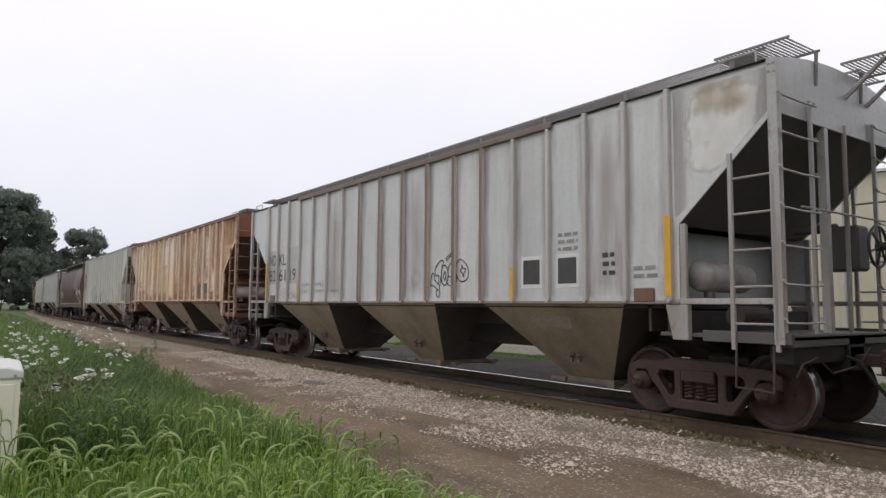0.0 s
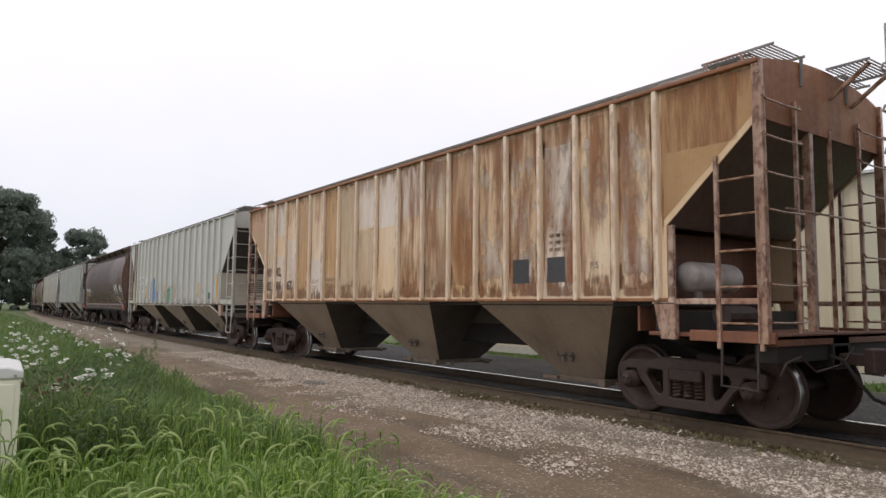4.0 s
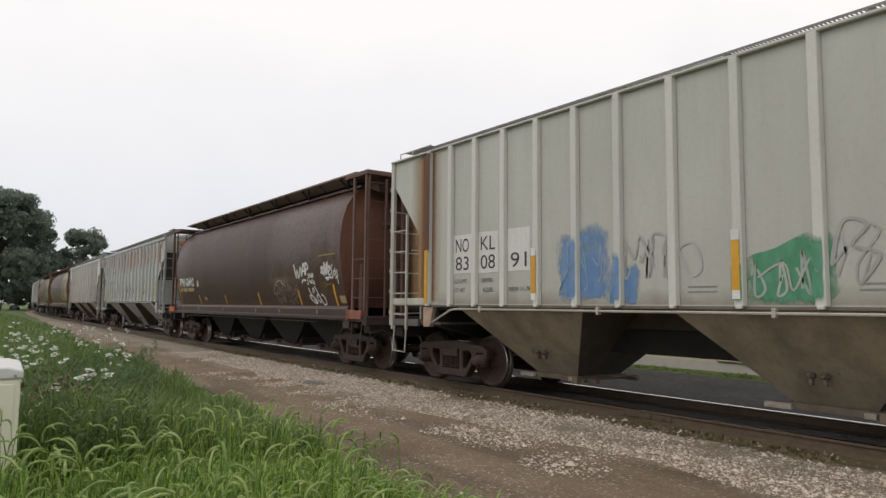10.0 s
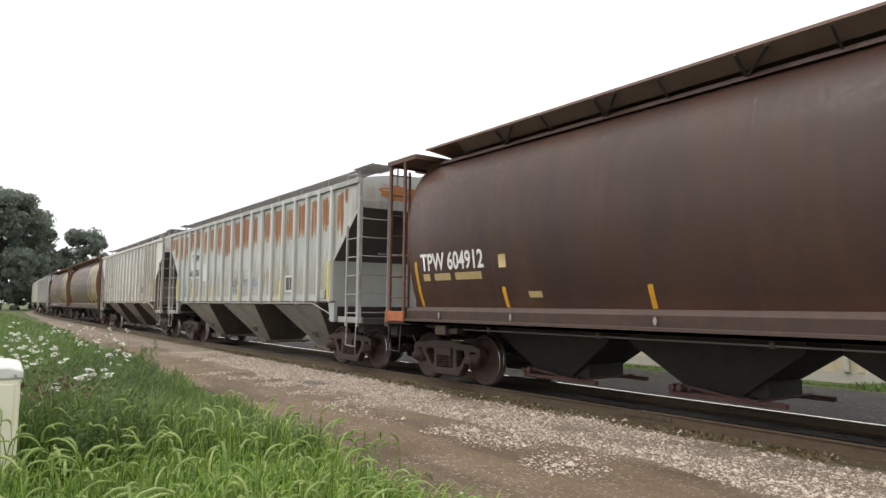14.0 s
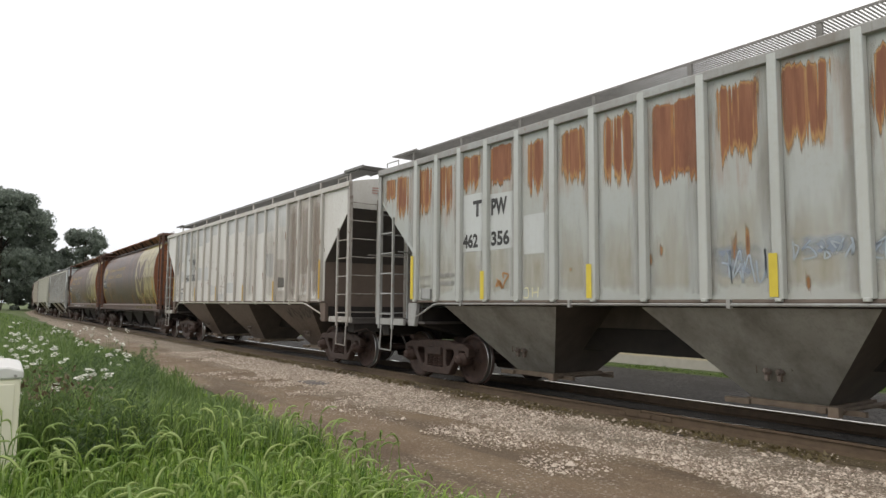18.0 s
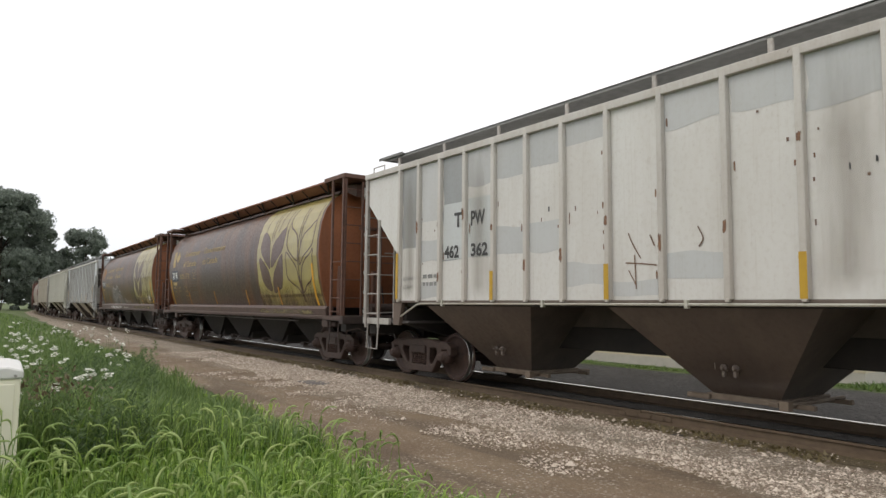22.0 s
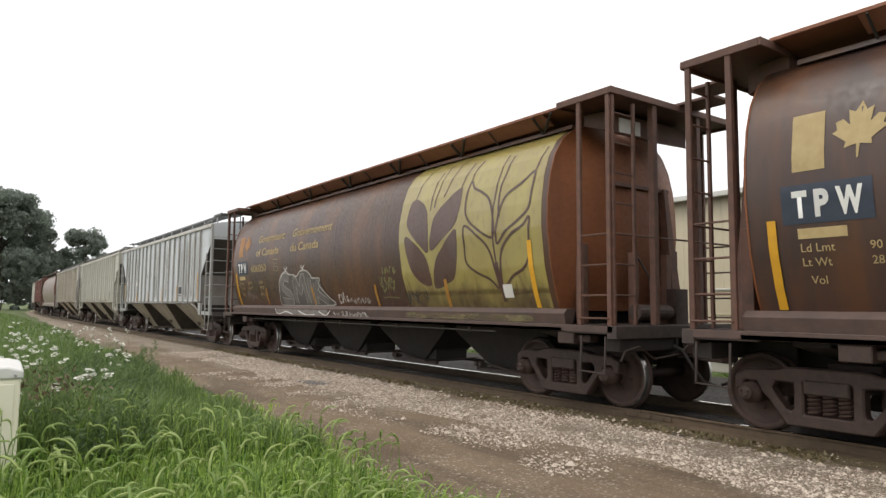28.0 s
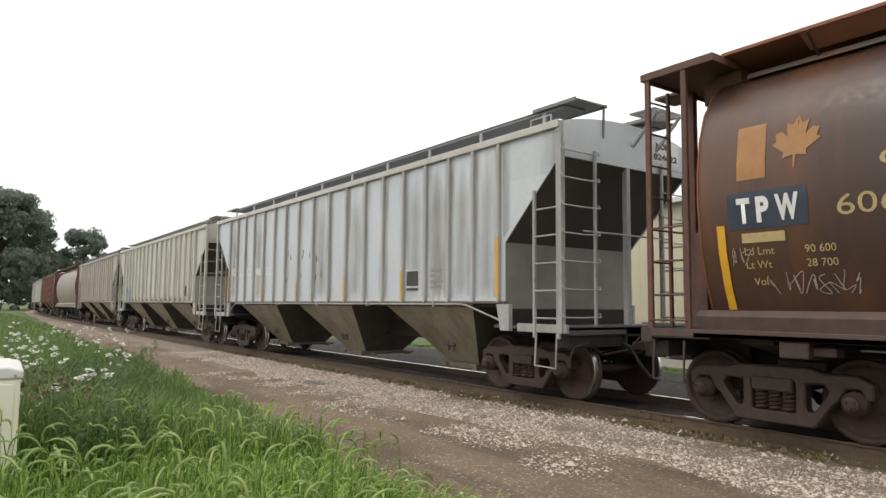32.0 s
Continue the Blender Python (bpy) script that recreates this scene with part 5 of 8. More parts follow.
def cabinet():
    """A cream steel equipment cabinet with a folded lid standing in the weeds."""
    cream = plain("cream_enamel", (0.83, 0.81, 0.67), (0.77, 0.75, 0.61), 3, 0.4, 0, 0.05)
    lid_paint = plain("lid_enamel", (0.72, 0.72, 0.71), (0.65, 0.65, 0.64), 3, 0.35, 0, 0.05)
    ob = tagged(new("equipment_cabinet"), "cream steel utility cabinet standing in tall weeds", "utility cabinet")
    ob.matrix_basis = pose(-6.46, 0.50, GROUND_Z, 0, 0, -3)
    part("body", shape("cabinet_body", lambda bm: box(bm, -1.05, 0, -0.9, -0.012, 0, 1.06), 0.012), cream, ob)
    part("lid", shape("cabinet_lid", lambda bm: (prism(bm, [(-0.915, 1.06), (0.005, 1.06), (0.005, 1.125), (-0.1, 1.155), (-0.82, 1.155), (-0.915, 1.125)], "x", -1.07, 0.02)), 0.012), lid_paint, ob)
    part("door", shape("cabinet_door", lambda bm: box(bm, 0.0, 0.014, -0.86, -0.05, 0.06, 1.02), 0.006), cream, ob)
    for z in (1.085,):
        part("bolt", shape("lid_bolt", lambda bm: tube(bm, [(0.0, 0, 0), (0.03, 0, 0)], 0.012, 8)), M["grey_steel"], ob, at=pose(0.01, -0.05, z))


cabinet()

GRASS = leaf_material("grass_blades", (0.062, 0.15, 0.02), (0.48, 0.65, 0.145), 0.45)
WEED = leaf_material("weed_blades", (0.085, 0.148, 0.04), (0.22, 0.31, 0.095), 0.4)
FEATHER = leaf_material("feathery_leaves", (0.055, 0.1, 0.036), (0.18, 0.26, 0.09), 0.3)
HEADS = leaf_material("foxtail_heads", (0.2, 0.31, 0.08), (0.46, 0.54, 0.21), 0.35)
DRY = leaf_material("dry_stalks", (0.1, 0.07, 0.042), (0.19, 0.125, 0.075), 0.1)
UMBEL = leaf_material("flower_white", (0.78, 0.79, 0.72), (0.86, 0.86, 0.83), 0.3)


def grass_edge(x):
    return TRACK_Y + edge(x) + 0.05


def blades(name, label, material, n, xs, inset, high, width, seed, lean=(0.15, 0.75), low_y=-0.6, power=1.0):
    """Many curved blades, each a tapered strip of three lengths."""
    rs = np.random.RandomState(seed)
    x = xs[0] + (xs[1] - xs[0]) * rs.random(n) ** power
    top = np.array([grass_edge(v) for v in x])
    ragged = np.array([noise.noise((v * 0.9, 5.0, 1.0)) for v in x]) * 0.5
    lo = np.minimum(low_y + 0.03 * -x, top - 1.0)
    y = lo + (top - inset + ragged - lo) * rs.random(n) ** 0.9
    if name == "tall_grass":
        keep = ~((x < -6.5) & (y < 1.6) & (rs.random(n) < 0.7)) & (rs.random(n) < np.clip((-1.2 - x + 0.5 * ragged) / 1.6, 0, 1)) & (rs.random(n) < np.clip((y + 0.7) / 0.8, 0, 1))
        x, y, top = x[keep], y[keep], top[keep]
        n = len(x)
    near = np.clip((top - y) / 1.6, 0.25, 1)
    patch = np.array([0.5 + 0.5 * noise.noise((a * 0.6, b * 0.6, 2.0)) for a, b in zip(x, y)])
    h = (high[0] + (high[1] - high[0]) * rs.random(n)) * (0.45 + 0.55 * near) * (0.42 + 1.05 * patch)
    a = rs.uniform(0, 2 * np.pi, n)
    ln = rs.uniform(lean[0], lean[1], n) * h
    w = width * rs.uniform(0.6, 1.3, n)
    dx, dy = np.cos(a), np.sin(a)
    verts = []
    for u, taper in ((0, 0.8), (0.4, 1.0), (0.75, 0.7)):
        cx, cy, cz = x + dx * ln * u * u, y + dy * ln * u * u, GROUND_Z - 0.03 + h * (u - 0.22 * u * u)
        for s in (-0.5, 0.5):
            verts.append(np.stack([cx - dy * w * taper * s, cy + dx * w * taper * s, cz], 1))
    verts.append(np.stack([x + dx * ln, y + dy * ln, GROUND_Z - 0.03 + h * (1 - 0.22 - 0.25 * (ln / h) ** 2)], 1))
    v = np.stack(verts, 1).reshape(-1, 3)
    base = np.arange(n)[:, None] * 7
    quads = np.concatenate([base + np.array([[0, 1, 3, 2]]), base + np.array([[2, 3, 5, 4]])]).tolist()
    tris = (base + np.array([[4, 5, 6]])).tolist()
    return tagged(new(name, mesh_of(name, v.tolist(), quads + tris, material)), label, "grass", kind="stuff")


blades("tall_grass", "bright green foxtail grass in the foreground", GRASS, 16000, (-1.2, -8.0), 0.05, (0.44, 0.8), 0.021, 1, (0.1, 0.9))
blades("meadow_grass", "long green meadow grass round the standpoint", GRASS, 9000, (6.0, -8.0), 0.3, (0.3, 0.55), 0.02, 23, (0.3, 1.0), -5.0)
blades("edge_tufts", "thin tufts of green grass at the edge of the dirt", GRASS, 900, (-3.0, -12.0), -0.6, (0.22, 0.45), 0.02, 17, (0.3, 1.0), 2.6)
blades("roadside_weeds", "tall mixed green weeds beside the gravel drive", WEED, 20000, (-6.6, -24.0), 0.1, (0.5, 1.0), 0.016, 2, (0.1, 0.5), -0.4, 1.4)
blades("verge_grass", "green verge grass along the gravel drive", GRASS, 9000, (-7.5, -26.0), 0.0, (0.3, 0.55), 0.014, 4, (0.15, 0.7), 1.5, 1.3)
blades("far_grass", "green grass farther along the drive", WEED, 9000, (-24.0, -120.0), 0.0, (0.25, 0.5), 0.05, 3, (0.15, 0.6), -6, 1.5)


def strip_grass():
    """Low weeds along the foot of the building and beside the far rail."""
    rs = np.random.RandomState(8)
    n = 5000
    x = rs.uniform(-30, -2, n)
    y = 15.9 + rs.normal(size=n) * 0.22
    h = rs.uniform(0.04, 0.2, n) * (0.1 + 1.3 * np.array([max(0, 1.5 * noise.noise((v * 0.7, 1.0, 7.0)) + 0.1) for v in x]))
    a = rs.uniform(0, 6.28, n)
    w = 0.03
    p = np.stack([x, y, np.full(n, GROUND_Z)], 1)
    d = np.stack([np.cos(a) * w, np.sin(a) * w, np.zeros(n)], 1)
    tip = p + np.stack([rs.normal(size=n) * 0.08, rs.normal(size=n) * 0.08, h], 1)
    v = np.stack([p - d, p + d, tip], 1).reshape(-1, 3)
    tagged(new("wall_weeds", mesh_of("wall_weeds", v.tolist(), np.arange(n * 3).reshape(-1, 3).tolist(), WEED)), "low green weeds along the foot of the cream building", "grass", kind="stuff")


strip_grass()


def foxtails(count, seed):
    """Nodding bristly seed heads on thin stems."""
    rng = random.Random(seed)
    bm_h, bm_s = bmesh.new(), bmesh.new()
    made = 0
    while made < count:
        x = rng.uniform(-6.9, -2.2)
        top = grass_edge(x) - (0.25 if x < -4.6 else 0.75)
        y = rng.uniform(0.02 - 0.02 * x, top)
        if x < -5.6 and rng.random() < 0.6:
            continue
        hgt = rng.uniform(0.45, 0.8) * (0.75 + 0.25 * min(1, (top - y) / 1.0))
        a = rng.uniform(0, 6.283) if rng.random() < 0.7 else rng.uniform(-0.9, 1.6)
        dx, dy = math.cos(a), math.sin(a)
        z0 = GROUND_Z
        r = rng.uniform(0.04, 0.13)
        lean = rng.uniform(0.02, 0.12)
        stem = [(x + dx * lean * u * u, y + dy * lean * u * u, z0 + hgt * u) for u in (0, 0.5, 1)]
        tube(bm_s, stem, 0.0028, 3)
        bx, by, bz = stem[-1]
        up = rng.random() < 0.22
        pts = []
        for k in range(7):
            th = (k / 6) * (0.5 if up else rng.uniform(1.9, 2.3))
            pts.append((bx + dx * r * (1 - math.cos(th)), by + dy * r * (1 - math.cos(th)), bz + (r * 1.5 if up else r) * (th if up else math.sin(th))))
        rings = []
        for k, p in enumerate(pts):
            rr = 0.0086 * (0.55, 0.9, 1.05, 1.0, 0.9, 0.7, 0.25)[k] * rng.uniform(0.85, 1.15)
            rings.append([bm_h.verts.new((p[0] - dy * rr * math.cos(b), p[1] + dx * rr * math.cos(b), p[2] + rr * math.sin(b))) for b in (2 * math.pi * j / 5 for j in range(5))])
        for p, q in zip(rings, rings[1:]):
            for j in range(5):
                bm_h.faces.new((p[j], p[(j + 1) % 5], q[(j + 1) % 5], q[j]))
        for k, p in enumerate(pts[1:], 1):
            for j in range(9):
                b, rr, w = rng.uniform(0, 6.283), rng.uniform(0.014, 0.022) * (1.0 if k < 6 else 0.5), rng.uniform(0.0012, 0.0022)
                q = (p[0] - dy * rr * math.cos(b) + dx * 0.006, p[1] + dx * rr * math.cos(b) + dy * 0.006, p[2] + rr * math.sin(b))
                bm_h.faces.new([bm_h.verts.new(v) for v in ((p[0] - w, p[1], p[2] - w), (p[0] + w, p[1] + w, p[2] + w), q)])
        made += 1
    for name, bm, mt, label in (("foxtail_heads", bm_h, HEADS, "nodding pale green foxtail seed heads"), ("foxtail_stems", bm_s, GRASS, "thin green foxtail stems")):
        me = bpy.data.meshes.new(name)
        bm.to_mesh(me)
        bm.free()
        me.materials.append(mt)
        tagged(new(name, me), label, "grass", kind="stuff")


foxtails(520, 6)


def wildflowers(count, seed):
    """Flat white flower heads of wild carrot over the weeds."""
    rng = random.Random(seed)
    bm, bs = bmesh.new(), bmesh.new()
    for k in range(count):
        x = -7.6 - 17 * rng.random()
        y = -x * (0.045 + 0.15 * rng.random() ** 1.4) + rng.uniform(-0.25, 0.35)
        z = rng.uniform(0.42, 0.92) - 0.04 * max(0, y - 1)
        r = rng.uniform(0.03, 0.068)
        tx, ty = rng.uniform(-1.1, 0.0), rng.uniform(-0.6, 0.6)
        for j in range(22):
            a, d = rng.uniform(0, 6.283), r * 0.85 * math.sqrt(rng.random())
            cx, cy = x + d * math.cos(a), y + d * math.sin(a)
            cz = z + tx * (cx - x) + ty * (cy - y) - 5 * d * d + rng.uniform(-0.006, 0.006)
            q = rng.uniform(0.014, 0.022)
            bm.faces.new([bm.verts.new((cx + q * math.cos(b), cy + q * math.sin(b), cz + 0.4 * q * math.sin(b + j))) for b in (0, 1.26, 2.51, 3.77, 5.03)])
        tube(bs, [(x + rng.uniform(-0.1, 0.1), y + rng.uniform(-0.1, 0.1), GROUND_Z), (x, y, z - 0.005)], 0.003, 3)
    for name, b, mt, label in (("wildflowers", bm, UMBEL, "white flat-topped wild carrot flowers"), ("flower_stems", bs, WEED, "thin green flower stems")):
        me = bpy.data.meshes.new(name)
        b.to_mesh(me)
        b.free()
        me.materials.append(mt)
        tagged(new(name, me), label, "flowers", kind="stuff")


wildflowers(100, 4)


def feathery_weeds():
    """Bushy stems thick with small cut leaves, standing close beside the cabinet."""
    rs = np.random.RandomState(77)
    stems, leaves = 420, 85
    x = -6.2 - 9.5 * rs.random(stems) ** 1.2
    y = -x * (0.075 + 0.16 * rs.random(stems)) + rs.normal(size=stems) * 0.05
    keep = (x < -7.6) | (y > 0.62)
    x, y = x[keep], y[keep]
    h = rs.uniform(0.45, 0.95, len(x)) * np.clip(1.15 + (y + x * 0.2) * 0.35, 0.5, 1.0)
    k = np.repeat(np.arange(len(x)), leaves)
    u = rs.uniform(0.05, 1.0, len(k))
    a = rs.uniform(0, 6.283, len(k))
    d = rs.uniform(0.02, 0.13, len(k)) * (1.15 - u)
    c = np.stack([x[k] + d * np.cos(a), y[k] + d * np.sin(a), GROUND_Z + h[k] * u], 1)
    out = np.stack([np.cos(a), np.sin(a), rs.uniform(0.1, 1.4, len(k))], 1)
    out /= np.linalg.norm(out, axis=1)[:, None]
    wide = np.cross(out, rs.normal(size=(len(k), 3)))
    wide /= np.linalg.norm(wide, axis=1)[:, None]
    n = rs.uniform(0.025, 0.06, len(k))[:, None]
    v = np.stack([c - out * n * 0.5, c + wide * n * 0.16, c + out * n, c - wide * n * 0.16], 1).reshape(-1, 3)
    tagged(new("feathery_weeds", mesh_of("feathery_weeds", v.tolist(), np.arange(len(k) * 4).reshape(-1, 4).tolist(), FEATHER)), "dark green feathery weeds crowding round the cream cabinet", "weeds", kind="stuff")


feathery_weeds()


def dry_weeds():
    """Brown dock stalks among the weeds beside the cabinet."""
    rs = np.random.RandomState(14)
    n = 560
    c = np.array([[-7.9, 0.75], [-8.6, 0.95], [-9.6, 0.9], [-7.4, 1.0]])[rs.randint(0, 4, n)]
    p = np.stack([c[:, 0] + rs.normal(size=n) * 0.3, c[:, 1] + rs.normal(size=n) * 0.16, rs.uniform(0.05, 0.72, n)], 1)
    d = rs.normal(size=(n, 3)) * 0.018
    e2 = rs.normal(size=(n, 3)) * 0.022
    v = np.stack([p - d, p + e2, p + d], 1).reshape(-1, 3)
    tagged(new("dry_weeds", mesh_of("dry_weeds", v.tolist(), np.arange(n * 3).reshape(-1, 3).tolist(), DRY)), "dry brown seed stalks among the weeds", "weeds", kind="stuff")


dry_weeds()


def stone_material():
    n = Nodes("limestone_chips", 0.9)
    c = n.mix(n.island(), (0.21, 0.155, 0.118), (0.71, 0.62, 0.525))
    return n.done(n.mix(n.step(n.noise(60, n.place(), 3), 0.4, 0.7, 0, 0.4), c, (0.25, 0.21, 0.17)))


def stones(name, label, n, xs, ys, size, seed, power=1.0, band=False):
    """Loose chips, each a lopsided eight-sided pebble."""
    rs = np.random.RandomState(seed)
    x = xs[0] + (xs[1] - xs[0]) * rs.random(n) ** power
    y = ys[0] + (ys[1] - ys[0]) * rs.random(n)
    if band:
        keep = np.array([noise.noise((a * 0.35, b * 0.8, 4.0)) + 0.75 * noise.noise((a * 1.3, b * 1.3, 9.0)) + (0.42 if 6.0 + 0.5 * noise.noise((a * 0.5, 3.0, 2.0)) < b < 7.5 else (-0.4 if b > 5.0 else -0.5)) for a, b in zip(x, y)]) > rs.uniform(-0.35, 0.35, n)
        x, y = x[keep], y[keep]
        n = len(x)
    thin = rs.random(n) < np.clip((xs[0] + 0.3 - x) / 3.0, 0, 1) ** 0.7
    x, y = x[thin], y[thin]
    n = len(x)
    s = size * rs.lognormal(0, 0.45, n)
    shift = np.array([on_line(v)[1] - TRACK_Y for v in x])
    off = y - TRACK_Y
    z = np.interp(off, [-6.5, -1.2, -1.0], [GROUND_Z, -0.165, -0.16]) + s * 0.12
    c = np.stack([x, y + shift, z], 1)
    dirs = np.array([[1, 0, 0], [0, 1, 0], [-1, 0, 0], [0, -1, 0], [0, 0, 0.62], [0, 0, -0.5]])
    jit = rs.uniform(0.6, 1.3, (n, 6, 1))
    a = rs.uniform(0, 6.28, n)
    ca, sa = np.cos(a)[:, None], np.sin(a)[:, None]
    v = dirs[None] * jit * s[:, None, None]
    v = np.stack([v[..., 0] * ca - v[..., 1] * sa, v[..., 0] * sa + v[..., 1] * ca, v[..., 2]], -1) + c[:, None]
    f = np.array([[0, 1, 4], [1, 2, 4], [2, 3, 4], [3, 0, 4], [1, 0, 5], [2, 1, 5], [3, 2, 5], [0, 3, 5]])
    faces = (np.arange(n)[:, None, None] * 6 + f[None]).reshape(-1, 3)
    tagged(new(name, mesh_of(name, v.reshape(-1, 3).tolist(), faces.tolist(), CHIPS)), label, "gravel", kind="stuff")


CHIPS = stone_material()
stones("gravel_chips", "pale limestone gravel chips strewn over brown dirt", 165000, (2.5, -24), (3.0, 7.75), 0.0115, 31, 1.35, True)
stones("track_stones", "scattered stones beside the rusty rail", 900, (3, -20), (7.4, 8.0), 0.016, 32, 1.2)


def ochre_tufts():
    """Dry ochre and olive weeds between the gravel and the near rail."""
    rs = np.random.RandomState(51)
    n = 6500
    x = 1.5 - 26 * rs.random(n) ** 1.2
    keep = np.array([noise.noise((v * 1.1, 2.0, 6.0)) + 0.4 * noise.noise((v * 4.0, 1.0, 3.0)) for v in x]) > rs.uniform(-0.4, 0.35, n)
    x = x[keep]
    n = len(x)
    y = 7.78 + rs.normal(size=n) * 0.12
    y = np.minimum(y, 8.03)
    z = np.full(n, -0.168)
    h = rs.uniform(0.015, 0.06, n)
    p = np.stack([x, y, z], 1)
    d = rs.normal(size=(n, 3)) * np.array([0.02, 0.02, 0.002])
    tip = p + np.stack([rs.normal(size=n) * 0.03, rs.normal(size=n) * 0.03, h], 1)
    v = np.stack([p - d, p + d, tip], 1).reshape(-1, 3)
    ochre = leaf_material("ochre_weeds", (0.12, 0.09, 0.04), (0.19, 0.155, 0.075), 0.2)
    tagged(new("ochre_weeds", mesh_of("ochre_weeds", v.tolist(), np.arange(n * 3).reshape(-1, 3).tolist(), ochre)), "low dry ochre weeds along the rusty rail", "weeds", kind="stuff")


ochre_tufts()


# ---- paint marks and lettering on the cars' near sides ----
NAVY = plain("navy_mark", (0.02, 0.03, 0.05), (0.035, 0.045, 0.07), 8, 0.5)
CREAM = plain("cream_mark", (0.46, 0.355, 0.175), (0.36, 0.265, 0.125), 9, 0.6)
DIM = plain("dim_mark", (0.15, 0.105, 0.07), (0.11, 0.075, 0.05), 9, 0.6)
OLIVE = plain("olive_spray", (0.3, 0.22, 0.045), (0.22, 0.15, 0.04), 9, 0.6)
GOLD = plain("gold_mark", (0.42, 0.22, 0.075), (0.34, 0.16, 0.06), 9, 0.6)
RUN_WIDE = decal("tan_rust_stain", (0.44, 0.3, 0.15), (0.36, 0.2, 0.08), 0.5, 0.02, 0.02, 0.12, (3, 3, 0.2), (0.05, 1.1), 7, 0.95)
RUN_CORE = decal("dark_rust_run", (0.2, 0.075, 0.024), (0.12, 0.045, 0.02), 0.5, 0.03, 0.01, 0.12, (3, 3, 0.2), (0.05, 0.7), 9, 0.95, (0.075, 0.036, 0.024), span=0.35)
RUN_RIB = decal("rust_on_rib", (0.13, 0.055, 0.03), (0.09, 0.04, 0.026), 0.03, 0.1, 0.01, 0.15, (3, 3, 0.3), (0.05, 0.5), 10, 0.95)
BLOOM = decal("rust_bloom", (0.44, 0.27, 0.11), (0.36, 0.16, 0.055), 0.2, 0.4, 0.12, 0.6, (10, 10, 0.6), (0.34, 0.62), 11, 0.95, (0.195, 0.07, 0.034), slits=0.66, span=0.22)
BLOOM_SOLID = decal("rust_bloom_solid", (0.4, 0.2, 0.07), (0.3, 0.12, 0.04), 0.12, 0.3, 0.08, 0.5, (9, 9, 0.8), (0.3, 0.5), 61, 0.97, (0.19, 0.068, 0.034), slits=0.42, span=0.2)
SPECKS = decal("rust_specks", (0.4, 0.23, 0.09), (0.24, 0.1, 0.04), 0.45, 0.4, 0.4, 0.7, (16, 16, 1.6), (0.3, 0.8), 13, 0.85, (0.13, 0.05, 0.025))
RIB_SPECKS = decal("rib_rust", (0.46, 0.25, 0.1), (0.34, 0.15, 0.05), 0.1, 0.02, 0.02, 0.8, (14, 14, 4), (0.8, 1.7), 27, 0.55)
WASH = decal("rust_wash", (0.48, 0.28, 0.11), (0.38, 0.19, 0.065), 0.05, 0.02, 0.02, 0.9, (3.5, 3.5, 0.5), (0.7, 1.9), 29, 0.25)
# brown that deepens towards a panel's two upright edges
PANEL_EDGE = decal("dark_panel_edge", (0.24, 0.2, 0.16), (0.17, 0.13, 0.1), 0.3, 0.03, 0.03, 0.55, (5, 5, 0.6), (0.35, 1.2), 31, 0.4, rim=True)
FOOT_RUST = decal("foot_rust", (0.27, 0.13, 0.06), (0.18, 0.085, 0.045), 0.15, 0.05, 0.9, 0.7, (8, 8, 3), (0.5, 1.0), 33, 0.8)
SMEAR = decal("white_smear", (0.74, 0.74, 0.72), (0.66, 0.65, 0.61), 0.2, 0.15, 0.2, 0.4, (2.5, 2.5, 2.5), (0.3, 0.8), 35, 0.85)
BAY_SMEAR = decal("bay_smear", (0.5, 0.47, 0.42), (0.4, 0.36, 0.3), 0.3, 0.3, 0.3, 0.7, (4, 4, 5), (0.3, 1.2), 67, 0.55)
TAN_SMEAR = decal("tan_smear", (0.42, 0.31, 0.17), (0.36, 0.24, 0.12), 0.35, 0.5, 0.1, 0.5, (2.2, 2.2, 1.5), (0.6, 1.1), 37, 0.5)
BRONZE = decal("bronze_wash", (0.15, 0.095, 0.045), (0.12, 0.075, 0.04), 0.4, 0.4, 0.4, 0.5, (1.5, 1.5, 1.2), (0.1, 1.2), 47, 0.5)
CHIP_RUST = decal("chipped_rust", (0.24, 0.12, 0.06), (0.13, 0.07, 0.045), 0.3, 0.25, 0.25, 0.8, (26, 26, 7), (0.35, 0.7), 63, 0.9)
BROWN_WASH = decal("brown_wash", (0.3, 0.235, 0.185), (0.23, 0.17, 0.13), 0.25, 0.1, 0.15, 0.7, (4.5, 4.5, 0.18), (0.35, 1.3), 65, 0.6)
WATER = decal("water_stain", (0.31, 0.275, 0.225), (0.27, 0.23, 0.18), 0.45, 0.1, 0.35, 0.45, (4, 4, 0.5), (0.1, 1.3), 15, 0.4)
EAVE_RUST = decal("eave_rust", (0.36, 0.19, 0.08), (0.27, 0.12, 0.045), 0.03, 0.95, 0.02, 0.7, (6, 6, 0.8), (0.5, 1.3), 17, 0.7)
GRIME = decal("brown_grime_stain", (0.29, 0.23, 0.17), (0.23, 0.18, 0.13), 0.05, 0.02, 0.9, 0.4, (1.6, 1.6, 1.2), (0.3, 1.4), 19, 0.5)
BLUE = decal("blue_spray", (0.1, 0.23, 0.47), (0.17, 0.31, 0.51), 0.2, 0.12, 0.2, 0.6, (6, 6, 3), (0.2, 0.95), 3, 0.78)
GREEN = decal("green_spray", (0.05, 0.26, 0.13), (0.1, 0.33, 0.2), 0.16, 0.12, 0.18, 0.55, (6, 6, 3), (0.2, 0.9), 4, 0.82)
SMOKE = plain("grey_spray", (0.235, 0.215, 0.195), (0.35, 0.33, 0.3), 4, 0.6)
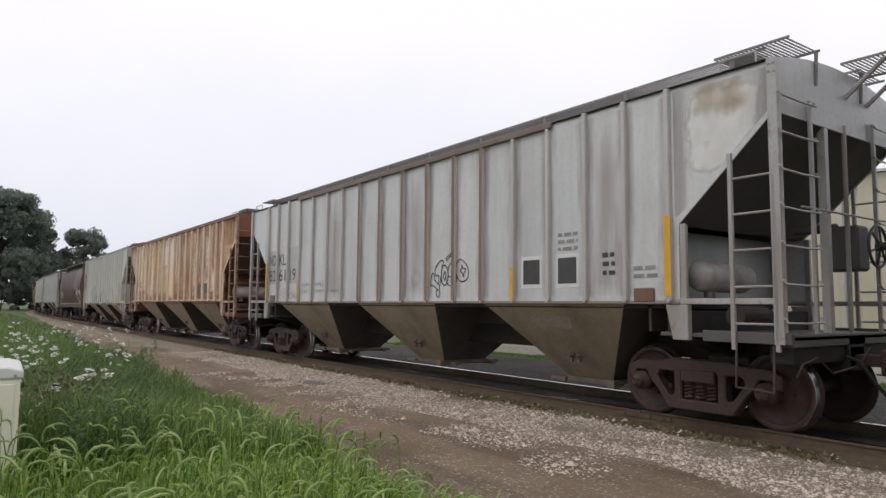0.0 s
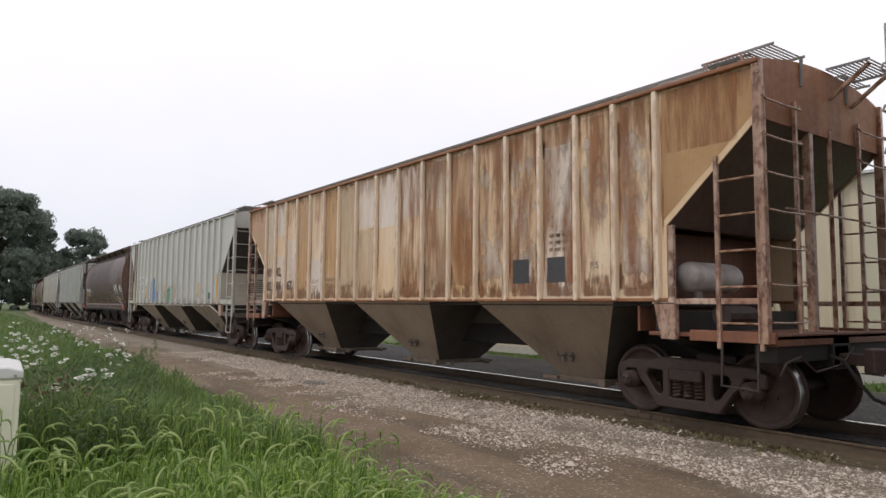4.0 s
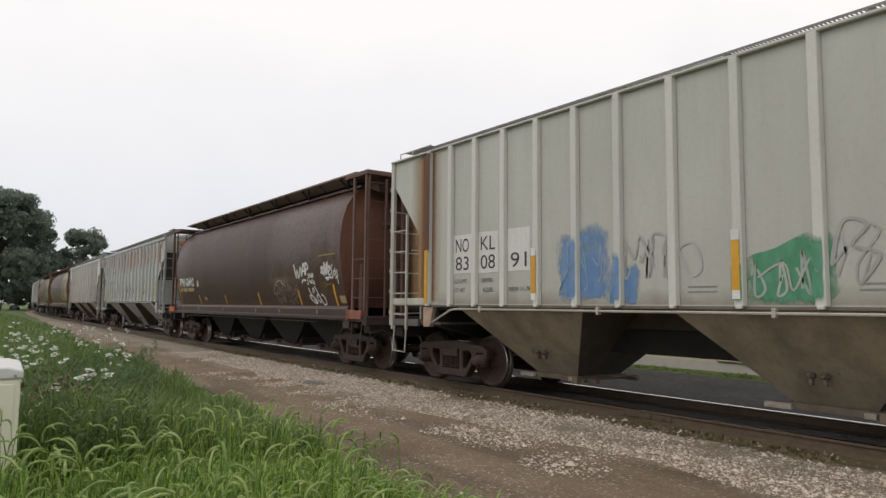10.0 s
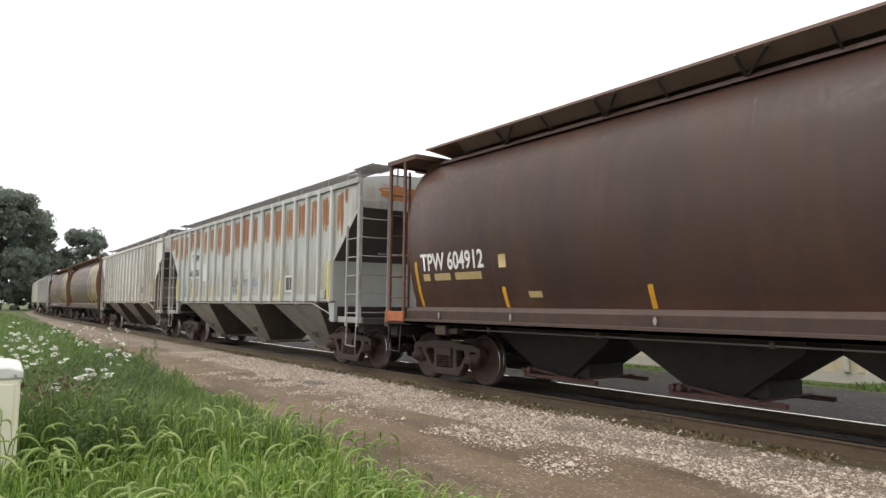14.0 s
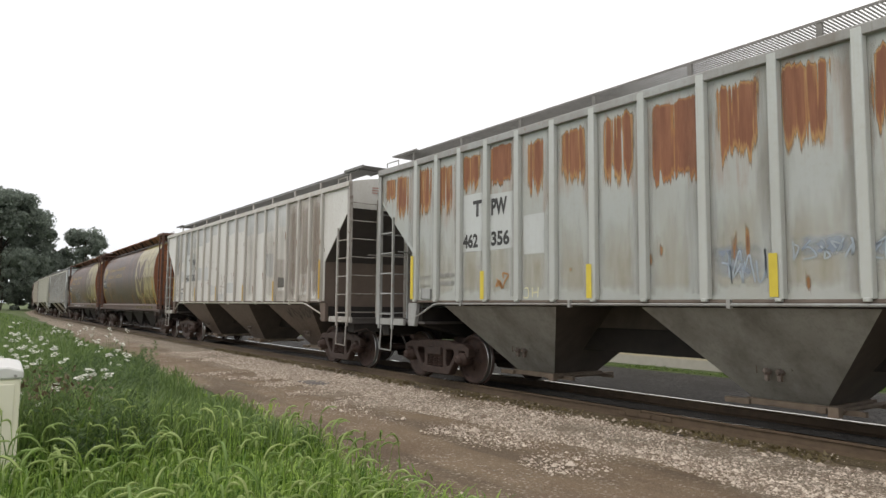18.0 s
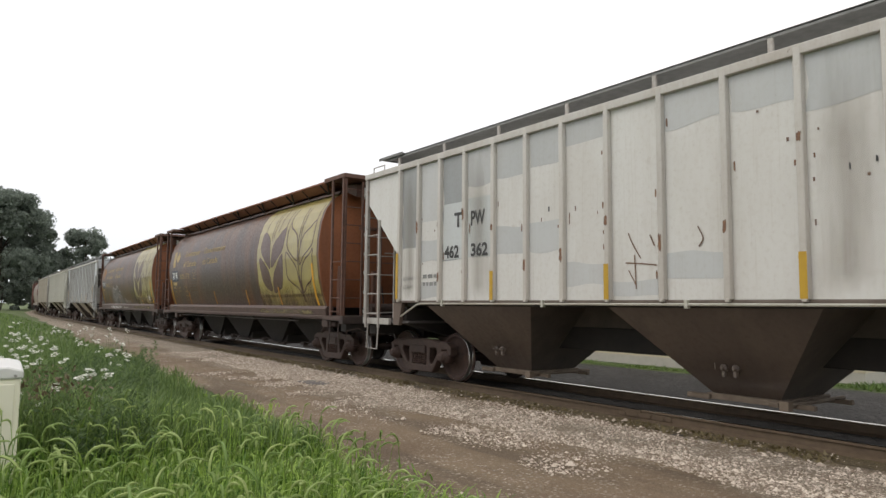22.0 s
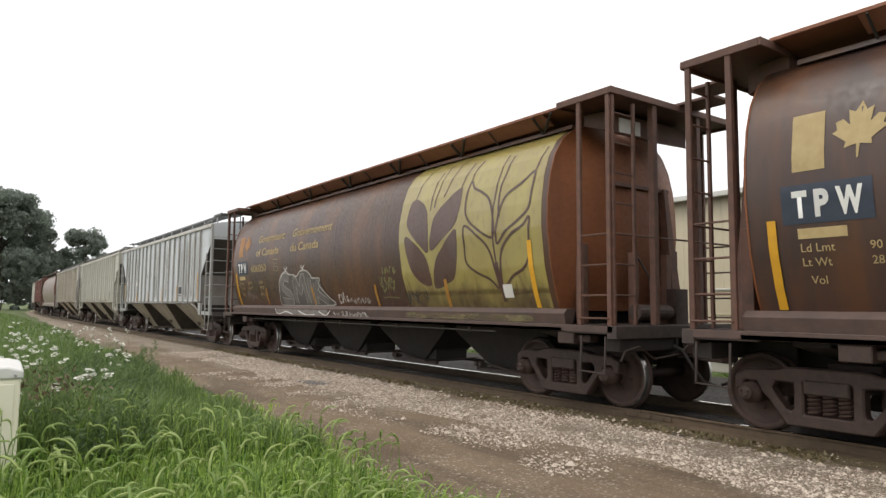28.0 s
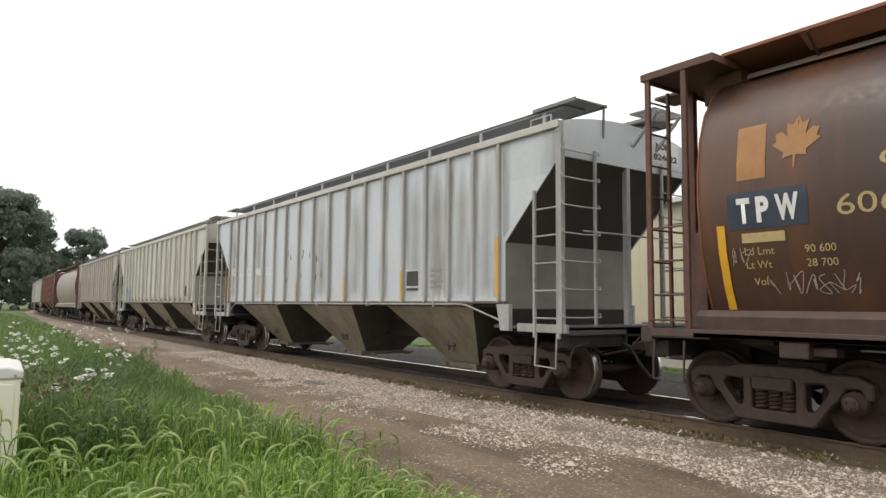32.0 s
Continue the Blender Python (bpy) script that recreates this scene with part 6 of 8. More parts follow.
MIST = plain("misty_grey_spray", (0.3, 0.3, 0.28), (0.4, 0.4, 0.37), 3, 0.6)
CHALK = plain("white_spray", (0.7, 0.7, 0.68), (0.5, 0.49, 0.47), 6, 0.6)
CHALK_SOFT = plain("soft_white_spray", (0.5, 0.48, 0.45), (0.34, 0.32, 0.29), 5, 0.6)
DIM_CHALK = plain("dim_chalk", (0.36, 0.31, 0.27), (0.26, 0.22, 0.19), 9, 0.6)
FAINT = plain("faint_spray", (0.3, 0.27, 0.24), (0.24, 0.21, 0.18), 6, 0.6)
MOSS_SPRAY = plain("moss_spray", (0.27, 0.26, 0.1), (0.2, 0.19, 0.08), 6, 0.6)
PALE_SPRAY = plain("pale_yellow_spray", (0.66, 0.64, 0.4), (0.55, 0.53, 0.36), 6, 0.6)
SILVER_WORN = decal("silver_worn", (0.22, 0.2, 0.185), (0.14, 0.125, 0.115), 0.05, 0.1, 0.1, 0.5, (4, 4, 6), (0.3, 0.7), 25, 0.85)
RED_SILL = plain("red_sill", (0.26, 0.085, 0.05), (0.17, 0.06, 0.04), 6, 0.6)
ORANGE_SILL = plain("orange_sill", (0.42, 0.13, 0.05), (0.28, 0.09, 0.04), 6, 0.6)
SAGE = plain("sage_spray", (0.3, 0.36, 0.3), (0.38, 0.42, 0.36), 6, 0.6)
SKY_SPRAY = plain("sky_spray", (0.3, 0.38, 0.5), (0.22, 0.32, 0.5), 6, 0.6)
PALE = paint("pale_repaint", (0.68, 0.675, 0.65), (0.62, 0.6, 0.56), (0.42, 0.37, 0.31), 0.4, seed=151)
GREYP = paint("grey_repaint", (0.46, 0.475, 0.475), (0.5, 0.51, 0.51), (0.38, 0.36, 0.33), 0.3, seed=152)
SLATEP = paint("slate_repaint", (0.3, 0.32, 0.325), (0.34, 0.355, 0.355), (0.25, 0.24, 0.22), 0.4, seed=157)
DULLP = paint("dull_repaint", (0.37, 0.38, 0.385), (0.41, 0.42, 0.42), (0.3, 0.29, 0.27), 0.4, seed=159)
COOLP = paint("cool_repaint", (0.53, 0.56, 0.56), (0.5, 0.53, 0.53), (0.42, 0.42, 0.4), 0.3, seed=158)
BEIGEP = paint("beige_repaint", (0.37, 0.34, 0.305), (0.42, 0.39, 0.355), (0.28, 0.235, 0.19), 0.5, seed=155)
ORANGEP = paint("orange_stained", (0.44, 0.26, 0.1), (0.4, 0.2, 0.065), (0.28, 0.115, 0.04), 0.7, seed=156)
PINKP = paint("pink_repaint", (0.78, 0.69, 0.61), (0.73, 0.62, 0.52), (0.58, 0.42, 0.28), 0.5, seed=153)
STAIN = paint("brown_stain", (0.13, 0.065, 0.035), (0.2, 0.11, 0.06), (0.09, 0.05, 0.03), 0.6, seed=154)


def wheat_material():
    """Weathered yellow, browner where the paint has worn through."""
    n = Nodes("wheat_yellow", 0.4)
    n.b.inputs["Coat Weight"].default_value, n.b.inputs["Coat Roughness"].default_value = 0.6, 0.32
    c = n.mix(n.step(n.noise(0.9, detail=4), 0.35, 0.68), (0.33, 0.275, 0.075), (0.265, 0.21, 0.064))
    c = n.mix(n.step(n.noise(1, n.scaled((4, 4, 0.35)), 5, 2), 0.45, 0.74, 0, 0.6), c, (0.23, 0.175, 0.065))
    c = n.mix(n.step(n.noise(1, n.scaled((1.2, 1, 1.2)), 4, 6), 0.52, 0.7, 0, 0.5), c, (0.24, 0.205, 0.1))
    return n.done(n.mix(n.step(n.noise(9, n.scaled((1, 1, 0.5)), 5, 4), 0.55, 0.75, 0, 0.55), c, (0.15, 0.09, 0.05)))


WHEAT = wheat_material()
WHEAT_WORN = decal("worn_yellow", (0.2, 0.165, 0.075), (0.15, 0.115, 0.06), 0.06, 0.25, 0.2, 0.8, (2.2, 2.2, 8), (0.5, 1.2), 21, 0.7)
WEAR_FOOT = decal("worn_foot", (0.12, 0.075, 0.035), (0.17, 0.115, 0.05), 0.02, 0.01, 0.95, 0.5, (3, 3, 0.8), (0.2, 1.3), 39, 0.75)
WEAR = decal("worn_to_brown", (0.11, 0.062, 0.04), (0.16, 0.1, 0.05), 0.35, 0.05, 0.8, 0.8, (6, 6, 1.2), (0.4, 1.4), 23, 0.6)


def flat(z):
    return -SIDE


def round_side(z):
    return -tank_y(z)


def bay_face(z):
    return -0.54 - 1.02 * (z - 0.33) / 1.21


def on_rib(z):
    return -SIDE - 0.065


MARK_SHIFT = {car3.name: 0.25}  # its marks are laid out from a point behind the car's middle


def drape(name, bm, material, car, skin, lift, label=""):
    """Cuts a flat shape along the tank's facets and lays it onto the side."""
    if skin is round_side:
        for y, z in TANK[1:-1]:
            bmesh.ops.bisect_plane(bm, geom=bm.verts[:] + bm.edges[:] + bm.faces[:], plane_co=(0, 0, z), plane_no=(0, 0, 1))
    for v in bm.verts:
        v.co.x += MARK_SHIFT.get(car.name, 0.0)
        v.co.y = skin(v.co.z) - lift
    me = bpy.data.meshes.new(name)
    bm.to_mesh(me)
    bm.free()
    me.materials.append(None)
    if skin is round_side:
        me.polygons.foreach_set("use_smooth", [True] * len(me.polygons))
    return part(name, me, material, car, label)


def lay(name, pts, faces, material, car, skin, lift=0.005, label=""):
    """A thin coat of paint: points as (x, height) laid onto a side."""
    bm = bmesh.new()
    vs = [bm.verts.new((x, 0, z)) for x, z in pts]
    for f in faces:
        bm.faces.new([vs[k] for k in f])
    return drape(name, bm, material, car, skin, lift, label)


def patch(name, x0, x1, z0, z1, material, car, skin=flat, lift=0.005, wave=0.0, seed=0):
    """A painted field, with its edges a little uneven where wave is given."""
    if skin is flat and car.name in FEET:
        z0, z1 = max(z0, FEET[car.name] + 0.003), min(z1, EAVES[car.name] - 0.005)
    n, m = max(1, int((x1 - x0) / 0.12)) if wave else 1, max(1, int((z1 - z0) / 0.12))
    pts, fs = [], []
    for j in range(m + 1):
        for i in range(n + 1):
            x, z = x0 + (x1 - x0) * i / n, z0 + (z1 - z0) * j / m
            if wave and j in (0, m):
                z += wave * noise.noise((x * 1.7, seed, j * 3.0))
            if wave and i in (0, n):
                x += wave * noise.noise((z * 2.5, seed + 4, i * 3.0))
            pts.append((x, z))
    for j in range(m):
        for i in range(n):
            a = j * (n + 1) + i
            fs.append((a, a + 1, a + n + 2, a + n + 1))
    return lay(name, pts, fs, material, car, skin, lift)


def stripe(car, x, z0, z1, skin=flat, w=0.11, material=None, ends=False, lift=0.006):
    ob = patch("reflector_stripe", x - w / 2, x + w / 2, z0, z1, material or M["yellow"], car, skin, lift)
    if ends:
        for a, b in ((z1, z1 + 0.12), (z0 - 0.1, z0)):
            patch("reflector_stripe", x - w / 2, x + w / 2, a, b, M["white_mark"], car, skin, lift)
    return ob


def curve_points(pts, closed=False, n=6):
    """A smooth line through the points."""
    out, k = [], len(pts)
    for i in range(k if closed else k - 1):
        p = [pts[(i + d) % k] if closed else pts[min(max(i + d, 0), k - 1)] for d in (-1, 0, 1, 2)]
        for j in range(n):
            t = j / n
            out.append(tuple(0.5 * (2 * b + (c - a) * t + (2 * a - 5 * b + 4 * c - d) * t * t + (3 * b - a - 3 * c + d) * t ** 3) for a, b, c, d in zip(*p)))
    if not closed:
        out.append(pts[-1])
    return out


LAYER = itertools.count()


def stroke(name, pts, w, material, car, skin, closed=False, lift=0.008, smooth=True):
    """A brushed or sprayed line of even width; each later coat lies a hair above the one before."""
    lift += 0.0004 * (next(LAYER) % 9)
    line = curve_points(pts, closed) if smooth else list(pts)
    k = len(line)
    vs, fs = [], []
    for i, (x, z) in enumerate(line):
        a = line[(i - 1) % k] if closed or i else line[0]
        b = line[(i + 1) % k] if closed or i < k - 1 else line[-1]
        dx, dz = b[0] - a[0], b[1] - a[1]
        d = math.hypot(dx, dz) or 1
        vs += [(x - dz / d * w / 2, z + dx / d * w / 2), (x + dz / d * w / 2, z - dx / d * w / 2)]
    for i in range(k if closed else k - 1):
        j = (i + 1) % k
        fs.append((2 * i, 2 * i + 1, 2 * j + 1, 2 * j))
    return lay(name, vs, fs, material, car, skin, lift)


def leaf(name, pts, material, car, skin, lift=0.008):
    """A filled shape inside a smooth closed line."""
    line = curve_points(pts, True, 6)
    bm = bmesh.new()
    f = bm.faces.new([bm.verts.new((x, 0, z)) for x, z in line])
    bmesh.ops.triangulate(bm, faces=[f])
    return drape(name, bm, material, car, skin, lift)


def words(text, x, z, size, material, car, skin=flat, lift=0.009, slant=0.0, bold=0.0, width=None, name="lettering"):
    """Lettering in the built-in font with its foot at height z, cap height about size."""
    cu = bpy.data.curves.new("lettering", "FONT")
    cu.body, cu.size, cu.shear, cu.offset = text, size * 1.38, slant, bold
    cu.resolution_u = 3
    ob = bpy.data.objects.new("lettering", cu)
    me = bpy.data.meshes.new_from_object(ob)
    bpy.data.objects.remove(ob)
    xs = [v.co.x for v in me.vertices]
    k = width / (max(xs) - min(xs)) if width else 1.0
    bm = bmesh.new()
    bm.from_mesh(me)
    for v in bm.verts:
        v.co = (x + (v.co.x - min(xs)) * k, 0, z + v.co.y)
    return drape(name, bm, material, car, skin, lift)


def bars(car, x, z, w, h, n, material, skin=flat, seed=0):
    """Lines of small print too faint to read."""
    rng = random.Random(seed)
    for k in range(n):
        zz = z - k * h * 2.1
        xx = x
        while xx < x + w:
            q = rng.uniform(0.06, 0.2)
            patch("print_bar", xx, min(xx + q, x + w), zz, zz + h, material, car, skin, 0.008)
            xx += q + 0.04


def scribble(car, x0, x1, z0, z1, w, material, skin, seed, loops=7, name="spray_tag"):
    """A run of small looping spray-can signs."""
    rng = random.Random(seed)
    step = (x1 - x0) / loops
    for k in range(loops):
        x, h = x0 + step * k, z1 - z0
        pts = [(x + step * rng.uniform(-0.1, 1.0), z0 + h * v) for v in rng.sample((0.0, 0.15, 0.35, 0.5, 0.65, 0.85, 1.0), 5)]
        stroke(name, pts, w, material, car, skin)


def side_rod(car, z, material):
    """A bright brake rod slung under the side sill, dropping to the bolster at both ends, with its hangers."""
    def b(bm):
        tube(bm, [(-6.75, -1.56, z - 0.27), (-6.05, -1.62, z - 0.02), (-5.9, -1.625, z), (5.75, -1.625, z), (5.9, -1.62, z - 0.02), (6.75, -1.56, z - 0.27)], 0.018, 6)
    rod = part("brake_rod", shape("side_rod_%d" % (z * 1000), b), material, car, "pale grey brake rod")
    for x in (-5.2, -2.6, -0.1, 2.4, 4.9):
        part("rod_hanger", shape("rod_hanger", lambda bm: box(bm, -0.025, 0.025, -1.65, -1.58, -0.05, 0.06), 0.006), material, rod, at=pose(x, 0, z))


OCHRE_INK = plain("red_ink", (0.5, 0.28, 0.24), (0.45, 0.3, 0.27), 9, 0.6)
K, WH = M["black_mark"], M["white_mark"]

# dirty grey car
for x, a in (("NO", "82"), -6.62), (("KL", "61"), -5.93), (("", "19"), -5.18):
    if x[0]:
        words(x[0], a, 2.53, 0.33, K, car0, width=0.44)
    words(x[1], a, 2.10, 0.33, K, car0, width=0.36 if x[1] == "19" else 0.44)
patch("paint_patch", -6.66, -6.1, 2.02, 2.96, DULLP, car0, wave=0.012)
patch("paint_patch", -5.26, -4.66, 2.02, 3.0, DULLP, car0, wave=0.012, seed=2)
words("LD LMT", -4.4, 1.93, 0.085, M["grey_mark"], car0)
words("LT WT", -4.4, 1.76, 0.085, M["grey_mark"], car0)
words("202900", -3.6, 1.93, 0.085, M["grey_mark"], car0)
words("60100", -3.55, 1.76, 0.085, M["grey_mark"], car0)
words("NEW 5-79", -2.75, 1.76, 0.085, M["grey_mark"], car0)
for x, z in ((6.72, 2.62), (-6.72, 2.62)):
    stripe(car0, x, 1.6, z, on_rib, 0.10)
for x in (3.78, -4.57):
    stripe(car0, x, 1.56, 2.08, on_rib, 0.075)
for x in (4.0, 4.76):
    patch("stencil_frame", x - 0.05, x + 0.42, 1.74, 2.24, WH, car0)
    patch("stencil_box", x, x + 0.37, 1.8, 2.18, K, car0, lift=0.009)
bars(car0, 4.76, 2.5, 0.4, 0.05, 3, M["grey_mark"], seed=3)
bars(car0, 5.62, 2.15, 0.22, 0.06, 3, K, seed=4)
bars(car0, 6.15, 1.95, 0.38, 0.05, 2, M["grey_mark"], seed=5)
part("route_board", shape("route_board", lambda bm: box(bm, -0.16, 0.16, -0.03, 0, -0.09, 0.09), 0.01), STAIN, car0, at=pose(6.32, -1.58, 1.62))
part("route_board", shape("route_board", lambda bm: None), STAIN, car0, at=pose(-6.35, -1.58, 1.62))
lay("paint_smear", [(6.9, 3.2), (7.3, 3.02), (8.03, 3.68), (8.03, 4.2), (6.9, 4.2)], [(0, 1, 2, 3, 4)], SMEAR, car0, flat)
lay("rust_smear", [(6.9, 3.5), (8.03, 3.7), (8.03, 4.24), (6.9, 4.24)], [(0, 1, 2, 3)], TAN_SMEAR, car0, flat, 0.0055)
ROSE = plain("faded_rose_spray", (0.4, 0.27, 0.245), (0.47, 0.37, 0.34), 7, 0.65)
for pts in ([(-5.88, 1.6), (-5.75, 1.78), (-5.6, 1.9), (-5.52, 1.82), (-5.62, 1.68), (-5.5, 1.64)], [(-5.44, 1.76), (-5.42, 1.63), (-5.3, 1.65), (-5.27, 1.77), (-5.24, 1.62)],
            [(-5.02, 1.76), (-5.14, 1.74), (-5.16, 1.65), (-5.04, 1.62)], [(-4.96, 1.84), (-4.97, 1.62), (-4.9, 1.72), (-4.83, 1.7), (-4.82, 1.61)]):
    stroke("spray_tag", pts, 0.022, ROSE, car0, flat)
RIB_STAIN = decal("brown_rib_stain", (0.27, 0.165, 0.12), (0.2, 0.12, 0.09), 0.02, 0.01, 0.01, 0.5, (5, 5, 0.5), (0.1, 0.9), 51, 0.85)
for x in RIB_X:
    if -1.5 < x < 3.1:
        patch("rib_stain", x - 0.042, x + 0.042, 1.5, 4.22, RIB_STAIN, car0, lambda z: -SIDE - 0.062, 0.003)
for mt, pts, loop in (
    (K, [(1.44, 1.81), (1.44, 1.93), (1.47, 2.03), (1.52, 2.06), (1.56, 2.01), (1.54, 1.96), (1.62, 1.9), (1.68, 1.85), (1.69, 1.92), (1.69, 2.02), (1.61, 2.01), (1.57, 2.09), (1.59, 2.16), (1.65, 2.23), (1.75, 2.29), (1.82, 2.29), (1.84, 2.25), (1.79, 2.19), (1.8, 2.16)], 0),
    (K, [(1.8, 2.16), (1.78, 2.04), (1.75, 1.92), (1.72, 1.8), (1.71, 1.74)], 0),
    (K, [(1.44, 1.83), (1.49, 1.84), (1.58, 1.8), (1.67, 1.75), (1.62, 1.73), (1.62, 1.67), (1.66, 1.62), (1.72, 1.63), (1.73, 1.68), (1.71, 1.75)], 0),
    (K, [(1.83, 2.19), (1.9, 2.2), (1.96, 2.13), (1.99, 2.04), (1.97, 1.93), (1.93, 1.85), (1.86, 1.84), (1.8, 1.89), (1.78, 2.0), (1.79, 2.11)], 1),
    (K, [(1.89, 2.09), (1.92, 2.02), (1.89, 1.92), (1.85, 2.0)], 1),
    (K, [(1.92, 2.3), (1.93, 2.34), (2.01, 2.38), (2.11, 2.44), (2.17, 2.42), (2.18, 2.37), (2.14, 2.36), (2.09, 2.38), (2.01, 2.33), (1.95, 2.29)], 1),
    (K, [(1.98, 2.09), (2.02, 2.19), (2.09, 2.24), (2.17, 2.26), (2.22, 2.23), (2.23, 2.17), (2.19, 2.13), (2.14, 2.13), (2.09, 2.08), (2.17, 2.08), (2.23, 2.03), (2.25, 1.95), (2.21, 1.86), (2.14, 1.82), (2.05, 1.82), (1.97, 1.86), (1.96, 1.92), (2.01, 1.99), (2.09, 1.96), (2.12, 1.91), (2.06, 1.92)], 0),
    (K, [(2.23, 2.21), (2.3, 2.27), (2.38, 2.28), (2.47, 2.23), (2.55, 2.16), (2.59, 2.05), (2.56, 1.95), (2.49, 1.9), (2.4, 1.89), (2.3, 1.93), (2.25, 2.0)], 0),
    (K, [(2.4, 2.18), (2.44, 2.12), (2.51, 2.11), (2.46, 2.04), (2.44, 1.97), (2.41, 2.04), (2.35, 2.08), (2.4, 2.12)], 1),
    (M["grey_mark"], [(0.77, 2.05), (0.81, 1.89), (0.88, 1.84), (0.98, 1.89)], 0),
    (M["grey_mark"], [(0.9, 2.11), (1.0, 2.12), (1.07, 2.03), (1.05, 1.94)], 0),
):
    stroke("spray_tag", pts, 0.02, mt, car0, flat, bool(loop), 0.075 if max(p[0] for p in pts) > 9 else 0.008)
patch("hopper_patch", 3.75, 5.0, 1.1, 1.36, BAY_SMEAR, car0, bay_face, 0.006, 0.04, 3)

# rusty tan car
INK_FADED = plain("faded_ink", (0.2, 0.12, 0.065), (0.28, 0.18, 0.1), 9, 0.6)
RUSTY_INK = plain("brown_black_ink", (0.075, 0.045, 0.035), (0.13, 0.075, 0.055), 9, 0.6)
for t, x in (("NO", -6.64), ("KL", -5.93)):
    words(t, x, 2.24, 0.235, RUSTY_INK, car1, width=0.35, bold=0.016)
for t, x in (("82", -6.64), ("86", -5.93), ("67", -5.2)):
    words(t, x, 1.86, 0.235, RUSTY_INK, car1, width=0.35, bold=0.016)
for a, b, z0, z1, mt, sd in ((-6.66, -6.1, 2.9, 4.2, PINKP, 1), (-5.96, -5.38, 3.35, 4.2, PINKP, 2), (-4.5, -3.85, 2.85, 4.2, PINKP, 3), (-5.25, -4.65, 1.95, 3.2, PINKP, 5), (-1.25, -0.52, 3.15, 4.2, PINKP, 4),
                            (-0.36, 0.36, 3.1, 4.2, PINKP, 7), (0.53, 1.25, 3.2, 4.2, PINKP, 9), (1.4, 2.1, 3.3, 4.2, PINKP, 11), (-3.7, -3.05, 1.6, 2.6, PINKP, 13), (4.65, 5.25, 1.6, 3.9, PINKP, 15), (2.3, 2.9, 3.0, 4.2, PINKP, 16), (-6.6, -6.1, 1.55, 2.7, PINKP, 17), (-5.9, -5.4, 1.55, 2.75, PINKP, 18)):
    patch("paint_patch", a, b, z0, z1, mt, car1, lift=0.003, wave=0.05, seed=sd)
for x in (3.94, 4.72):
    patch("stencil_frame", x - 0.05, x + 0.42, 1.75, 2.26, PINKP, car1)
    patch("stencil_box", x, x + 0.37, 1.82, 2.2, K, car1, lift=0.009)
words("LD LMT", -3.62, 2.0, 0.085, INK_FADED, car1)
words("LT WT", -3.62, 1.84, 0.085, INK_FADED, car1)
bars(car1, -2.85, 2.03, 0.5, 0.07, 2, INK_FADED, seed=6)
words("NEW 1-80", -2.05, 1.85, 0.085, INK_FADED, car1)
bars(car1, 4.76, 2.5, 0.36, 0.05, 3, INK_FADED, seed=7)
words("P.S", 5.58, 2.0, 0.1, K, car1)

for k, (a, b) in enumerate(zip(RIB_X, RIB_X[1:])):
    patch("rust_run", a + 0.04, b - 0.04, 3.95 - 0.22 * (k * 5 % 3), 4.24, EAVE_RUST, car1, lift=0.007)
    patch("rust_wash", a + 0.05, b - 0.05, 1.49, 4.22, WASH, car1, lift=0.0055)
    patch("foot_rust", a + 0.05, b - 0.05, 1.59, 2.05 + 0.12 * (k * 3 % 4), FOOT_RUST, car1, lift=0.0065)
for x, z in ((-3.1, 2.5), (-3.85, 2.35), (-4.6, 2.4), (1.3, 2.3)):
    patch("rust_spot", x - 0.06, x + 0.05, z, z + 0.22, STAIN, car1, lift=0.006, wave=0.03, seed=x)
for x in RIB_X:
    for d in (-0.11, 0.05):
        patch("rust_specks", x + d, x + d + 0.06, 1.55, 4.2, SPECKS, car1, lift=0.0075)
    patch("rust_specks", x - 0.05, x + 0.05, 1.5, 4.2, RIB_SPECKS, car1, lambda z: -SIDE - 0.062, 0.003)
for s in (-1, 1):
    lay("rust_field", [(s * 8.05, 3.69), (s * 6.8, 2.56), (s * 6.8, 4.24), (s * 8.05, 4.24)], [(0, 1, 2, 3)], ORANGEP, car1, flat, 0.004)
    patch("rust_run", min(s * 6.85, s * 8.05), max(s * 6.85, s * 8.05), 3.7, 4.24, EAVE_RUST, car1, lift=0.006)

# pale sage car
for t, b, x in (("NO", "83", -5.98), ("KL", "08", -5.27), ("", "91", -4.5)):
    patch("paint_patch", x - 0.03, x + 0.50, 2.03, 2.72, PALE, car2, wave=0.02, seed=x)
    if t:
        words(t, x + 0.04, 2.41, 0.25, K, car2, width=0.38)
    words(b, x + 0.04, 2.09, 0.25, K, car2, width=0.38)
words("LD LMT", -5.96, 1.86, 0.075, K, car2)
words("LT WT", -5.96, 1.7, 0.075, K, car2)
words("200700", -5.22, 1.86, 0.075, K, car2)
words("62300", -5.16, 1.7, 0.075, K, car2)
words("NEW 11-79", -4.5, 1.7, 0.075, K, car2)
for x in (-3.86, -0.52, 1.26, 4.5):
    stripe(car2, x, 1.66, 2.24, lambda z: -SIDE - 0.075, 0.1, ends=True)
stripe(car2, 6.65, 1.5, 2.5, lambda z: -SIDE - 0.075, 0.12)
stripe(car2, -6.79, 1.5, 2.5, lambda z: -SIDE - 0.075, 0.11)
patch("rust_run", -7.5, -6.35, 1.5, 4.38, RUN_WIDE, car2, lift=0.004)
patch("rust_run", -6.845, -6.695, 2.45, 4.38, RUN_RIB, car2, lambda z: -SIDE - 0.072, 0.003)
patch("rust_run", -7.12, -6.56, 1.5, 4.38, RUN_CORE, car2, lift=0.007)
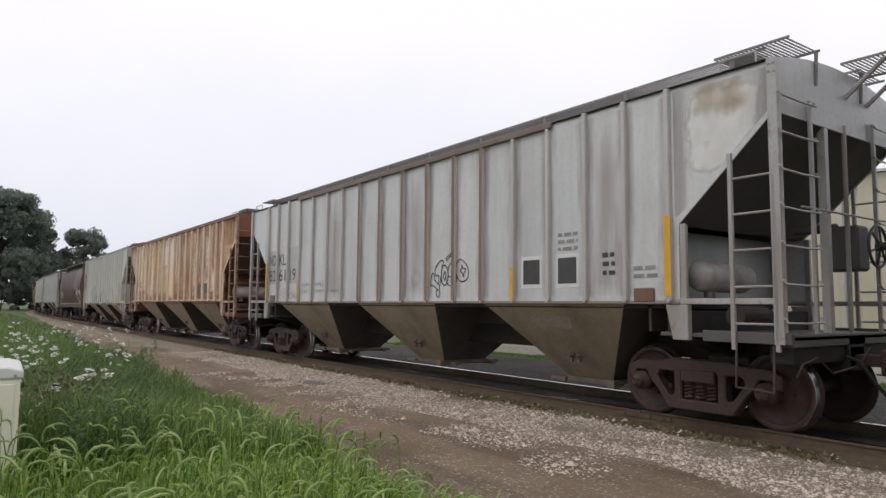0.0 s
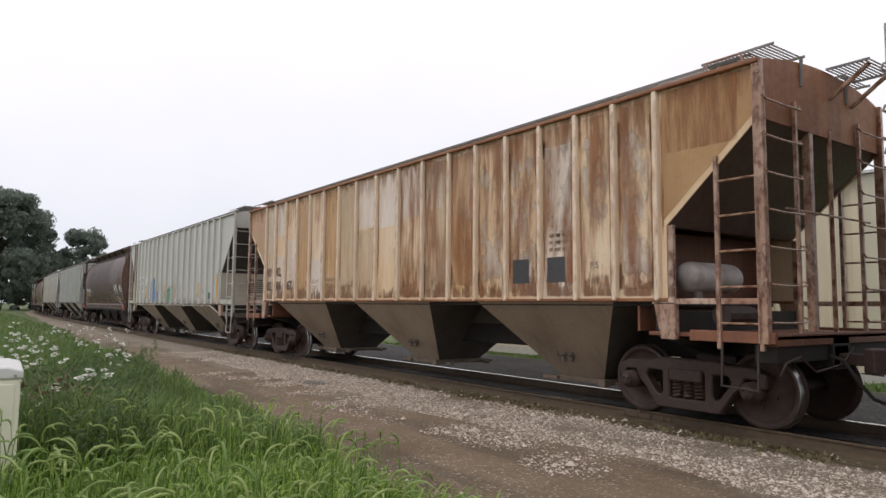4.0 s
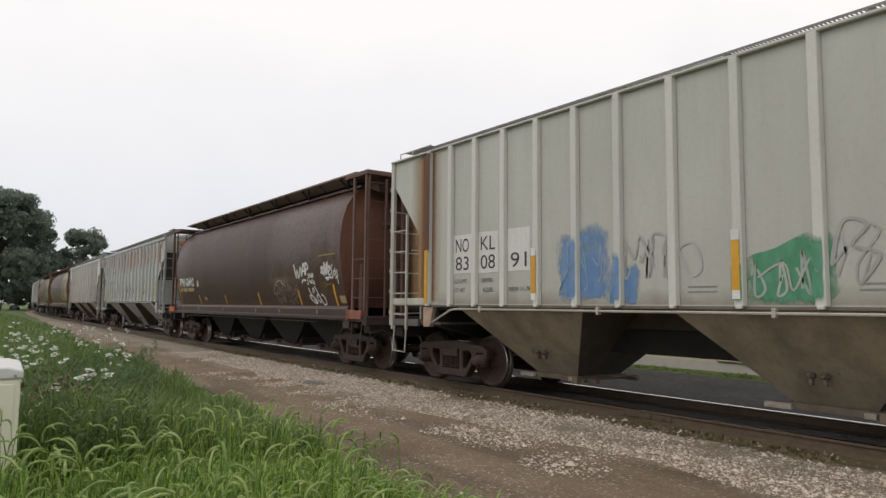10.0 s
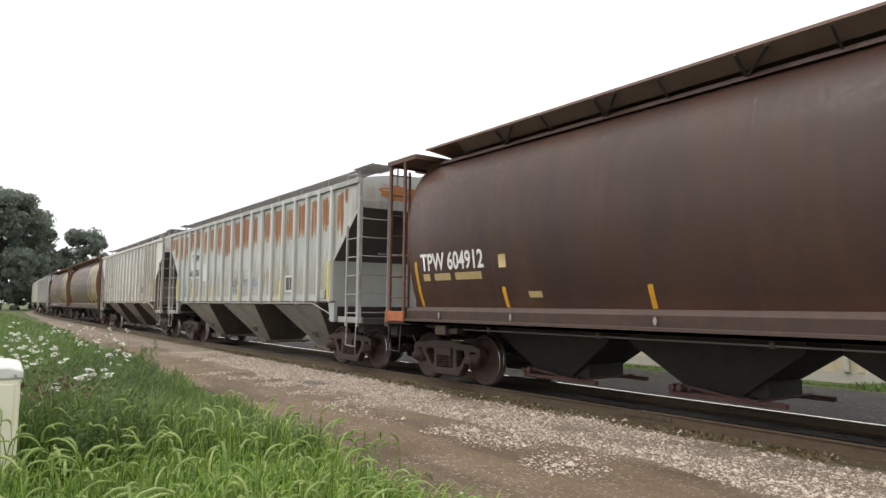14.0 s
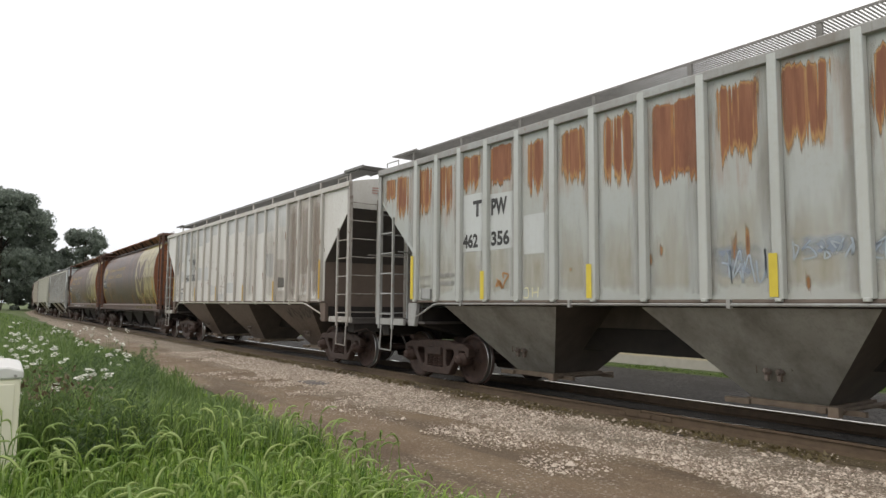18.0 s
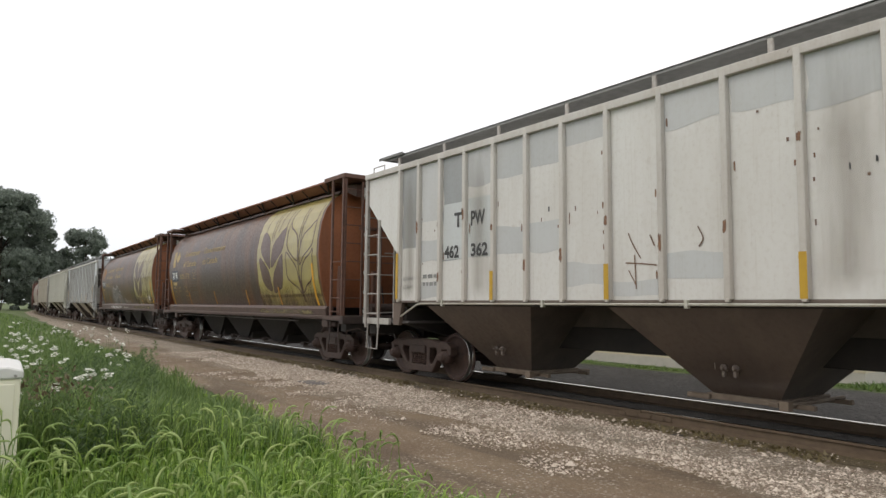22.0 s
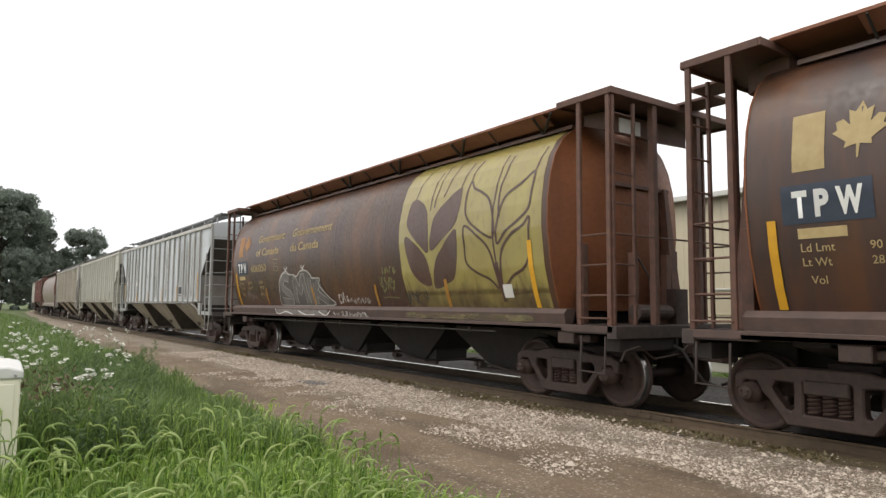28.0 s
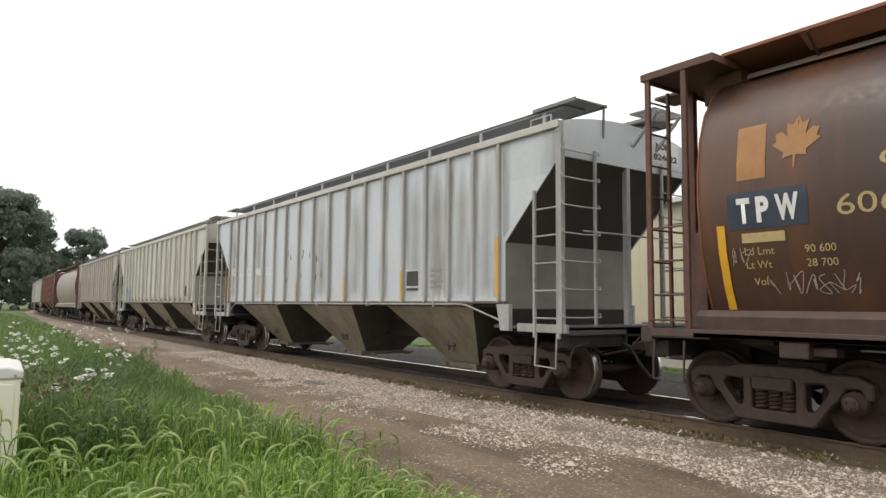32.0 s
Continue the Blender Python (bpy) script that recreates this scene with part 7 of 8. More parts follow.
patch("grime", -6.8, 6.8, 1.49, 1.8, GRIME, car2, lift=0.003)
patch("spray_field", -3.42, -2.4, 1.52, 2.58, BLUE, car2, lift=0.0052, wave=0.16, seed=4)
patch("spray_field", -2.42, -1.95, 1.5, 2.05, BLUE, car2, lift=0.0045, wave=0.14, seed=5)
for x in (-3.05, -2.26):
    patch("spray_field", x - 0.07, x + 0.07, 1.52, 2.5 if x < -3 else 2.2, BLUE, car2, lambda z: -SIDE - 0.072, 0.003)
patch("spray_field", -0.59, -0.45, 1.52, 2.0, GREEN, car2, lambda z: -SIDE - 0.072, 0.003)
patch("spray_field", 0.31, 0.45, 1.52, 2.25, GREEN, car2, lambda z: -SIDE - 0.072, 0.003)
leaf("spray_field", [(-0.42, 1.55), (-0.44, 2.0), (-0.1, 2.12), (0.35, 2.3), (0.52, 2.2), (0.62, 1.75), (0.4, 1.5), (0.0, 1.5)], GREEN, car2, flat, 0.0048)
stroke("spray_tag", [(-2.35, 1.95), (-2.2, 2.4), (-2.0, 2.1), (-1.9, 2.4), (-1.75, 2.1), (-1.7, 2.4), (-1.5, 2.35), (-1.55, 2.15), (-1.4, 1.95)], 0.035, MIST, car2, flat)
stroke("spray_tag", [(-1.3, 2.2), (-1.1, 2.25), (-1.0, 1.95), (-1.15, 1.85), (-1.25, 2.05)], 0.035, MIST, car2, flat, True)
stroke("spray_tag", [(0.5, 1.9), (0.62, 2.35), (0.85, 2.3), (0.7, 2.1), (0.95, 2.0), (0.8, 1.75)], 0.035, MIST, car2, flat)
stroke("spray_tag", [(1.5, 1.5), (1.45, 2.0), (1.85, 2.1), (2.1, 1.85), (1.95, 1.55)], 0.035, MIST, car2, flat, True)
stroke("spray_tag", [(-0.3, 1.8), (0.0, 1.95), (0.1, 1.65), (0.3, 2.0), (0.42, 1.7)], 0.025, MIST, car2, flat, lift=0.011)
for x in (5.44, 5.63):
    patch("stencil_box", x, x + 0.15, 1.64, 1.86, K, car2)
bars(car2, 4.7, 1.95, 0.42, 0.02, 3, M["grey_mark"], seed=9)
bars(car2, 3.95, 1.8, 0.36, 0.016, 3, M["grey_mark"], seed=10)
leaf("stencil_box", [(4.3, 1.92), (4.38, 1.92), (4.34, 1.98)], K, car2, flat)
for x in (-1.2, 0.75):
    for z in (1.64, 1.7):
        patch("print_bar", x, x + 0.4, z, z + 0.02, M["grey_mark"], car2)
side_rod(car2, 1.40, trim_pale)

scribble(car2, -2.35, -1.35, 1.75, 2.35, 0.022, MIST, flat, 61, 5)
scribble(car2, -0.35, 0.3, 1.6, 2.05, 0.03, SAGE, flat, 62, 3)
scribble(car2, 0.5, 1.2, 1.7, 2.3, 0.024, MIST, flat, 63, 3)
scribble(car2, -3.35, -2.5, 1.7, 2.4, 0.02, SKY_SPRAY, flat, 64, 4)

KHAKI = decal("khaki_fade", (0.65, 0.545, 0.4), (0.59, 0.475, 0.325), 0.06, 0.04, 0.04, 0.7, (4, 4, 0.4), (0.2, 1.2), 71, 0.5)
DEEP_ORANGE = decal("deep_orange_fade", (0.6, 0.37, 0.16), (0.52, 0.28, 0.105), 0.06, 0.04, 0.04, 0.7, (6, 6, 0.25), (0.2, 1.2), 73, 0.6)
for k, mt in ((5, DEEP_ORANGE), (6, KHAKI), (10, KHAKI), (7, KHAKI), (3, DEEP_ORANGE), (11, DEEP_ORANGE), (0, KHAKI)):
    patch("paint_fade", RIB_X[k] + 0.05, RIB_X[k + 1] - 0.05, 1.59, 4.25 if k != 7 else 3.15, mt, car1, lift=0.0045)

# heavier red rust and flaked pale paint towards the leading end of the rusty tan car
CRUST = decal("red_rust_crust", (0.36, 0.15, 0.055), (0.25, 0.085, 0.03), 0.05, 0.03, 0.02, 0.95, (5.5, 5.5, 0.7), (0.65, 1.45), 53, 0.68)
FLAKED = decal("flaked_pale_paint", (0.7, 0.63, 0.55), (0.62, 0.53, 0.44), 0.15, 0.1, 0.1, 0.95, (4, 4, 2.2), (0.85, 1.25), 55, 0.6)
for k, (a, b) in enumerate(zip(RIB_X, RIB_X[1:])):
    if k >= 9:
        patch("rust_crust", a + 0.05, b - 0.05, 1.5 + 0.13 * (k % 3), 4.22, CRUST, car1, lift=0.0085)
    if k > 11:
        patch("flaked_paint", a + 0.06, b - 0.06, 1.7 + 0.3 * (k % 4), 4.0, FLAKED, car1, lift=0.008)
patch("rust_crust", 6.8, 7.9, 3.4, 4.24, CRUST, car1, lift=0.0085)

# dark brown car
# a thin wash that darkens all but the leading part of the side
DARK_WASH = decal("dark_brown_wash", (0.04, 0.028, 0.026), (0.055, 0.037, 0.032), 0.14, 0.05, 0.1, 0.4, (0.8, 0.8, 0.25), (0.1, 1.0), 57, 0.22)
patch("side_wash", -7.1, 3.4, 1.5, 4.3, DARK_WASH, car3, round_side, 0.0035)
words("TPW 604912", -7.15, 2.13, 0.32, WH, car3, round_side, width=1.9, bold=0.01)
for x, w in ((-7.12, 0.22), (-6.75, 0.5), (-6.1, 0.75)):
    patch("print_bar", x, x + w, 1.93, 2.06, CREAM, car3, round_side)
patch("print_bar", -4.86, -4.68, 2.1, 2.32, CREAM, car3, round_side)
patch("print_bar", -4.25, -3.95, 1.6, 1.7, CREAM, car3, round_side)
for x, z in ((-7.33, 2.3), (-4.83, 1.78), (-1.9, 1.76), (1.18, 1.8), (4.12, 1.84), (6.2, 1.95)):
    stripe(car3, x, 1.44, z, round_side, 0.085)
for x in (-6.6, -4.6, -1.8, 1.2, 3.0, 5.4):
    leaf("print_bar", [(x, 1.28), (x + 0.03, 1.34), (x + 0.06, 1.28), (x + 0.03, 1.22)], DIM_CHALK, car3, lambda z: -1.53, 0.01)
for mt, w, pts in (
    (CHALK, 0.045, [(4.03, 2.52), (4.16, 2.15)]),
    (CHALK, 0.035, [(4.16, 2.15), (4.22, 2.36), (4.3, 2.15), (4.43, 2.44), (4.49, 2.19), (4.58, 2.45)]),
    (CHALK, 0.04, [(4.49, 2.19), (4.63, 2.52), (4.7, 2.21)]),
    (CHALK, 0.03, [(4.52, 2.31), (4.7, 2.33)]),
    (CHALK, 0.04, [(4.75, 2.22), (4.74, 2.48)]),
    (CHALK, 0.04, [(4.72, 2.49), (4.82, 2.52), (4.9, 2.4), (4.75, 2.34)]),
    (CHALK, 0.035, [(4.45, 2.02), (4.57, 2.09), (4.75, 2.08)]),
    (CHALK, 0.03, [(4.83, 2.12), (4.84, 2.0), (4.76, 1.99)]),
    (CHALK, 0.022, [(4.93, 2.25), (4.87, 2.23), (4.95, 2.17), (4.86, 2.14)]),
    (CHALK, 0.022, [(4.98, 2.25), (5.03, 2.13)]),
    (CHALK, 0.022, [(4.96, 2.19), (5.05, 2.2)]),
    (CHALK, 0.022, [(5.06, 2.26), (5.09, 2.14), (5.13, 2.24), (5.16, 2.14), (5.17, 2.26)]),
    (CHALK, 0.022, [(4.91, 2.04), (4.94, 2.07), (4.98, 2.0), (5.01, 2.06), (5.04, 1.99)]),
    (CHALK, 0.022, [(5.09, 1.99), (5.07, 2.07), (5.14, 2.08)]),
    (CHALK, 0.022, [(5.15, 1.97), (5.15, 2.08)]),
    (CHALK, 0.022, [(5.23, 2.05), (5.15, 2.01), (5.24, 1.97)]),
    (CHALK, 0.03, [(4.77, 1.89), (4.97, 1.63), (5.11, 1.5), (4.96, 1.52), (4.8, 1.62), (4.79, 1.7), (4.97, 1.66)]),
    (CHALK, 0.028, [(5.0, 1.84), (5.07, 1.88), (5.1, 1.81), (5.03, 1.77), (5.0, 1.81), (5.02, 1.85)]),
    (CHALK, 0.03, [(5.03, 1.66), (5.14, 1.52)]),
    (CHALK, 0.03, [(5.3, 1.68), (5.21, 1.7), (5.19, 1.59), (5.28, 1.52), (5.34, 1.55), (5.33, 1.61)]),
    (CHALK, 0.03, [(5.15, 1.92), (5.33, 1.68), (5.46, 1.47), (5.6, 1.48), (5.63, 1.58), (5.54, 1.69), (5.45, 1.71)]),
    (CHALK, 0.04, [(5.64, 2.39), (5.76, 2.23)]),
    (CHALK, 0.04, [(5.77, 2.39), (5.62, 2.23)]),
    (CHALK, 0.035, [(5.7, 2.42), (5.71, 2.2)]),
    (CHALK, 0.03, [(5.83, 2.5), (5.79, 2.17), (5.89, 2.47), (5.87, 2.19), (5.99, 2.5), (5.94, 2.2), (6.04, 2.49), (6.02, 2.19)]),
    (CHALK, 0.03, [(6.04, 2.32), (6.12, 2.4), (6.14, 2.31), (6.05, 2.25), (6.09, 2.17), (6.16, 2.2)]),
    (CHALK, 0.032, [(6.28, 2.42), (6.19, 2.35), (6.24, 2.26), (6.18, 2.19)]),
    (CHALK, 0.03, [(5.86, 2.11), (6.07, 2.12), (6.27, 2.11), (6.26, 2.18)]),
    (CHALK, 0.026, [(5.91, 2.07), (6.04, 2.07)]),
    (CHALK, 0.028, [(6.42, 2.33), (6.33, 2.25), (6.31, 2.18)]),
    (CHALK, 0.026, [(6.35, 2.24), (6.4, 2.27), (6.42, 2.21), (6.37, 2.16), (6.34, 2.2)]),
    (CHALK, 0.026, [(6.49, 2.29), (6.51, 1.96)]),
    (CHALK, 0.026, [(6.55, 2.16), (6.45, 2.12), (6.4, 2.08)]),
    (OLIVE, 0.028, [(5.58, 2.66), (5.96, 2.67), (6.46, 2.67)]),
    (OLIVE, 0.016, [(5.57, 2.02), (5.66, 1.92), (5.8, 1.89), (5.88, 1.97), (6.03, 1.95), (6.19, 1.99)]),
    (OLIVE, 0.014, [(5.73, 1.95), (5.77, 2.01), (5.85, 1.92), (5.92, 1.99)]),
    (FAINT, 0.022, [(2.43, 1.79), (2.64, 2.01), (2.88, 2.11), (3.14, 2.08), (3.14, 1.9)]),
    (FAINT, 0.022, [(2.43, 1.79), (2.6, 1.72), (2.7, 1.57), (2.88, 1.43), (3.07, 1.42)]),
    (FAINT, 0.022, [(3.08, 2.06), (3.3, 1.97), (3.38, 1.81)]),
    (FAINT, 0.018, [(2.6, 2.0), (2.8, 1.97), (2.94, 1.82)]),
    (FAINT, 0.018, [(2.73, 1.89), (2.82, 1.75)]),
    (FAINT, 0.018, [(2.58, 1.76), (2.7, 1.79), (2.88, 1.73)]),
    (FAINT, 0.018, [(3.0, 1.94), (3.05, 1.77), (3.14, 1.63), (3.22, 1.75), (3.19, 1.91)]),
    (FAINT, 0.018, [(2.75, 1.62), (2.84, 1.62), (2.77, 1.53), (2.89, 1.53)]),
    (FAINT, 0.018, [(2.96, 1.55), (3.03, 1.65), (3.09, 1.53), (3.16, 1.62), (3.23, 1.52)]),
    (FAINT, 0.018, [(3.38, 1.65), (3.43, 1.77)]),
    (FAINT, 0.018, [(3.43, 1.81), (3.51, 2.0), (3.55, 1.8)]),
    (FAINT, 0.018, [(3.62, 1.79), (3.62, 1.99)]),
    (FAINT, 0.018, [(3.68, 1.8), (3.66, 1.91), (3.74, 1.89), (3.72, 1.82)]),
    (FAINT, 0.018, [(3.38, 1.55), (3.57, 1.53), (3.73, 1.42)]),
    (FAINT, 0.018, [(3.63, 1.68), (3.74, 1.75), (3.84, 1.72)]),
    (FAINT, 0.018, [(3.82, 1.64), (3.87, 1.49)]),
    (FAINT, 0.018, [(3.78, 1.6), (3.92, 1.66)]),
    (FAINT, 0.018, [(3.86, 1.84), (3.96, 1.87), (3.92, 1.78)]),
    (FAINT, 0.018, [(4.0, 1.92), (4.08, 1.99), (4.13, 1.91), (4.05, 1.84), (3.98, 1.89)]),
    (FAINT, 0.016, [(3.92, 1.75), (4.0, 1.79), (4.07, 1.73), (3.99, 1.67), (3.92, 1.72)]),
    (FAINT, 0.02, [(3.02, 1.35), (3.16, 1.27), (3.38, 1.28), (3.55, 1.33)]),
):
    stroke("spray_tag", pts, w * (1.45 if mt == CHALK else 1.1), mt, car3, round_side)
for x0, x1, z0, z1 in ((3.9, 6.4, 1.6, 2.75), (1.9, 4.4, 1.5, 2.7), (4.9, 6.6, 1.5, 3.4)):
    patch("bronze_wash", x0, x1, z0, z1, BRONZE, car3, round_side, 0.004)
patch("print_bar", 6.4, 6.68, 1.5, 1.68, CREAM, car3, round_side)

for s in (-1, 1):
    part("corner_sill", shape("corner_sill", lambda bm: (box(bm, -0.32, 0.32, -0.03, 0.03, -0.1, 0.1), box(bm, -0.34, -0.26, -0.05, 0.05, -0.12, 0.12)), 0.015), ORANGE_SILL if s < 0 else RED_SILL, car3, "orange-rust sill corner", at=pose(s * 7.75, -1.6, 1.24))

# blue-grey car
patch("paint_patch", -5.27, -4.62, 2.4, 3.42, COOLP, car4, wave=0.02)
patch("paint_patch", -4.5, -3.86, 2.4, 3.34, COOLP, car4, wave=0.02)
words("T", -4.92, 3.02, 0.27, K, car4, bold=0.016)
words("PW", -4.42, 3.0, 0.27, K, car4, width=0.4, bold=0.016)
words("462", -5.2, 2.48, 0.23, K, car4, width=0.42, bold=0.012)
words("356", -4.42, 2.48, 0.23, K, car4, width=0.46, bold=0.012)
for x, z0, z1 in ((-6.74, 1.58, 2.42), (-4.58, 1.57, 2.05), (-2.2, 1.58, 2.06), (0.45, 1.58, 2.06), (3.8, 1.58, 2.1), (6.72, 1.6, 2.5)):
    stripe(car4, x, z0, z1, lambda z: -SIDE - 0.075, 0.1, M["pale_yellow"])
patch("stencil_frame", 4.0, 4.55, 1.80, 2.23, WH, car4)
patch("stencil_box", 4.04, 4.51, 1.84, 2.19, K, car4, lift=0.009)
patch("stencil_frame", 4.27, 4.29, 1.84, 2.19, WH, car4, lift=0.012)
words("LD LMT", -6.6, 1.95, 0.08, M["grey_mark"], car4)
words("LT WT", -6.6, 1.78, 0.08, M["grey_mark"], car4)
bars(car4, -5.9, 1.98, 0.45, 0.07, 2, M["grey_mark"], seed=11)
scribble(car4, -4.3, -3.95, 1.75, 2.0, 0.03, GOLD, flat, 7, 2)
for pts in ([(-3.62, 1.6), (-3.52, 1.6), (-3.52, 1.74), (-3.6, 1.74)], [(-3.42, 1.6), (-3.42, 1.75)], [(-3.42, 1.67), (-3.3, 1.68)], [(-3.3, 1.6), (-3.29, 1.75)]):
    stroke("spray_tag", pts, 0.022, PALE_SPRAY, car4, flat)
BLUE_CHALK = plain("blue_chalk", (0.3, 0.37, 0.46), (0.37, 0.42, 0.46), 8, 0.6)
BLUE_MIST = decal("blue_mist", (0.28, 0.36, 0.5), (0.36, 0.42, 0.5), 0.3, 0.3, 0.3, 0.5, (5, 5, 5), (0.5, 1.2), 41, 0.55)
for x0, x1, z0, z1 in ((-0.45, 0.4, 1.7, 2.3), (0.5, 1.4, 1.95, 2.3), (1.35, 2.0, 1.9, 2.3)):
    patch("spray_field", x0, x1, z0, z1, BLUE_MIST, car4, lift=0.004)
TAN_WASH = decal("tan_wash", (0.46, 0.4, 0.27), (0.4, 0.33, 0.2), 0.2, 0.1, 0.7, 0.6, (4, 4, 0.8), (0.4, 1.3), 43, 0.4)
for a, b in zip(RIB_X, RIB_X[1:]):
    patch("tan_wash", a + 0.07, b - 0.07, 1.6, 3.2, TAN_WASH, car4, lift=0.003)
scribble(car4, -0.2, 0.34, 1.75, 2.12, 0.018, BLUE_CHALK, flat, 22, 4)
scribble(car4, 0.6, 1.3, 1.98, 2.18, 0.018, BLUE_CHALK, flat, 23, 5)
scribble(car4, 1.42, 1.9, 1.95, 2.2, 0.018, BLUE_CHALK, flat, 24, 4)
for x, z0, z1 in ((0.95, 1.68, 1.98), (0.12, 1.95, 2.45), (-1.04, 2.05, 2.3), (-2.46, 2.06, 2.14), (2.6, 2.0, 2.5), (4.2, 2.35, 2.6), (3.1, 1.6, 1.8)):
    for j, d in enumerate((-0.17, 0.0, 0.11)[:1 + int(abs(x) * 10) % 3]):
        patch("rust_spot", x + d - 0.035, x + d + 0.045, z0 - 0.1 + 0.13 * j, z1 - 0.1 * (j == 0), SPECKS, car4, lift=0.005)

side_rod(car4, 1.495, trim_cool)

# rust breaking through under the eaves, run down in ragged drips
RUST_END = plain("end_rust", (0.29, 0.1, 0.035), (0.36, 0.15, 0.055), 5, 0.8)
for k, (a, b, z) in enumerate(((-7.9, -7.5, 3.5), (-7.45, -6.95, 3.1), (-6.69, -6.16, 3.0), (-5.97, -5.48, 3.02), (-5.24, -4.71, 3.4), (-4.43, -3.9, 3.4), (-3.56, -3.16, 3.1), (-2.82, -2.3, 3.1), (-2.0, -1.43, 3.0), (-1.16, -0.44, 2.92),
                             (-0.26, 0.33, 3.0), (0.46, 1.12, 3.0), (1.46, 1.78, 3.04), (2.35, 2.84, 3.1), (3.15, 3.65, 3.0), (3.98, 4.43, 3.0), (4.75, 5.26, 3.02), (5.56, 5.92, 3.0), (6.2, 6.65, 3.06), (6.95, 7.35, 3.04), (7.36, 7.52, 3.75))):
    patch("rust_bloom", a - 0.03, b + 0.03, z, 4.12 + 0.03 * (k % 3), BLOOM if k not in (5, 9) else BLOOM_SOLID, car4, lift=0.004)
patch("paint_patch", -3.62, -3.16, 2.28, 2.9, COOLP, car4, lift=0.004, wave=0.02, seed=5)
for pts in ([(5.52, 2.15), (5.78, 2.18), (5.98, 2.22)], [(5.55, 2.12), (5.56, 2.0), (5.72, 1.97), (5.72, 2.14)], [(5.64, 1.95), (5.67, 1.8), (5.75, 1.95)], [(3.27, 2.18), (3.4, 2.2)], [(3.3, 2.15), (3.32, 1.85)], [(3.32, 1.78), (3.55, 1.84)]):
    stroke("chalk_mark", pts, 0.014, M["grey_mark"], car4, flat)
part("card_holder", shape("card_holder", lambda bm: (box(bm, -0.16, 0.16, -0.02, 0, -0.1, 0.1), box(bm, -0.16, -0.13, -0.035, -0.02, -0.1, 0.1), box(bm, 0.13, 0.16, -0.035, -0.02, -0.1, 0.1)), 0.006), trim_cool, car4, at=pose(6.33, -1.58, 1.72))
part("card_holder", shape("card_holder", lambda bm: None), trim_cool, car4, at=pose(-6.33, -1.58, 1.68))
part("rust_bloom", shape("end_rust", lambda bm: bm.faces.new([bm.verts.new((8.112, -0.35 + 0.75 * math.cos(a) * (1 + 0.3 * noise.noise((a * 1.7, 2.0, 0.0))), 4.05 + 0.17 * math.sin(a) * (1 + 0.6 * noise.noise((a * 2.3, 5.0, 0.0))))) for a in (2 * math.pi * k / 40 for k in range(40))])), RUST_END, car4)

# off-white car with grey repaint
side_rod(car5, 1.495, trim_pale)
edges = RIB_X
# grey primer over the old white, panel by panel: (panel, foot, head)
for k, z0, z1 in ((0, 2.6, 4.3), (1, 3.07, 4.3), (1, 2.27, 2.71), (1, 1.6, 1.9), (2, 2.3, 4.3), (3, 3.55, 4.3), (4, 3.6, 4.3), (4, 2.3, 2.75), (5, 3.63, 4.3), (5, 2.32, 2.77), (6, 3.85, 4.3), (6, 1.78, 2.07), (8, 3.74, 4.3), (8, 1.82, 2.14),
                  (9, 3.76, 4.3), (10, 3.58, 4.3), (11, 3.54, 4.3), (12, 3.53, 4.3), (12, 2.25, 2.91), (13, 3.6, 4.3), (7, 1.6, 1.8)):
    a, b = edges[k], edges[k + 1]
    patch("paint_patch", a + 0.055, b - 0.055, z0, z1, SLATEP if k in (0, 2) and z1 > 4 else GREYP, car5, lift=0.003, wave=0.07, seed=k + z0)
patch("paint_patch", -5.24, -4.62, 2.3, 3.32, COOLP, car5, lift=0.0045, wave=0.015, seed=4)
patch("paint_patch", -4.5, -3.86, 2.3, 3.35, COOLP, car5, lift=0.0045, wave=0.015, seed=6)
for k, z0 in ((13, 1.57), (14, 1.57), (15, 1.57), (16, 1.57)):
    a, b = edges[k], edges[k + 1]
    patch("paint_patch", a + 0.055, b - 0.055, z0, 2.7 if k == 13 else 4.3, BEIGEP, car5, lift=0.0038, wave=0.04, seed=k + 80)
for a, b, z0, z1 in ((5.4, 5.92, 1.7, 2.26), (6.12, 6.4, 1.6, 2.3), (5.1, 5.3, 1.62, 2.3)):
    patch("paint_patch", a, b, z0, z1, PALE, car5, lift=0.0055, wave=0.05, seed=a)
for k in (0, 3, 10, 12, 13, 14, 15, 16):
    a, b = edges[k], edges[k + 1]
    patch("water_stain", a + 0.05, b - 0.05, 1.5, 4.2, WATER, car5, lift=0.006)
for k in (14, 15, 16):
    a, b = edges[k], edges[k + 1]
    patch("brown_wash", a + 0.05, b - 0.05, 1.58, 4.25, BROWN_WASH, car5, lift=0.0062)
CHIPS_RNG = random.Random(77)
for k in range(46):
    r = RIB_X[CHIPS_RNG.randrange(18)]
    x, z = r + CHIPS_RNG.choice((-1, 1)) * CHIPS_RNG.uniform(0.075, 0.13), CHIPS_RNG.choice((CHIPS_RNG.uniform(2.6, 3.1), CHIPS_RNG.uniform(1.65, 3.9)))
    patch("rust_chip", x - 0.016, x + 0.016, z, z + CHIPS_RNG.uniform(0.05, 0.22), CHIP_RUST, car5, lift=0.0085)
for k, x in enumerate(RIB_X):
    z = CHIPS_RNG.uniform(1.7, 3.4)
    patch("rust_chip", x - 0.04, x + 0.03, z, z + CHIPS_RNG.uniform(0.12, 0.3), CHIP_RUST, car5, lambda z: -SIDE - 0.072, 0.003)
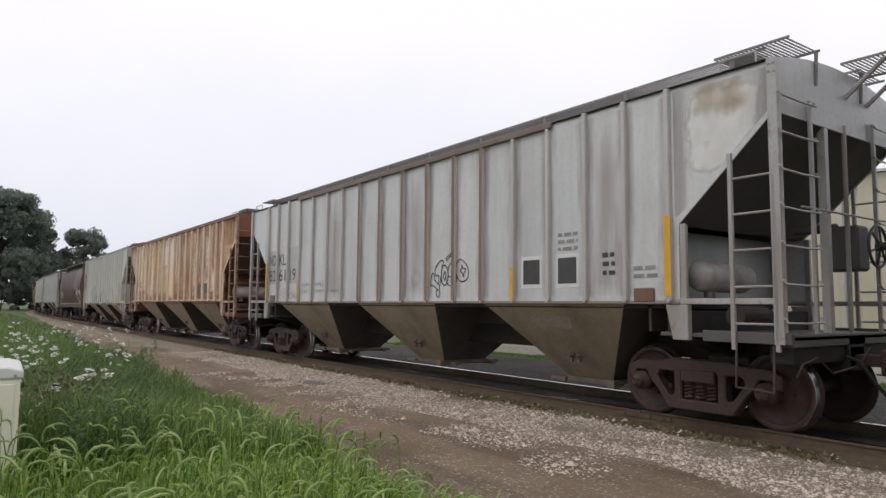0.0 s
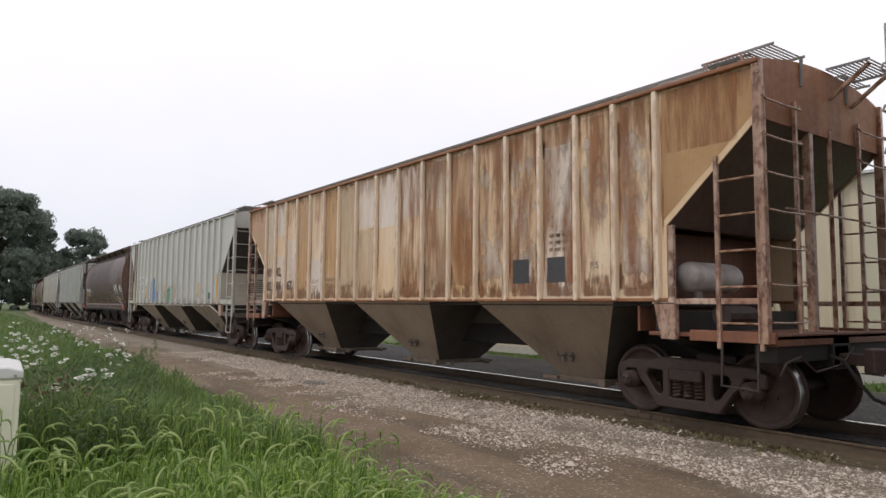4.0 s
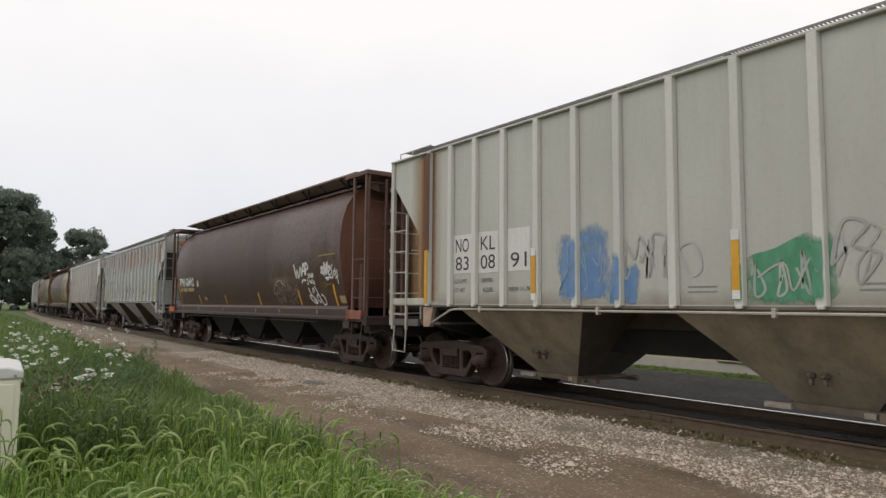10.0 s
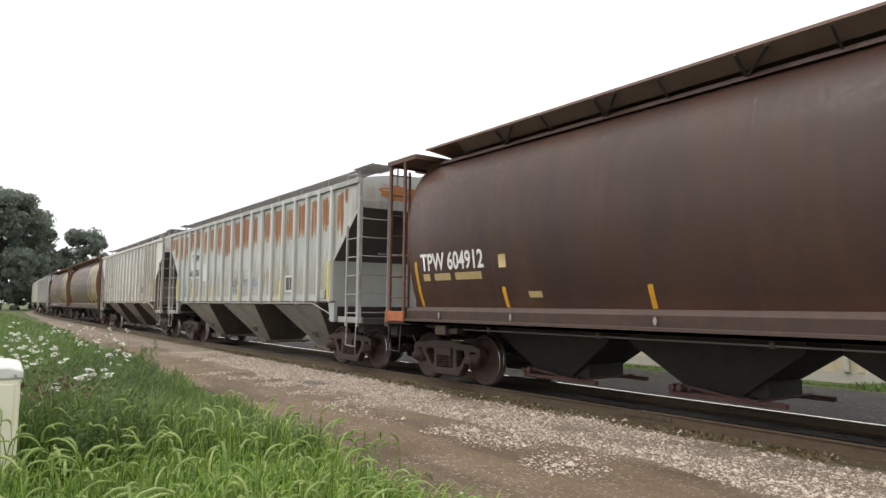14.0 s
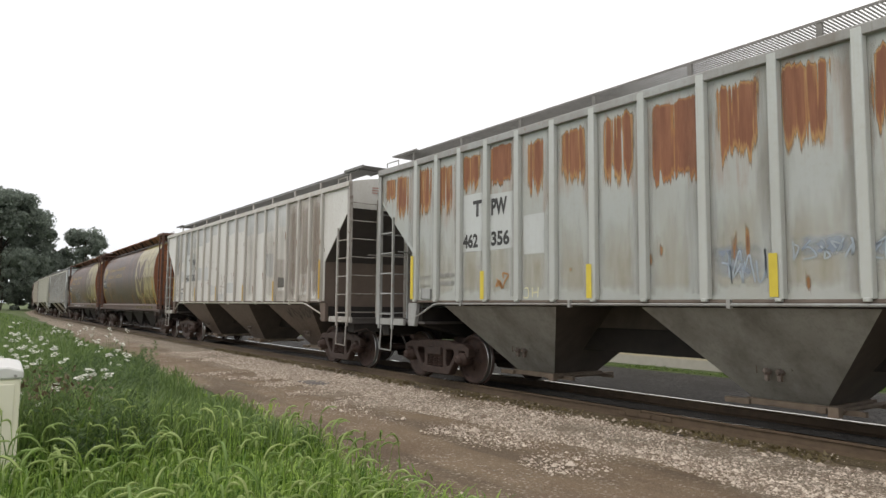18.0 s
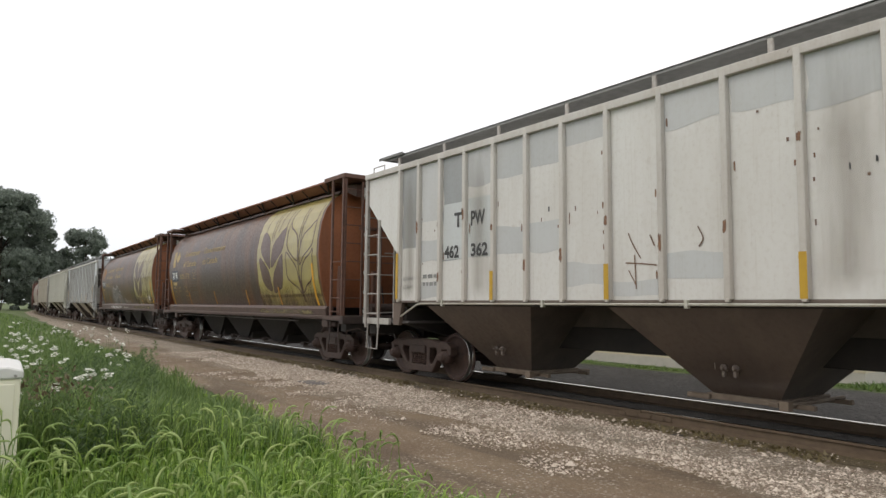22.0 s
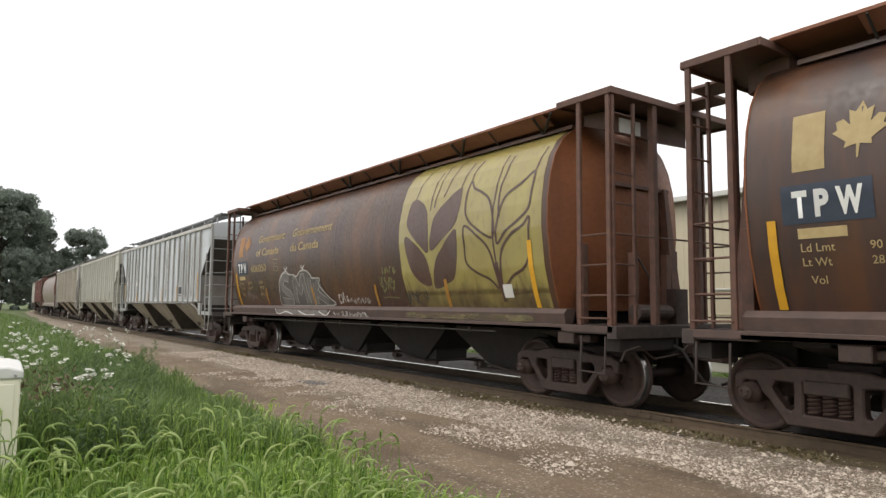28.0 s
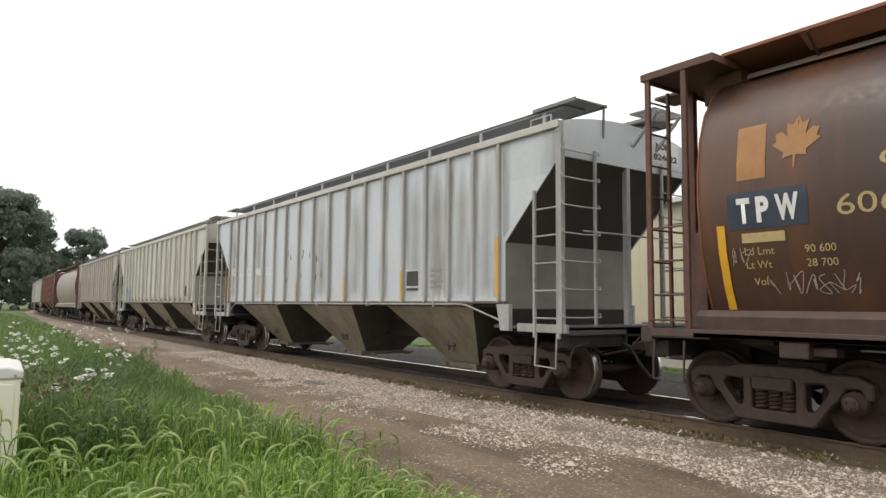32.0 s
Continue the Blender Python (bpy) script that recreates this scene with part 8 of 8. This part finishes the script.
for pts in ([(-1.0, 2.45), (-0.93, 2.3), (-0.8, 2.1)], [(-1.05, 2.05), (-0.8, 2.03), (-0.55, 2.0)], [(-1.0, 1.95), (-0.88, 1.75)], [(-0.9, 2.15), (-0.88, 1.7)], [(-0.65, 2.4), (-0.58, 2.25)], [(0.05, 2.45), (0.12, 2.3), (0.06, 2.2)]):
    stroke("scrape", pts, 0.018, STAIN, car5, flat)
words("T", -4.9, 2.88, 0.26, K, car5, bold=0.012, lift=0.012)
words("PW", -4.41, 2.87, 0.26, K, car5, width=0.38, bold=0.008, lift=0.012)
words("462", -5.2, 2.33, 0.22, K, car5, width=0.44, bold=0.01, lift=0.012)
words("362", -4.41, 2.33, 0.22, K, car5, width=0.46, bold=0.01, lift=0.012)
for x, z0, z1 in ((-6.74, 1.58, 2.5), (-3.78, 1.56, 2.04), (-1.33, 1.56, 2.05), (1.33, 1.56, 2.06), (3.78, 1.56, 2.1), (6.72, 1.6, 2.55)):
    stripe(car5, x, z0, z1, lambda z: -SIDE - 0.075, 0.085, M["ochre"])
patch("stencil_box", 3.95, 4.4, 1.93, 2.2, K, car5, wave=0.03)
patch("stencil_frame", 3.97, 4.42, 1.84, 1.92, WH, car5)
words("LD LMT", -6.6, 1.95, 0.08, M["grey_mark"], car5)
words("LT WT", -6.6, 1.78, 0.08, M["grey_mark"], car5)
bars(car5, -5.9, 1.98, 0.45, 0.07, 2, M["grey_mark"], seed=12)
rng = random.Random(33)
for k in range(26):
    i = rng.randrange(17)
    x, z = rng.uniform(edges[i] + 0.1, edges[i + 1] - 0.1), rng.choice((rng.uniform(2.7, 2.95), rng.uniform(1.65, 3.9)))
    patch("scuff", x, x + rng.uniform(0.012, 0.03), z, z + rng.uniform(0.02, 0.08), STAIN if k % 3 else K, car5, lift=0.009, wave=0.012, seed=k)
scribble(car5, 4.72, 5.15, 1.75, 2.1, 0.014, SMOKE, flat, 84, 5)
stroke("scrape", [(5.58, 2.08), (5.66, 2.0), (5.74, 2.06), (5.64, 2.14)], 0.03, STAIN, car5, flat)
scribble(car5, 4.0, 5.75, 1.08, 1.36, 0.028, K, bay_face, 91, 9)


DULL_ORANGE = plain("dull_orange", (0.42, 0.2, 0.025), (0.32, 0.15, 0.025), 7, 0.5)


def grain_marks(car, number):
    """The wheat emblem, flag bar and words of the two grain cars."""
    rs = round_side
    ex = 0.16 if number == "606173" else 0.13
    edge_line = curve_points([(2.66, 4.3), (2.6, 3.9), (2.58, 3.4), (2.55, 3.0), (2.56, 2.6), (2.58, 2.2), (2.62, 1.7), (2.76, 1.42)])
    right = 6.8
    pts, fs = [], []
    for x, z in edge_line:
        pts += [(x + ex, z), (right, z)]
    for k in range(len(edge_line) - 1):
        fs.append((2 * k, 2 * k + 1, 2 * k + 3, 2 * k + 2))
    lay("wheat_panel", pts, fs, WHEAT, car, rs, 0.004)
    patch("wheat_band", 2.75, 6.75, 1.2, 1.345, WHEAT_WORN, car, lambda z: -1.53, 0.008)
    brown = BROWN_LEAF
    for pts in ([(2.85, 3.03), (2.91, 3.46), (3.09, 3.55), (3.41, 3.39), (3.56, 3.10), (3.57, 2.48), (3.28, 2.63)],
                [(3.65, 2.5), (3.7, 2.93), (3.83, 3.19), (4.11, 3.39), (4.54, 3.6), (4.55, 3.21), (4.43, 2.93), (4.05, 2.68)],
                [(2.8, 2.83), (3.27, 2.57), (3.52, 2.29), (3.57, 1.86), (3.23, 1.89), (2.94, 2.14), (2.8, 2.49)],
                [(3.66, 1.8), (3.77, 2.27), (4.02, 2.53), (4.46, 2.85), (4.47, 2.4), (4.35, 2.0), (4.07, 1.86)]):
        leaf("wheat_leaf", [(x + ex, z) for x, z in pts], brown, car, rs)
    for pts in ([(3.62, 3.26), (3.65, 3.71), (3.73, 4.02)], [(3.74, 3.31), (3.82, 3.74), (3.89, 4.15)], [(4.02, 3.48), (4.16, 3.86), (4.25, 4.19)], [(3.05, 3.5), (3.15, 3.9), (3.3, 4.2)], [(4.5, 3.52), (4.57, 3.8), (4.66, 4.06)]):
        stroke("wheat_line", [(x + ex, z) for x, z in pts], 0.035, brown, car, rs)
    for pts in ([(4.79, 3.66), (4.72, 3.3), (4.78, 3.03), (4.99, 2.84), (5.48, 2.61), (5.5, 2.96), (5.38, 3.27), (5.15, 3.43), (4.93, 3.53)],
                [(5.6, 2.5), (5.6, 2.81), (5.71, 3.13), (5.85, 3.31), (6.17, 3.45), (6.44, 3.6), (6.42, 3.28), (6.37, 3.01), (6.1, 2.83), (5.83, 2.69)],
                [(4.72, 2.87), (4.71, 2.53), (4.73, 2.23), (4.97, 2.05), (5.32, 1.91), (5.52, 1.76), (5.47, 2.15), (5.35, 2.44), (5.11, 2.65)],
                [(5.64, 1.78), (5.64, 2.14), (5.72, 2.42), (5.96, 2.63), (6.24, 2.75), (6.39, 2.87), (6.37, 2.56), (6.36, 2.29), (6.2, 2.07), (5.92, 1.96)]):
        stroke("wheat_line", [(x + ex, z) for x, z in pts], 0.045, brown, car, rs, True)
    for pts, w in (([(5.6, 1.53), (5.57, 1.86), (5.53, 2.19)], 0.09), ([(5.53, 2.19), (5.5, 2.53), (5.5, 2.96), (5.54, 3.4), (5.58, 3.79), (5.61, 4.03)], 0.04), ([(5.66, 2.94), (5.64, 3.33), (5.73, 3.72), (5.78, 3.99)], 0.04),
                   ([(4.79, 3.66), (4.83, 3.89), (4.92, 4.06)], 0.04), ([(6.44, 3.6), (6.51, 3.83), (6.55, 4.01)], 0.035)):
        stroke("wheat_line", [(x + ex, z) for x, z in pts], w, brown, car, rs)
    patch("worn_patch", 2.66, 6.79, 1.41, 2.05, WEAR_FOOT, car, rs, 0.0095)
    patch("worn_patch", 2.7, 3.6, 1.42, 2.1, WEAR, car, rs, 0.011)
    patch("worn_patch", 3.9, 5.5, 1.42, 2.0, WEAR, car, rs, 0.0105)
    patch("worn_patch", 5.8, 6.78, 1.42, 2.2, WEAR, car, rs, 0.0105)
    dx = 0.03 if number == "606173" else 0.0
    words("Government", -5.22 + dx, 3.27, 0.22, CREAM, car, rs, slant=0.25, width=1.95, bold=0.003)
    words("of Canada", -5.32 + dx, 2.88, 0.22, CREAM, car, rs, slant=0.12, width=1.7, bold=0.003)
    words("Gouvernement", -2.75 + dx, 3.27, 0.22, CREAM, car, rs, slant=0.25, width=2.35, bold=0.003)
    words("du Canada", -2.8 + dx, 2.88, 0.22, CREAM, car, rs, slant=0.12, width=1.72, bold=0.003)
    words(number, -5.74 + dx, 2.42, 0.22, CREAM, car, rs, width=1.2)
    patch("flag_bar", -6.82 + dx, -6.48 + dx, 2.92, 3.55, GOLD if number == "606050" else CREAM, car, rs, 0.006)
    m = [(0, 0.5), (0.09, 0.33), (0.2, 0.38), (0.16, 0.12), (0.28, 0.24), (0.4, 0.2), (0.36, 0.06), (0.44, 0.02), (0.2, -0.16), (0.22, -0.26), (0.03, -0.22), (0.015, -0.45)]
    outline = m + [(-x, z) for x, z in m[::-1] if x > 0]
    pts = [(-6.14 + dx + 0.6 * x + 0.05 * z, 3.26 + 0.62 * z) for x, z in outline]
    bm = bmesh.new()
    f = bm.faces.new([bm.verts.new((x, rs(z) - 0.009, z)) for x, z in pts])
    bmesh.ops.triangulate(bm, faces=[f])
    me = bpy.data.meshes.new("leaf_mark")
    bm.to_mesh(me)
    bm.free()
    me.materials.append(None)
    part("leaf_mark", me, GOLD if number == "606050" else CREAM, car)
    patch("name_field", -6.95 + dx, -6.03 + dx, 2.36, 2.78, NAVY, car, rs, 0.006)
    for letter, x, w in (("T", -6.83, 0.16), ("P", -6.6, 0.15), ("W", -6.38, 0.26)):
        words(letter, x + dx, 2.44, 0.27, WH, car, rs, width=w, bold=0.018, lift=0.012)
    patch("print_bar", -6.8 + dx, -6.3 + dx, 2.2, 2.31, CREAM, car, rs, 0.008)
    words("Ld Lmt", -6.78 + dx, 2.06, 0.09, CREAM, car, rs)
    words("Lt Wt", -6.78 + dx, 1.91, 0.09, CREAM, car, rs)
    words("Vol", -6.72 + dx, 1.72, 0.09, CREAM, car, rs)
    for t, x, z in (("90 600", -6.1, 2.06), ("28 700", -6.1, 1.91), ("199700", -5.2, 2.06), ("63300", -5.15, 1.91), ("4550 Cu Ft", -5.2, 1.72)):
        words(t, x + dx, z, 0.085, CREAM, car, rs)
    bars(car, -4.45 + dx, 2.25, 0.95, 0.05, 4, DIM, rs, 21)
    words("C", -3.88 + dx, 2.5, 0.13, CREAM, car, rs)
    stroke("stencil_frame", [(x + dx, z) for x, z in ((-3.97, 2.4), (-3.97, 2.72), (-3.68, 2.72), (-3.68, 2.4))], 0.02, CREAM, car, rs, True, smooth=False)
    for x, z in ((-7.05, 2.42), (-4.72, 1.92), (-1.62, 1.9), (1.55, 1.9), (4.15, 1.95), (6.5, 2.5)):
        stripe(car, x, 1.44, z, rs, 0.1 if abs(x) > 6 else 0.085, None if abs(x) > 6 else DULL_ORANGE, lift=0.014)


BROWN_LEAF = paint("leaf_brown", (0.085, 0.042, 0.034), (0.1, 0.05, 0.038), (0.06, 0.035, 0.03), 0.4, seed=161)
grain_marks(car6, "606173")
grain_marks(car7, "606050")
# grey bubble lettering, drawn as plain swollen shapes with a chalk outline
DUSK = plain("dark_spray", (0.07, 0.06, 0.056), (0.1, 0.088, 0.08), 4, 0.6)
SILVER = plain("silver_spray", (0.21, 0.193, 0.176), (0.115, 0.102, 0.092), 3.5, 0.55)
outline = [(-3.8, 1.46), (-3.77, 1.7), (-3.58, 2.17), (-3.17, 2.35), (-2.91, 2.26), (-2.66, 2.25), (-2.46, 2.2), (-2.19, 2.33), (-1.84, 2.33), (-1.61, 2.22), (-1.5, 2.13), (-1.07, 2.11), (-1.19, 1.95), (-0.77, 1.65), (-0.56, 1.46), (-2.0, 1.43), (-3.2, 1.43)]
leaf("spray_field", outline, DUSK, car7, round_side, 0.008)
stroke("spray_tag", outline, 0.034, CHALK_SOFT, car7, round_side, True, 0.014)
for pts, w in (([(-2.98, 2.16), (-3.3, 2.2), (-3.5, 2.0), (-3.3, 1.82), (-3.02, 1.72), (-3.1, 1.52), (-3.6, 1.55)], 0.19), ([(-2.72, 1.5), (-2.62, 2.12), (-2.36, 1.8), (-2.1, 2.2), (-2.0, 1.5)], 0.17),
               ([(-1.76, 1.48), (-1.72, 2.14)], 0.18), ([(-1.5, 1.48), (-1.42, 2.0)], 0.14), ([(-1.16, 2.04), (-1.38, 1.78), (-0.85, 1.52)], 0.16)):
    stroke("spray_shape", pts, w + 0.035, CHALK_SOFT, car7, round_side, lift=0.010)
    stroke("spray_shape", pts, w, SILVER, car7, round_side, lift=0.012)
patch("spray_field", -3.85, -0.5, 1.19, 1.345, SILVER_WORN, car7, lambda z: -1.53, 0.01)
for pts in ([(-3.85, 1.34), (-3.6, 1.2), (-3.1, 1.27), (-2.6, 1.19)], [(-2.3, 1.3), (-1.8, 1.2), (-1.3, 1.22)], [(-1.1, 1.3), (-0.7, 1.2), (-0.45, 1.32)]):
    stroke("spray_tag", pts, 0.025, CHALK, car7, lambda z: -1.53, lift=0.014)
for x in (-3.15, -2.05):
    for d in (-0.1, 0.0, 0.12):
        stroke("spray_tag", [(x, 2.36), (x + d * 0.6, 2.43), (x + d, 2.47)], 0.022, CHALK, car7, round_side, lift=0.012)
scribble(car7, -0.25, 0.2, 1.5, 1.75, 0.02, CHALK, round_side, 15, 4)
scribble(car7, 0.25, 1.25, 1.5, 1.62, 0.016, CHALK_SOFT, round_side, 16, 9)
scribble(car7, -0.3, 1.4, 1.18, 1.3, 0.016, CHALK_SOFT, lambda z: -1.54, 17, 9)
for z0, x0, x1 in ((2.1, 1.95, 2.5), (1.88, 1.75, 2.4), (1.72, 1.8, 2.35)):
    scribble(car7, x0, x1, z0, z0 + 0.17, 0.014, MOSS_SPRAY, round_side, int(z0 * 100), 6)
stroke("spray_tag", [(1.8, 1.62), (2.1, 1.63), (2.45, 1.61)], 0.014, MOSS_SPRAY, car7, round_side)
scribble(car7, 2.75, 3.5, 1.5, 1.75, 0.03, K, round_side, 19, 4)
patch("print_bar", 5.75, 5.98, 1.6, 1.82, PALE, car7, round_side, 0.018)
scribble(car7, -6.55, -5.5, 1.62, 1.86, 0.009, DIM_CHALK, round_side, 27, 8)
scribble(car7, -6.95, -6.7, 1.95, 2.15, 0.009, DIM_CHALK, round_side, 28, 2)

# cool grey car
side_rod(car8, 1.485, trim_cool)
for t, x in (("NO", -6.58), ("KL", -5.9), ("82", -5.2), ("46", -4.42), ("22", -3.62)):
    words(t, x, 2.36 - 0.02 * (x + 6.6), 0.24, WH, car8, width=0.4, bold=0.01)
patch("stencil_frame", 3.86, 4.34, 1.72, 2.16, WH, car8)
patch("stencil_box", 3.89, 4.31, 1.84, 2.13, K, car8, lift=0.009)
patch("print_bar", 3.89, 4.31, 1.75, 1.8, K, car8, lift=0.009)
bars(car8, 4.7, 2.1, 0.4, 0.05, 4, M["grey_mark"], seed=13)
for x, z0, z1 in ((6.72, 1.6, 2.6), (-6.72, 1.6, 2.4), (3.78, 1.56, 2.15), (1.33, 1.56, 2.1), (-1.33, 1.56, 2.05), (-3.78, 1.56, 2.0)):
    stripe(car8, x, z0, z1, on_rib, 0.075)
rng = random.Random(41)
for k in range(14):
    x, z = rng.uniform(-2.2, 0.4), rng.uniform(1.9, 3.0)
    patch("scuff", x, x + rng.uniform(0.03, 0.07), z, z + rng.uniform(0.06, 0.16), K, car8, lift=0.006, wave=0.03, seed=k)
patch("paint_patch", 6.95, 7.9, 2.9 + 0.6, 4.2, c8_body, car8, lift=0.003)

# cream car and tan car behind
patch("spray_field", -6.5, -4.9, 1.55, 2.3, BLUE, car9, lift=0.003, wave=0.2, seed=2)
patch("stencil_box", 5.4, 5.7, 1.75, 2.15, K, car9)
for x in (-3.0, -0.4, 2.6, 5.3):
    patch("water_stain", x - 0.4, x + 0.4, 1.55, 4.15, WATER, car10, lift=0.003)
# reporting plates on the car ends
def end_words(text, y, z, size, material, car, x=8.122, width=None, bold=0.0):
    """Lettering on a leading end, read from the front, beginning at y."""
    ob = words(text, 0, z, size, material, car, width=width, bold=bold)
    for v in ob.data.vertices:
        v.co = (x, y + v.co.x, v.co.z)
    return ob


for car, top, low in ((car2, "NOKL", "830891"), (car8, "NOKL", "824622"), (car4, "", ""), (car5, "", "")):
    e = EAVES[car.name]
    if top:
        plate = (lambda bm, e=e: box(bm, 8.108, 8.116, 0.62, 1.36, e - 0.32, e + 0.06))
        part("end_plate", shape("end_plate_%d" % (e * 1000), plate), PALE, car, "off-white plate with black lettering")
        end_words(top, 0.74, e - 0.08, 0.105, K, car, width=0.42, bold=0.006)
        end_words(low, 0.66, e - 0.27, 0.105, K, car, width=0.66, bold=0.006)
    else:
        for k in range(3):
            part("print_bar", shape("end_print", lambda bm: box(bm, 8.112, 8.115, -0.14, 0.14, 0, 0.03)), OCHRE_INK, car, at=pose(0, -0.86, e - 0.2 + 0.06 * k))
end_words("TPW", -0.88, 4.17, 0.11, WH, car3, 7.65, 0.3)
for car in (car3, car6, car7):
    part("end_plate", shape("tank_plate", lambda bm: box(bm, 7.62, 7.635, -0.75, -0.25, 4.14, 4.36)), WH if car is not car3 else c3_end, car)

# water stains, grime and darker panel edges on the pale cars
for car, cols in ((car0, (5, 9, 15)), (car8, (0, 3, 8, 10, 14)), (car9, (1, 2, 6, 9, 11, 13, 16)), (lead, (2, 6, 9, 14))):
    for k in cols:
        a, b = RIB_X[k], RIB_X[k + 1]
        patch("water_stain", a + 0.05, b - 0.05, 1.5, 4.22, WATER, car, lift=0.0035)
for car in (lead, car0, car4, car8, car9, car10):
    for a, b in zip(RIB_X, RIB_X[1:]):
        patch("panel_edge", a + 0.05, b - 0.05, 1.49, 4.23, PANEL_EDGE, car, lift=0.0065)
    if car not in (car0, car4, car8, lead):
        patch("sill_rust", -6.8, 6.8, 1.485, 1.75, FOOT_RUST, car, lift=0.0072)
    for s in (-1, 1):
        lay("panel_edge", [(s * 8.05, 3.69), (s * 6.8, 2.56), (s * 6.8, 4.23), (s * 8.05, 4.23)], [(0, 1, 2, 3)], PANEL_EDGE, car, flat, 0.0065)
for k in range(13, 17):
    patch("water_stain", RIB_X[k] + 0.05, RIB_X[k + 1] - 0.05, 1.5, 4.22, WATER, car8, lift=0.005)
for k in range(7):
    part("print_bar", shape("bulkhead_print", lambda bm: box(bm, 6.832, 6.836, -0.3, 0.3, 0, 0.028)), M["black_mark"], car2, at=pose(0, -0.35 + 0.02 * (k % 3), 1.86 + 0.07 * k))
for car in (car9,):
    patch("grime", -6.8, 6.8, 1.49, 1.95, GRIME, car, lift=0.0028)


# ---- what moves ----
def motions():
    """The train rolls past and slows a little; its wheels turn with it."""
    pivots = 6.75
    for car in CARS:
        rows = []
        for k in range(0, 65):
            t = k * 0.5
            s = car["centre"] + rolled(t)
            a, b = on_line(s + pivots), on_line(s - pivots)
            turn = math.degrees(math.atan2(a[1] - b[1], a[0] - b[0]))
            rows.append((t, pose((a[0] + b[0]) / 2, (a[1] + b[1]) / 2, 0, 0, 0, turn)))
        walk(car, rows)
        del car["centre"]
    spin = []
    for k in range(0, 241):
        t = k * 4 / 30
        spin.append((t, math.degrees(rolled(t) / 0.457)))
    turns = {}
    for w, x in SPINNING:
        if x not in turns:
            turns[x] = [(t, pose(x, 0, 0.457, 0, a, 0)) for t, a in spin]
        walk(w, turns[x])


motions()
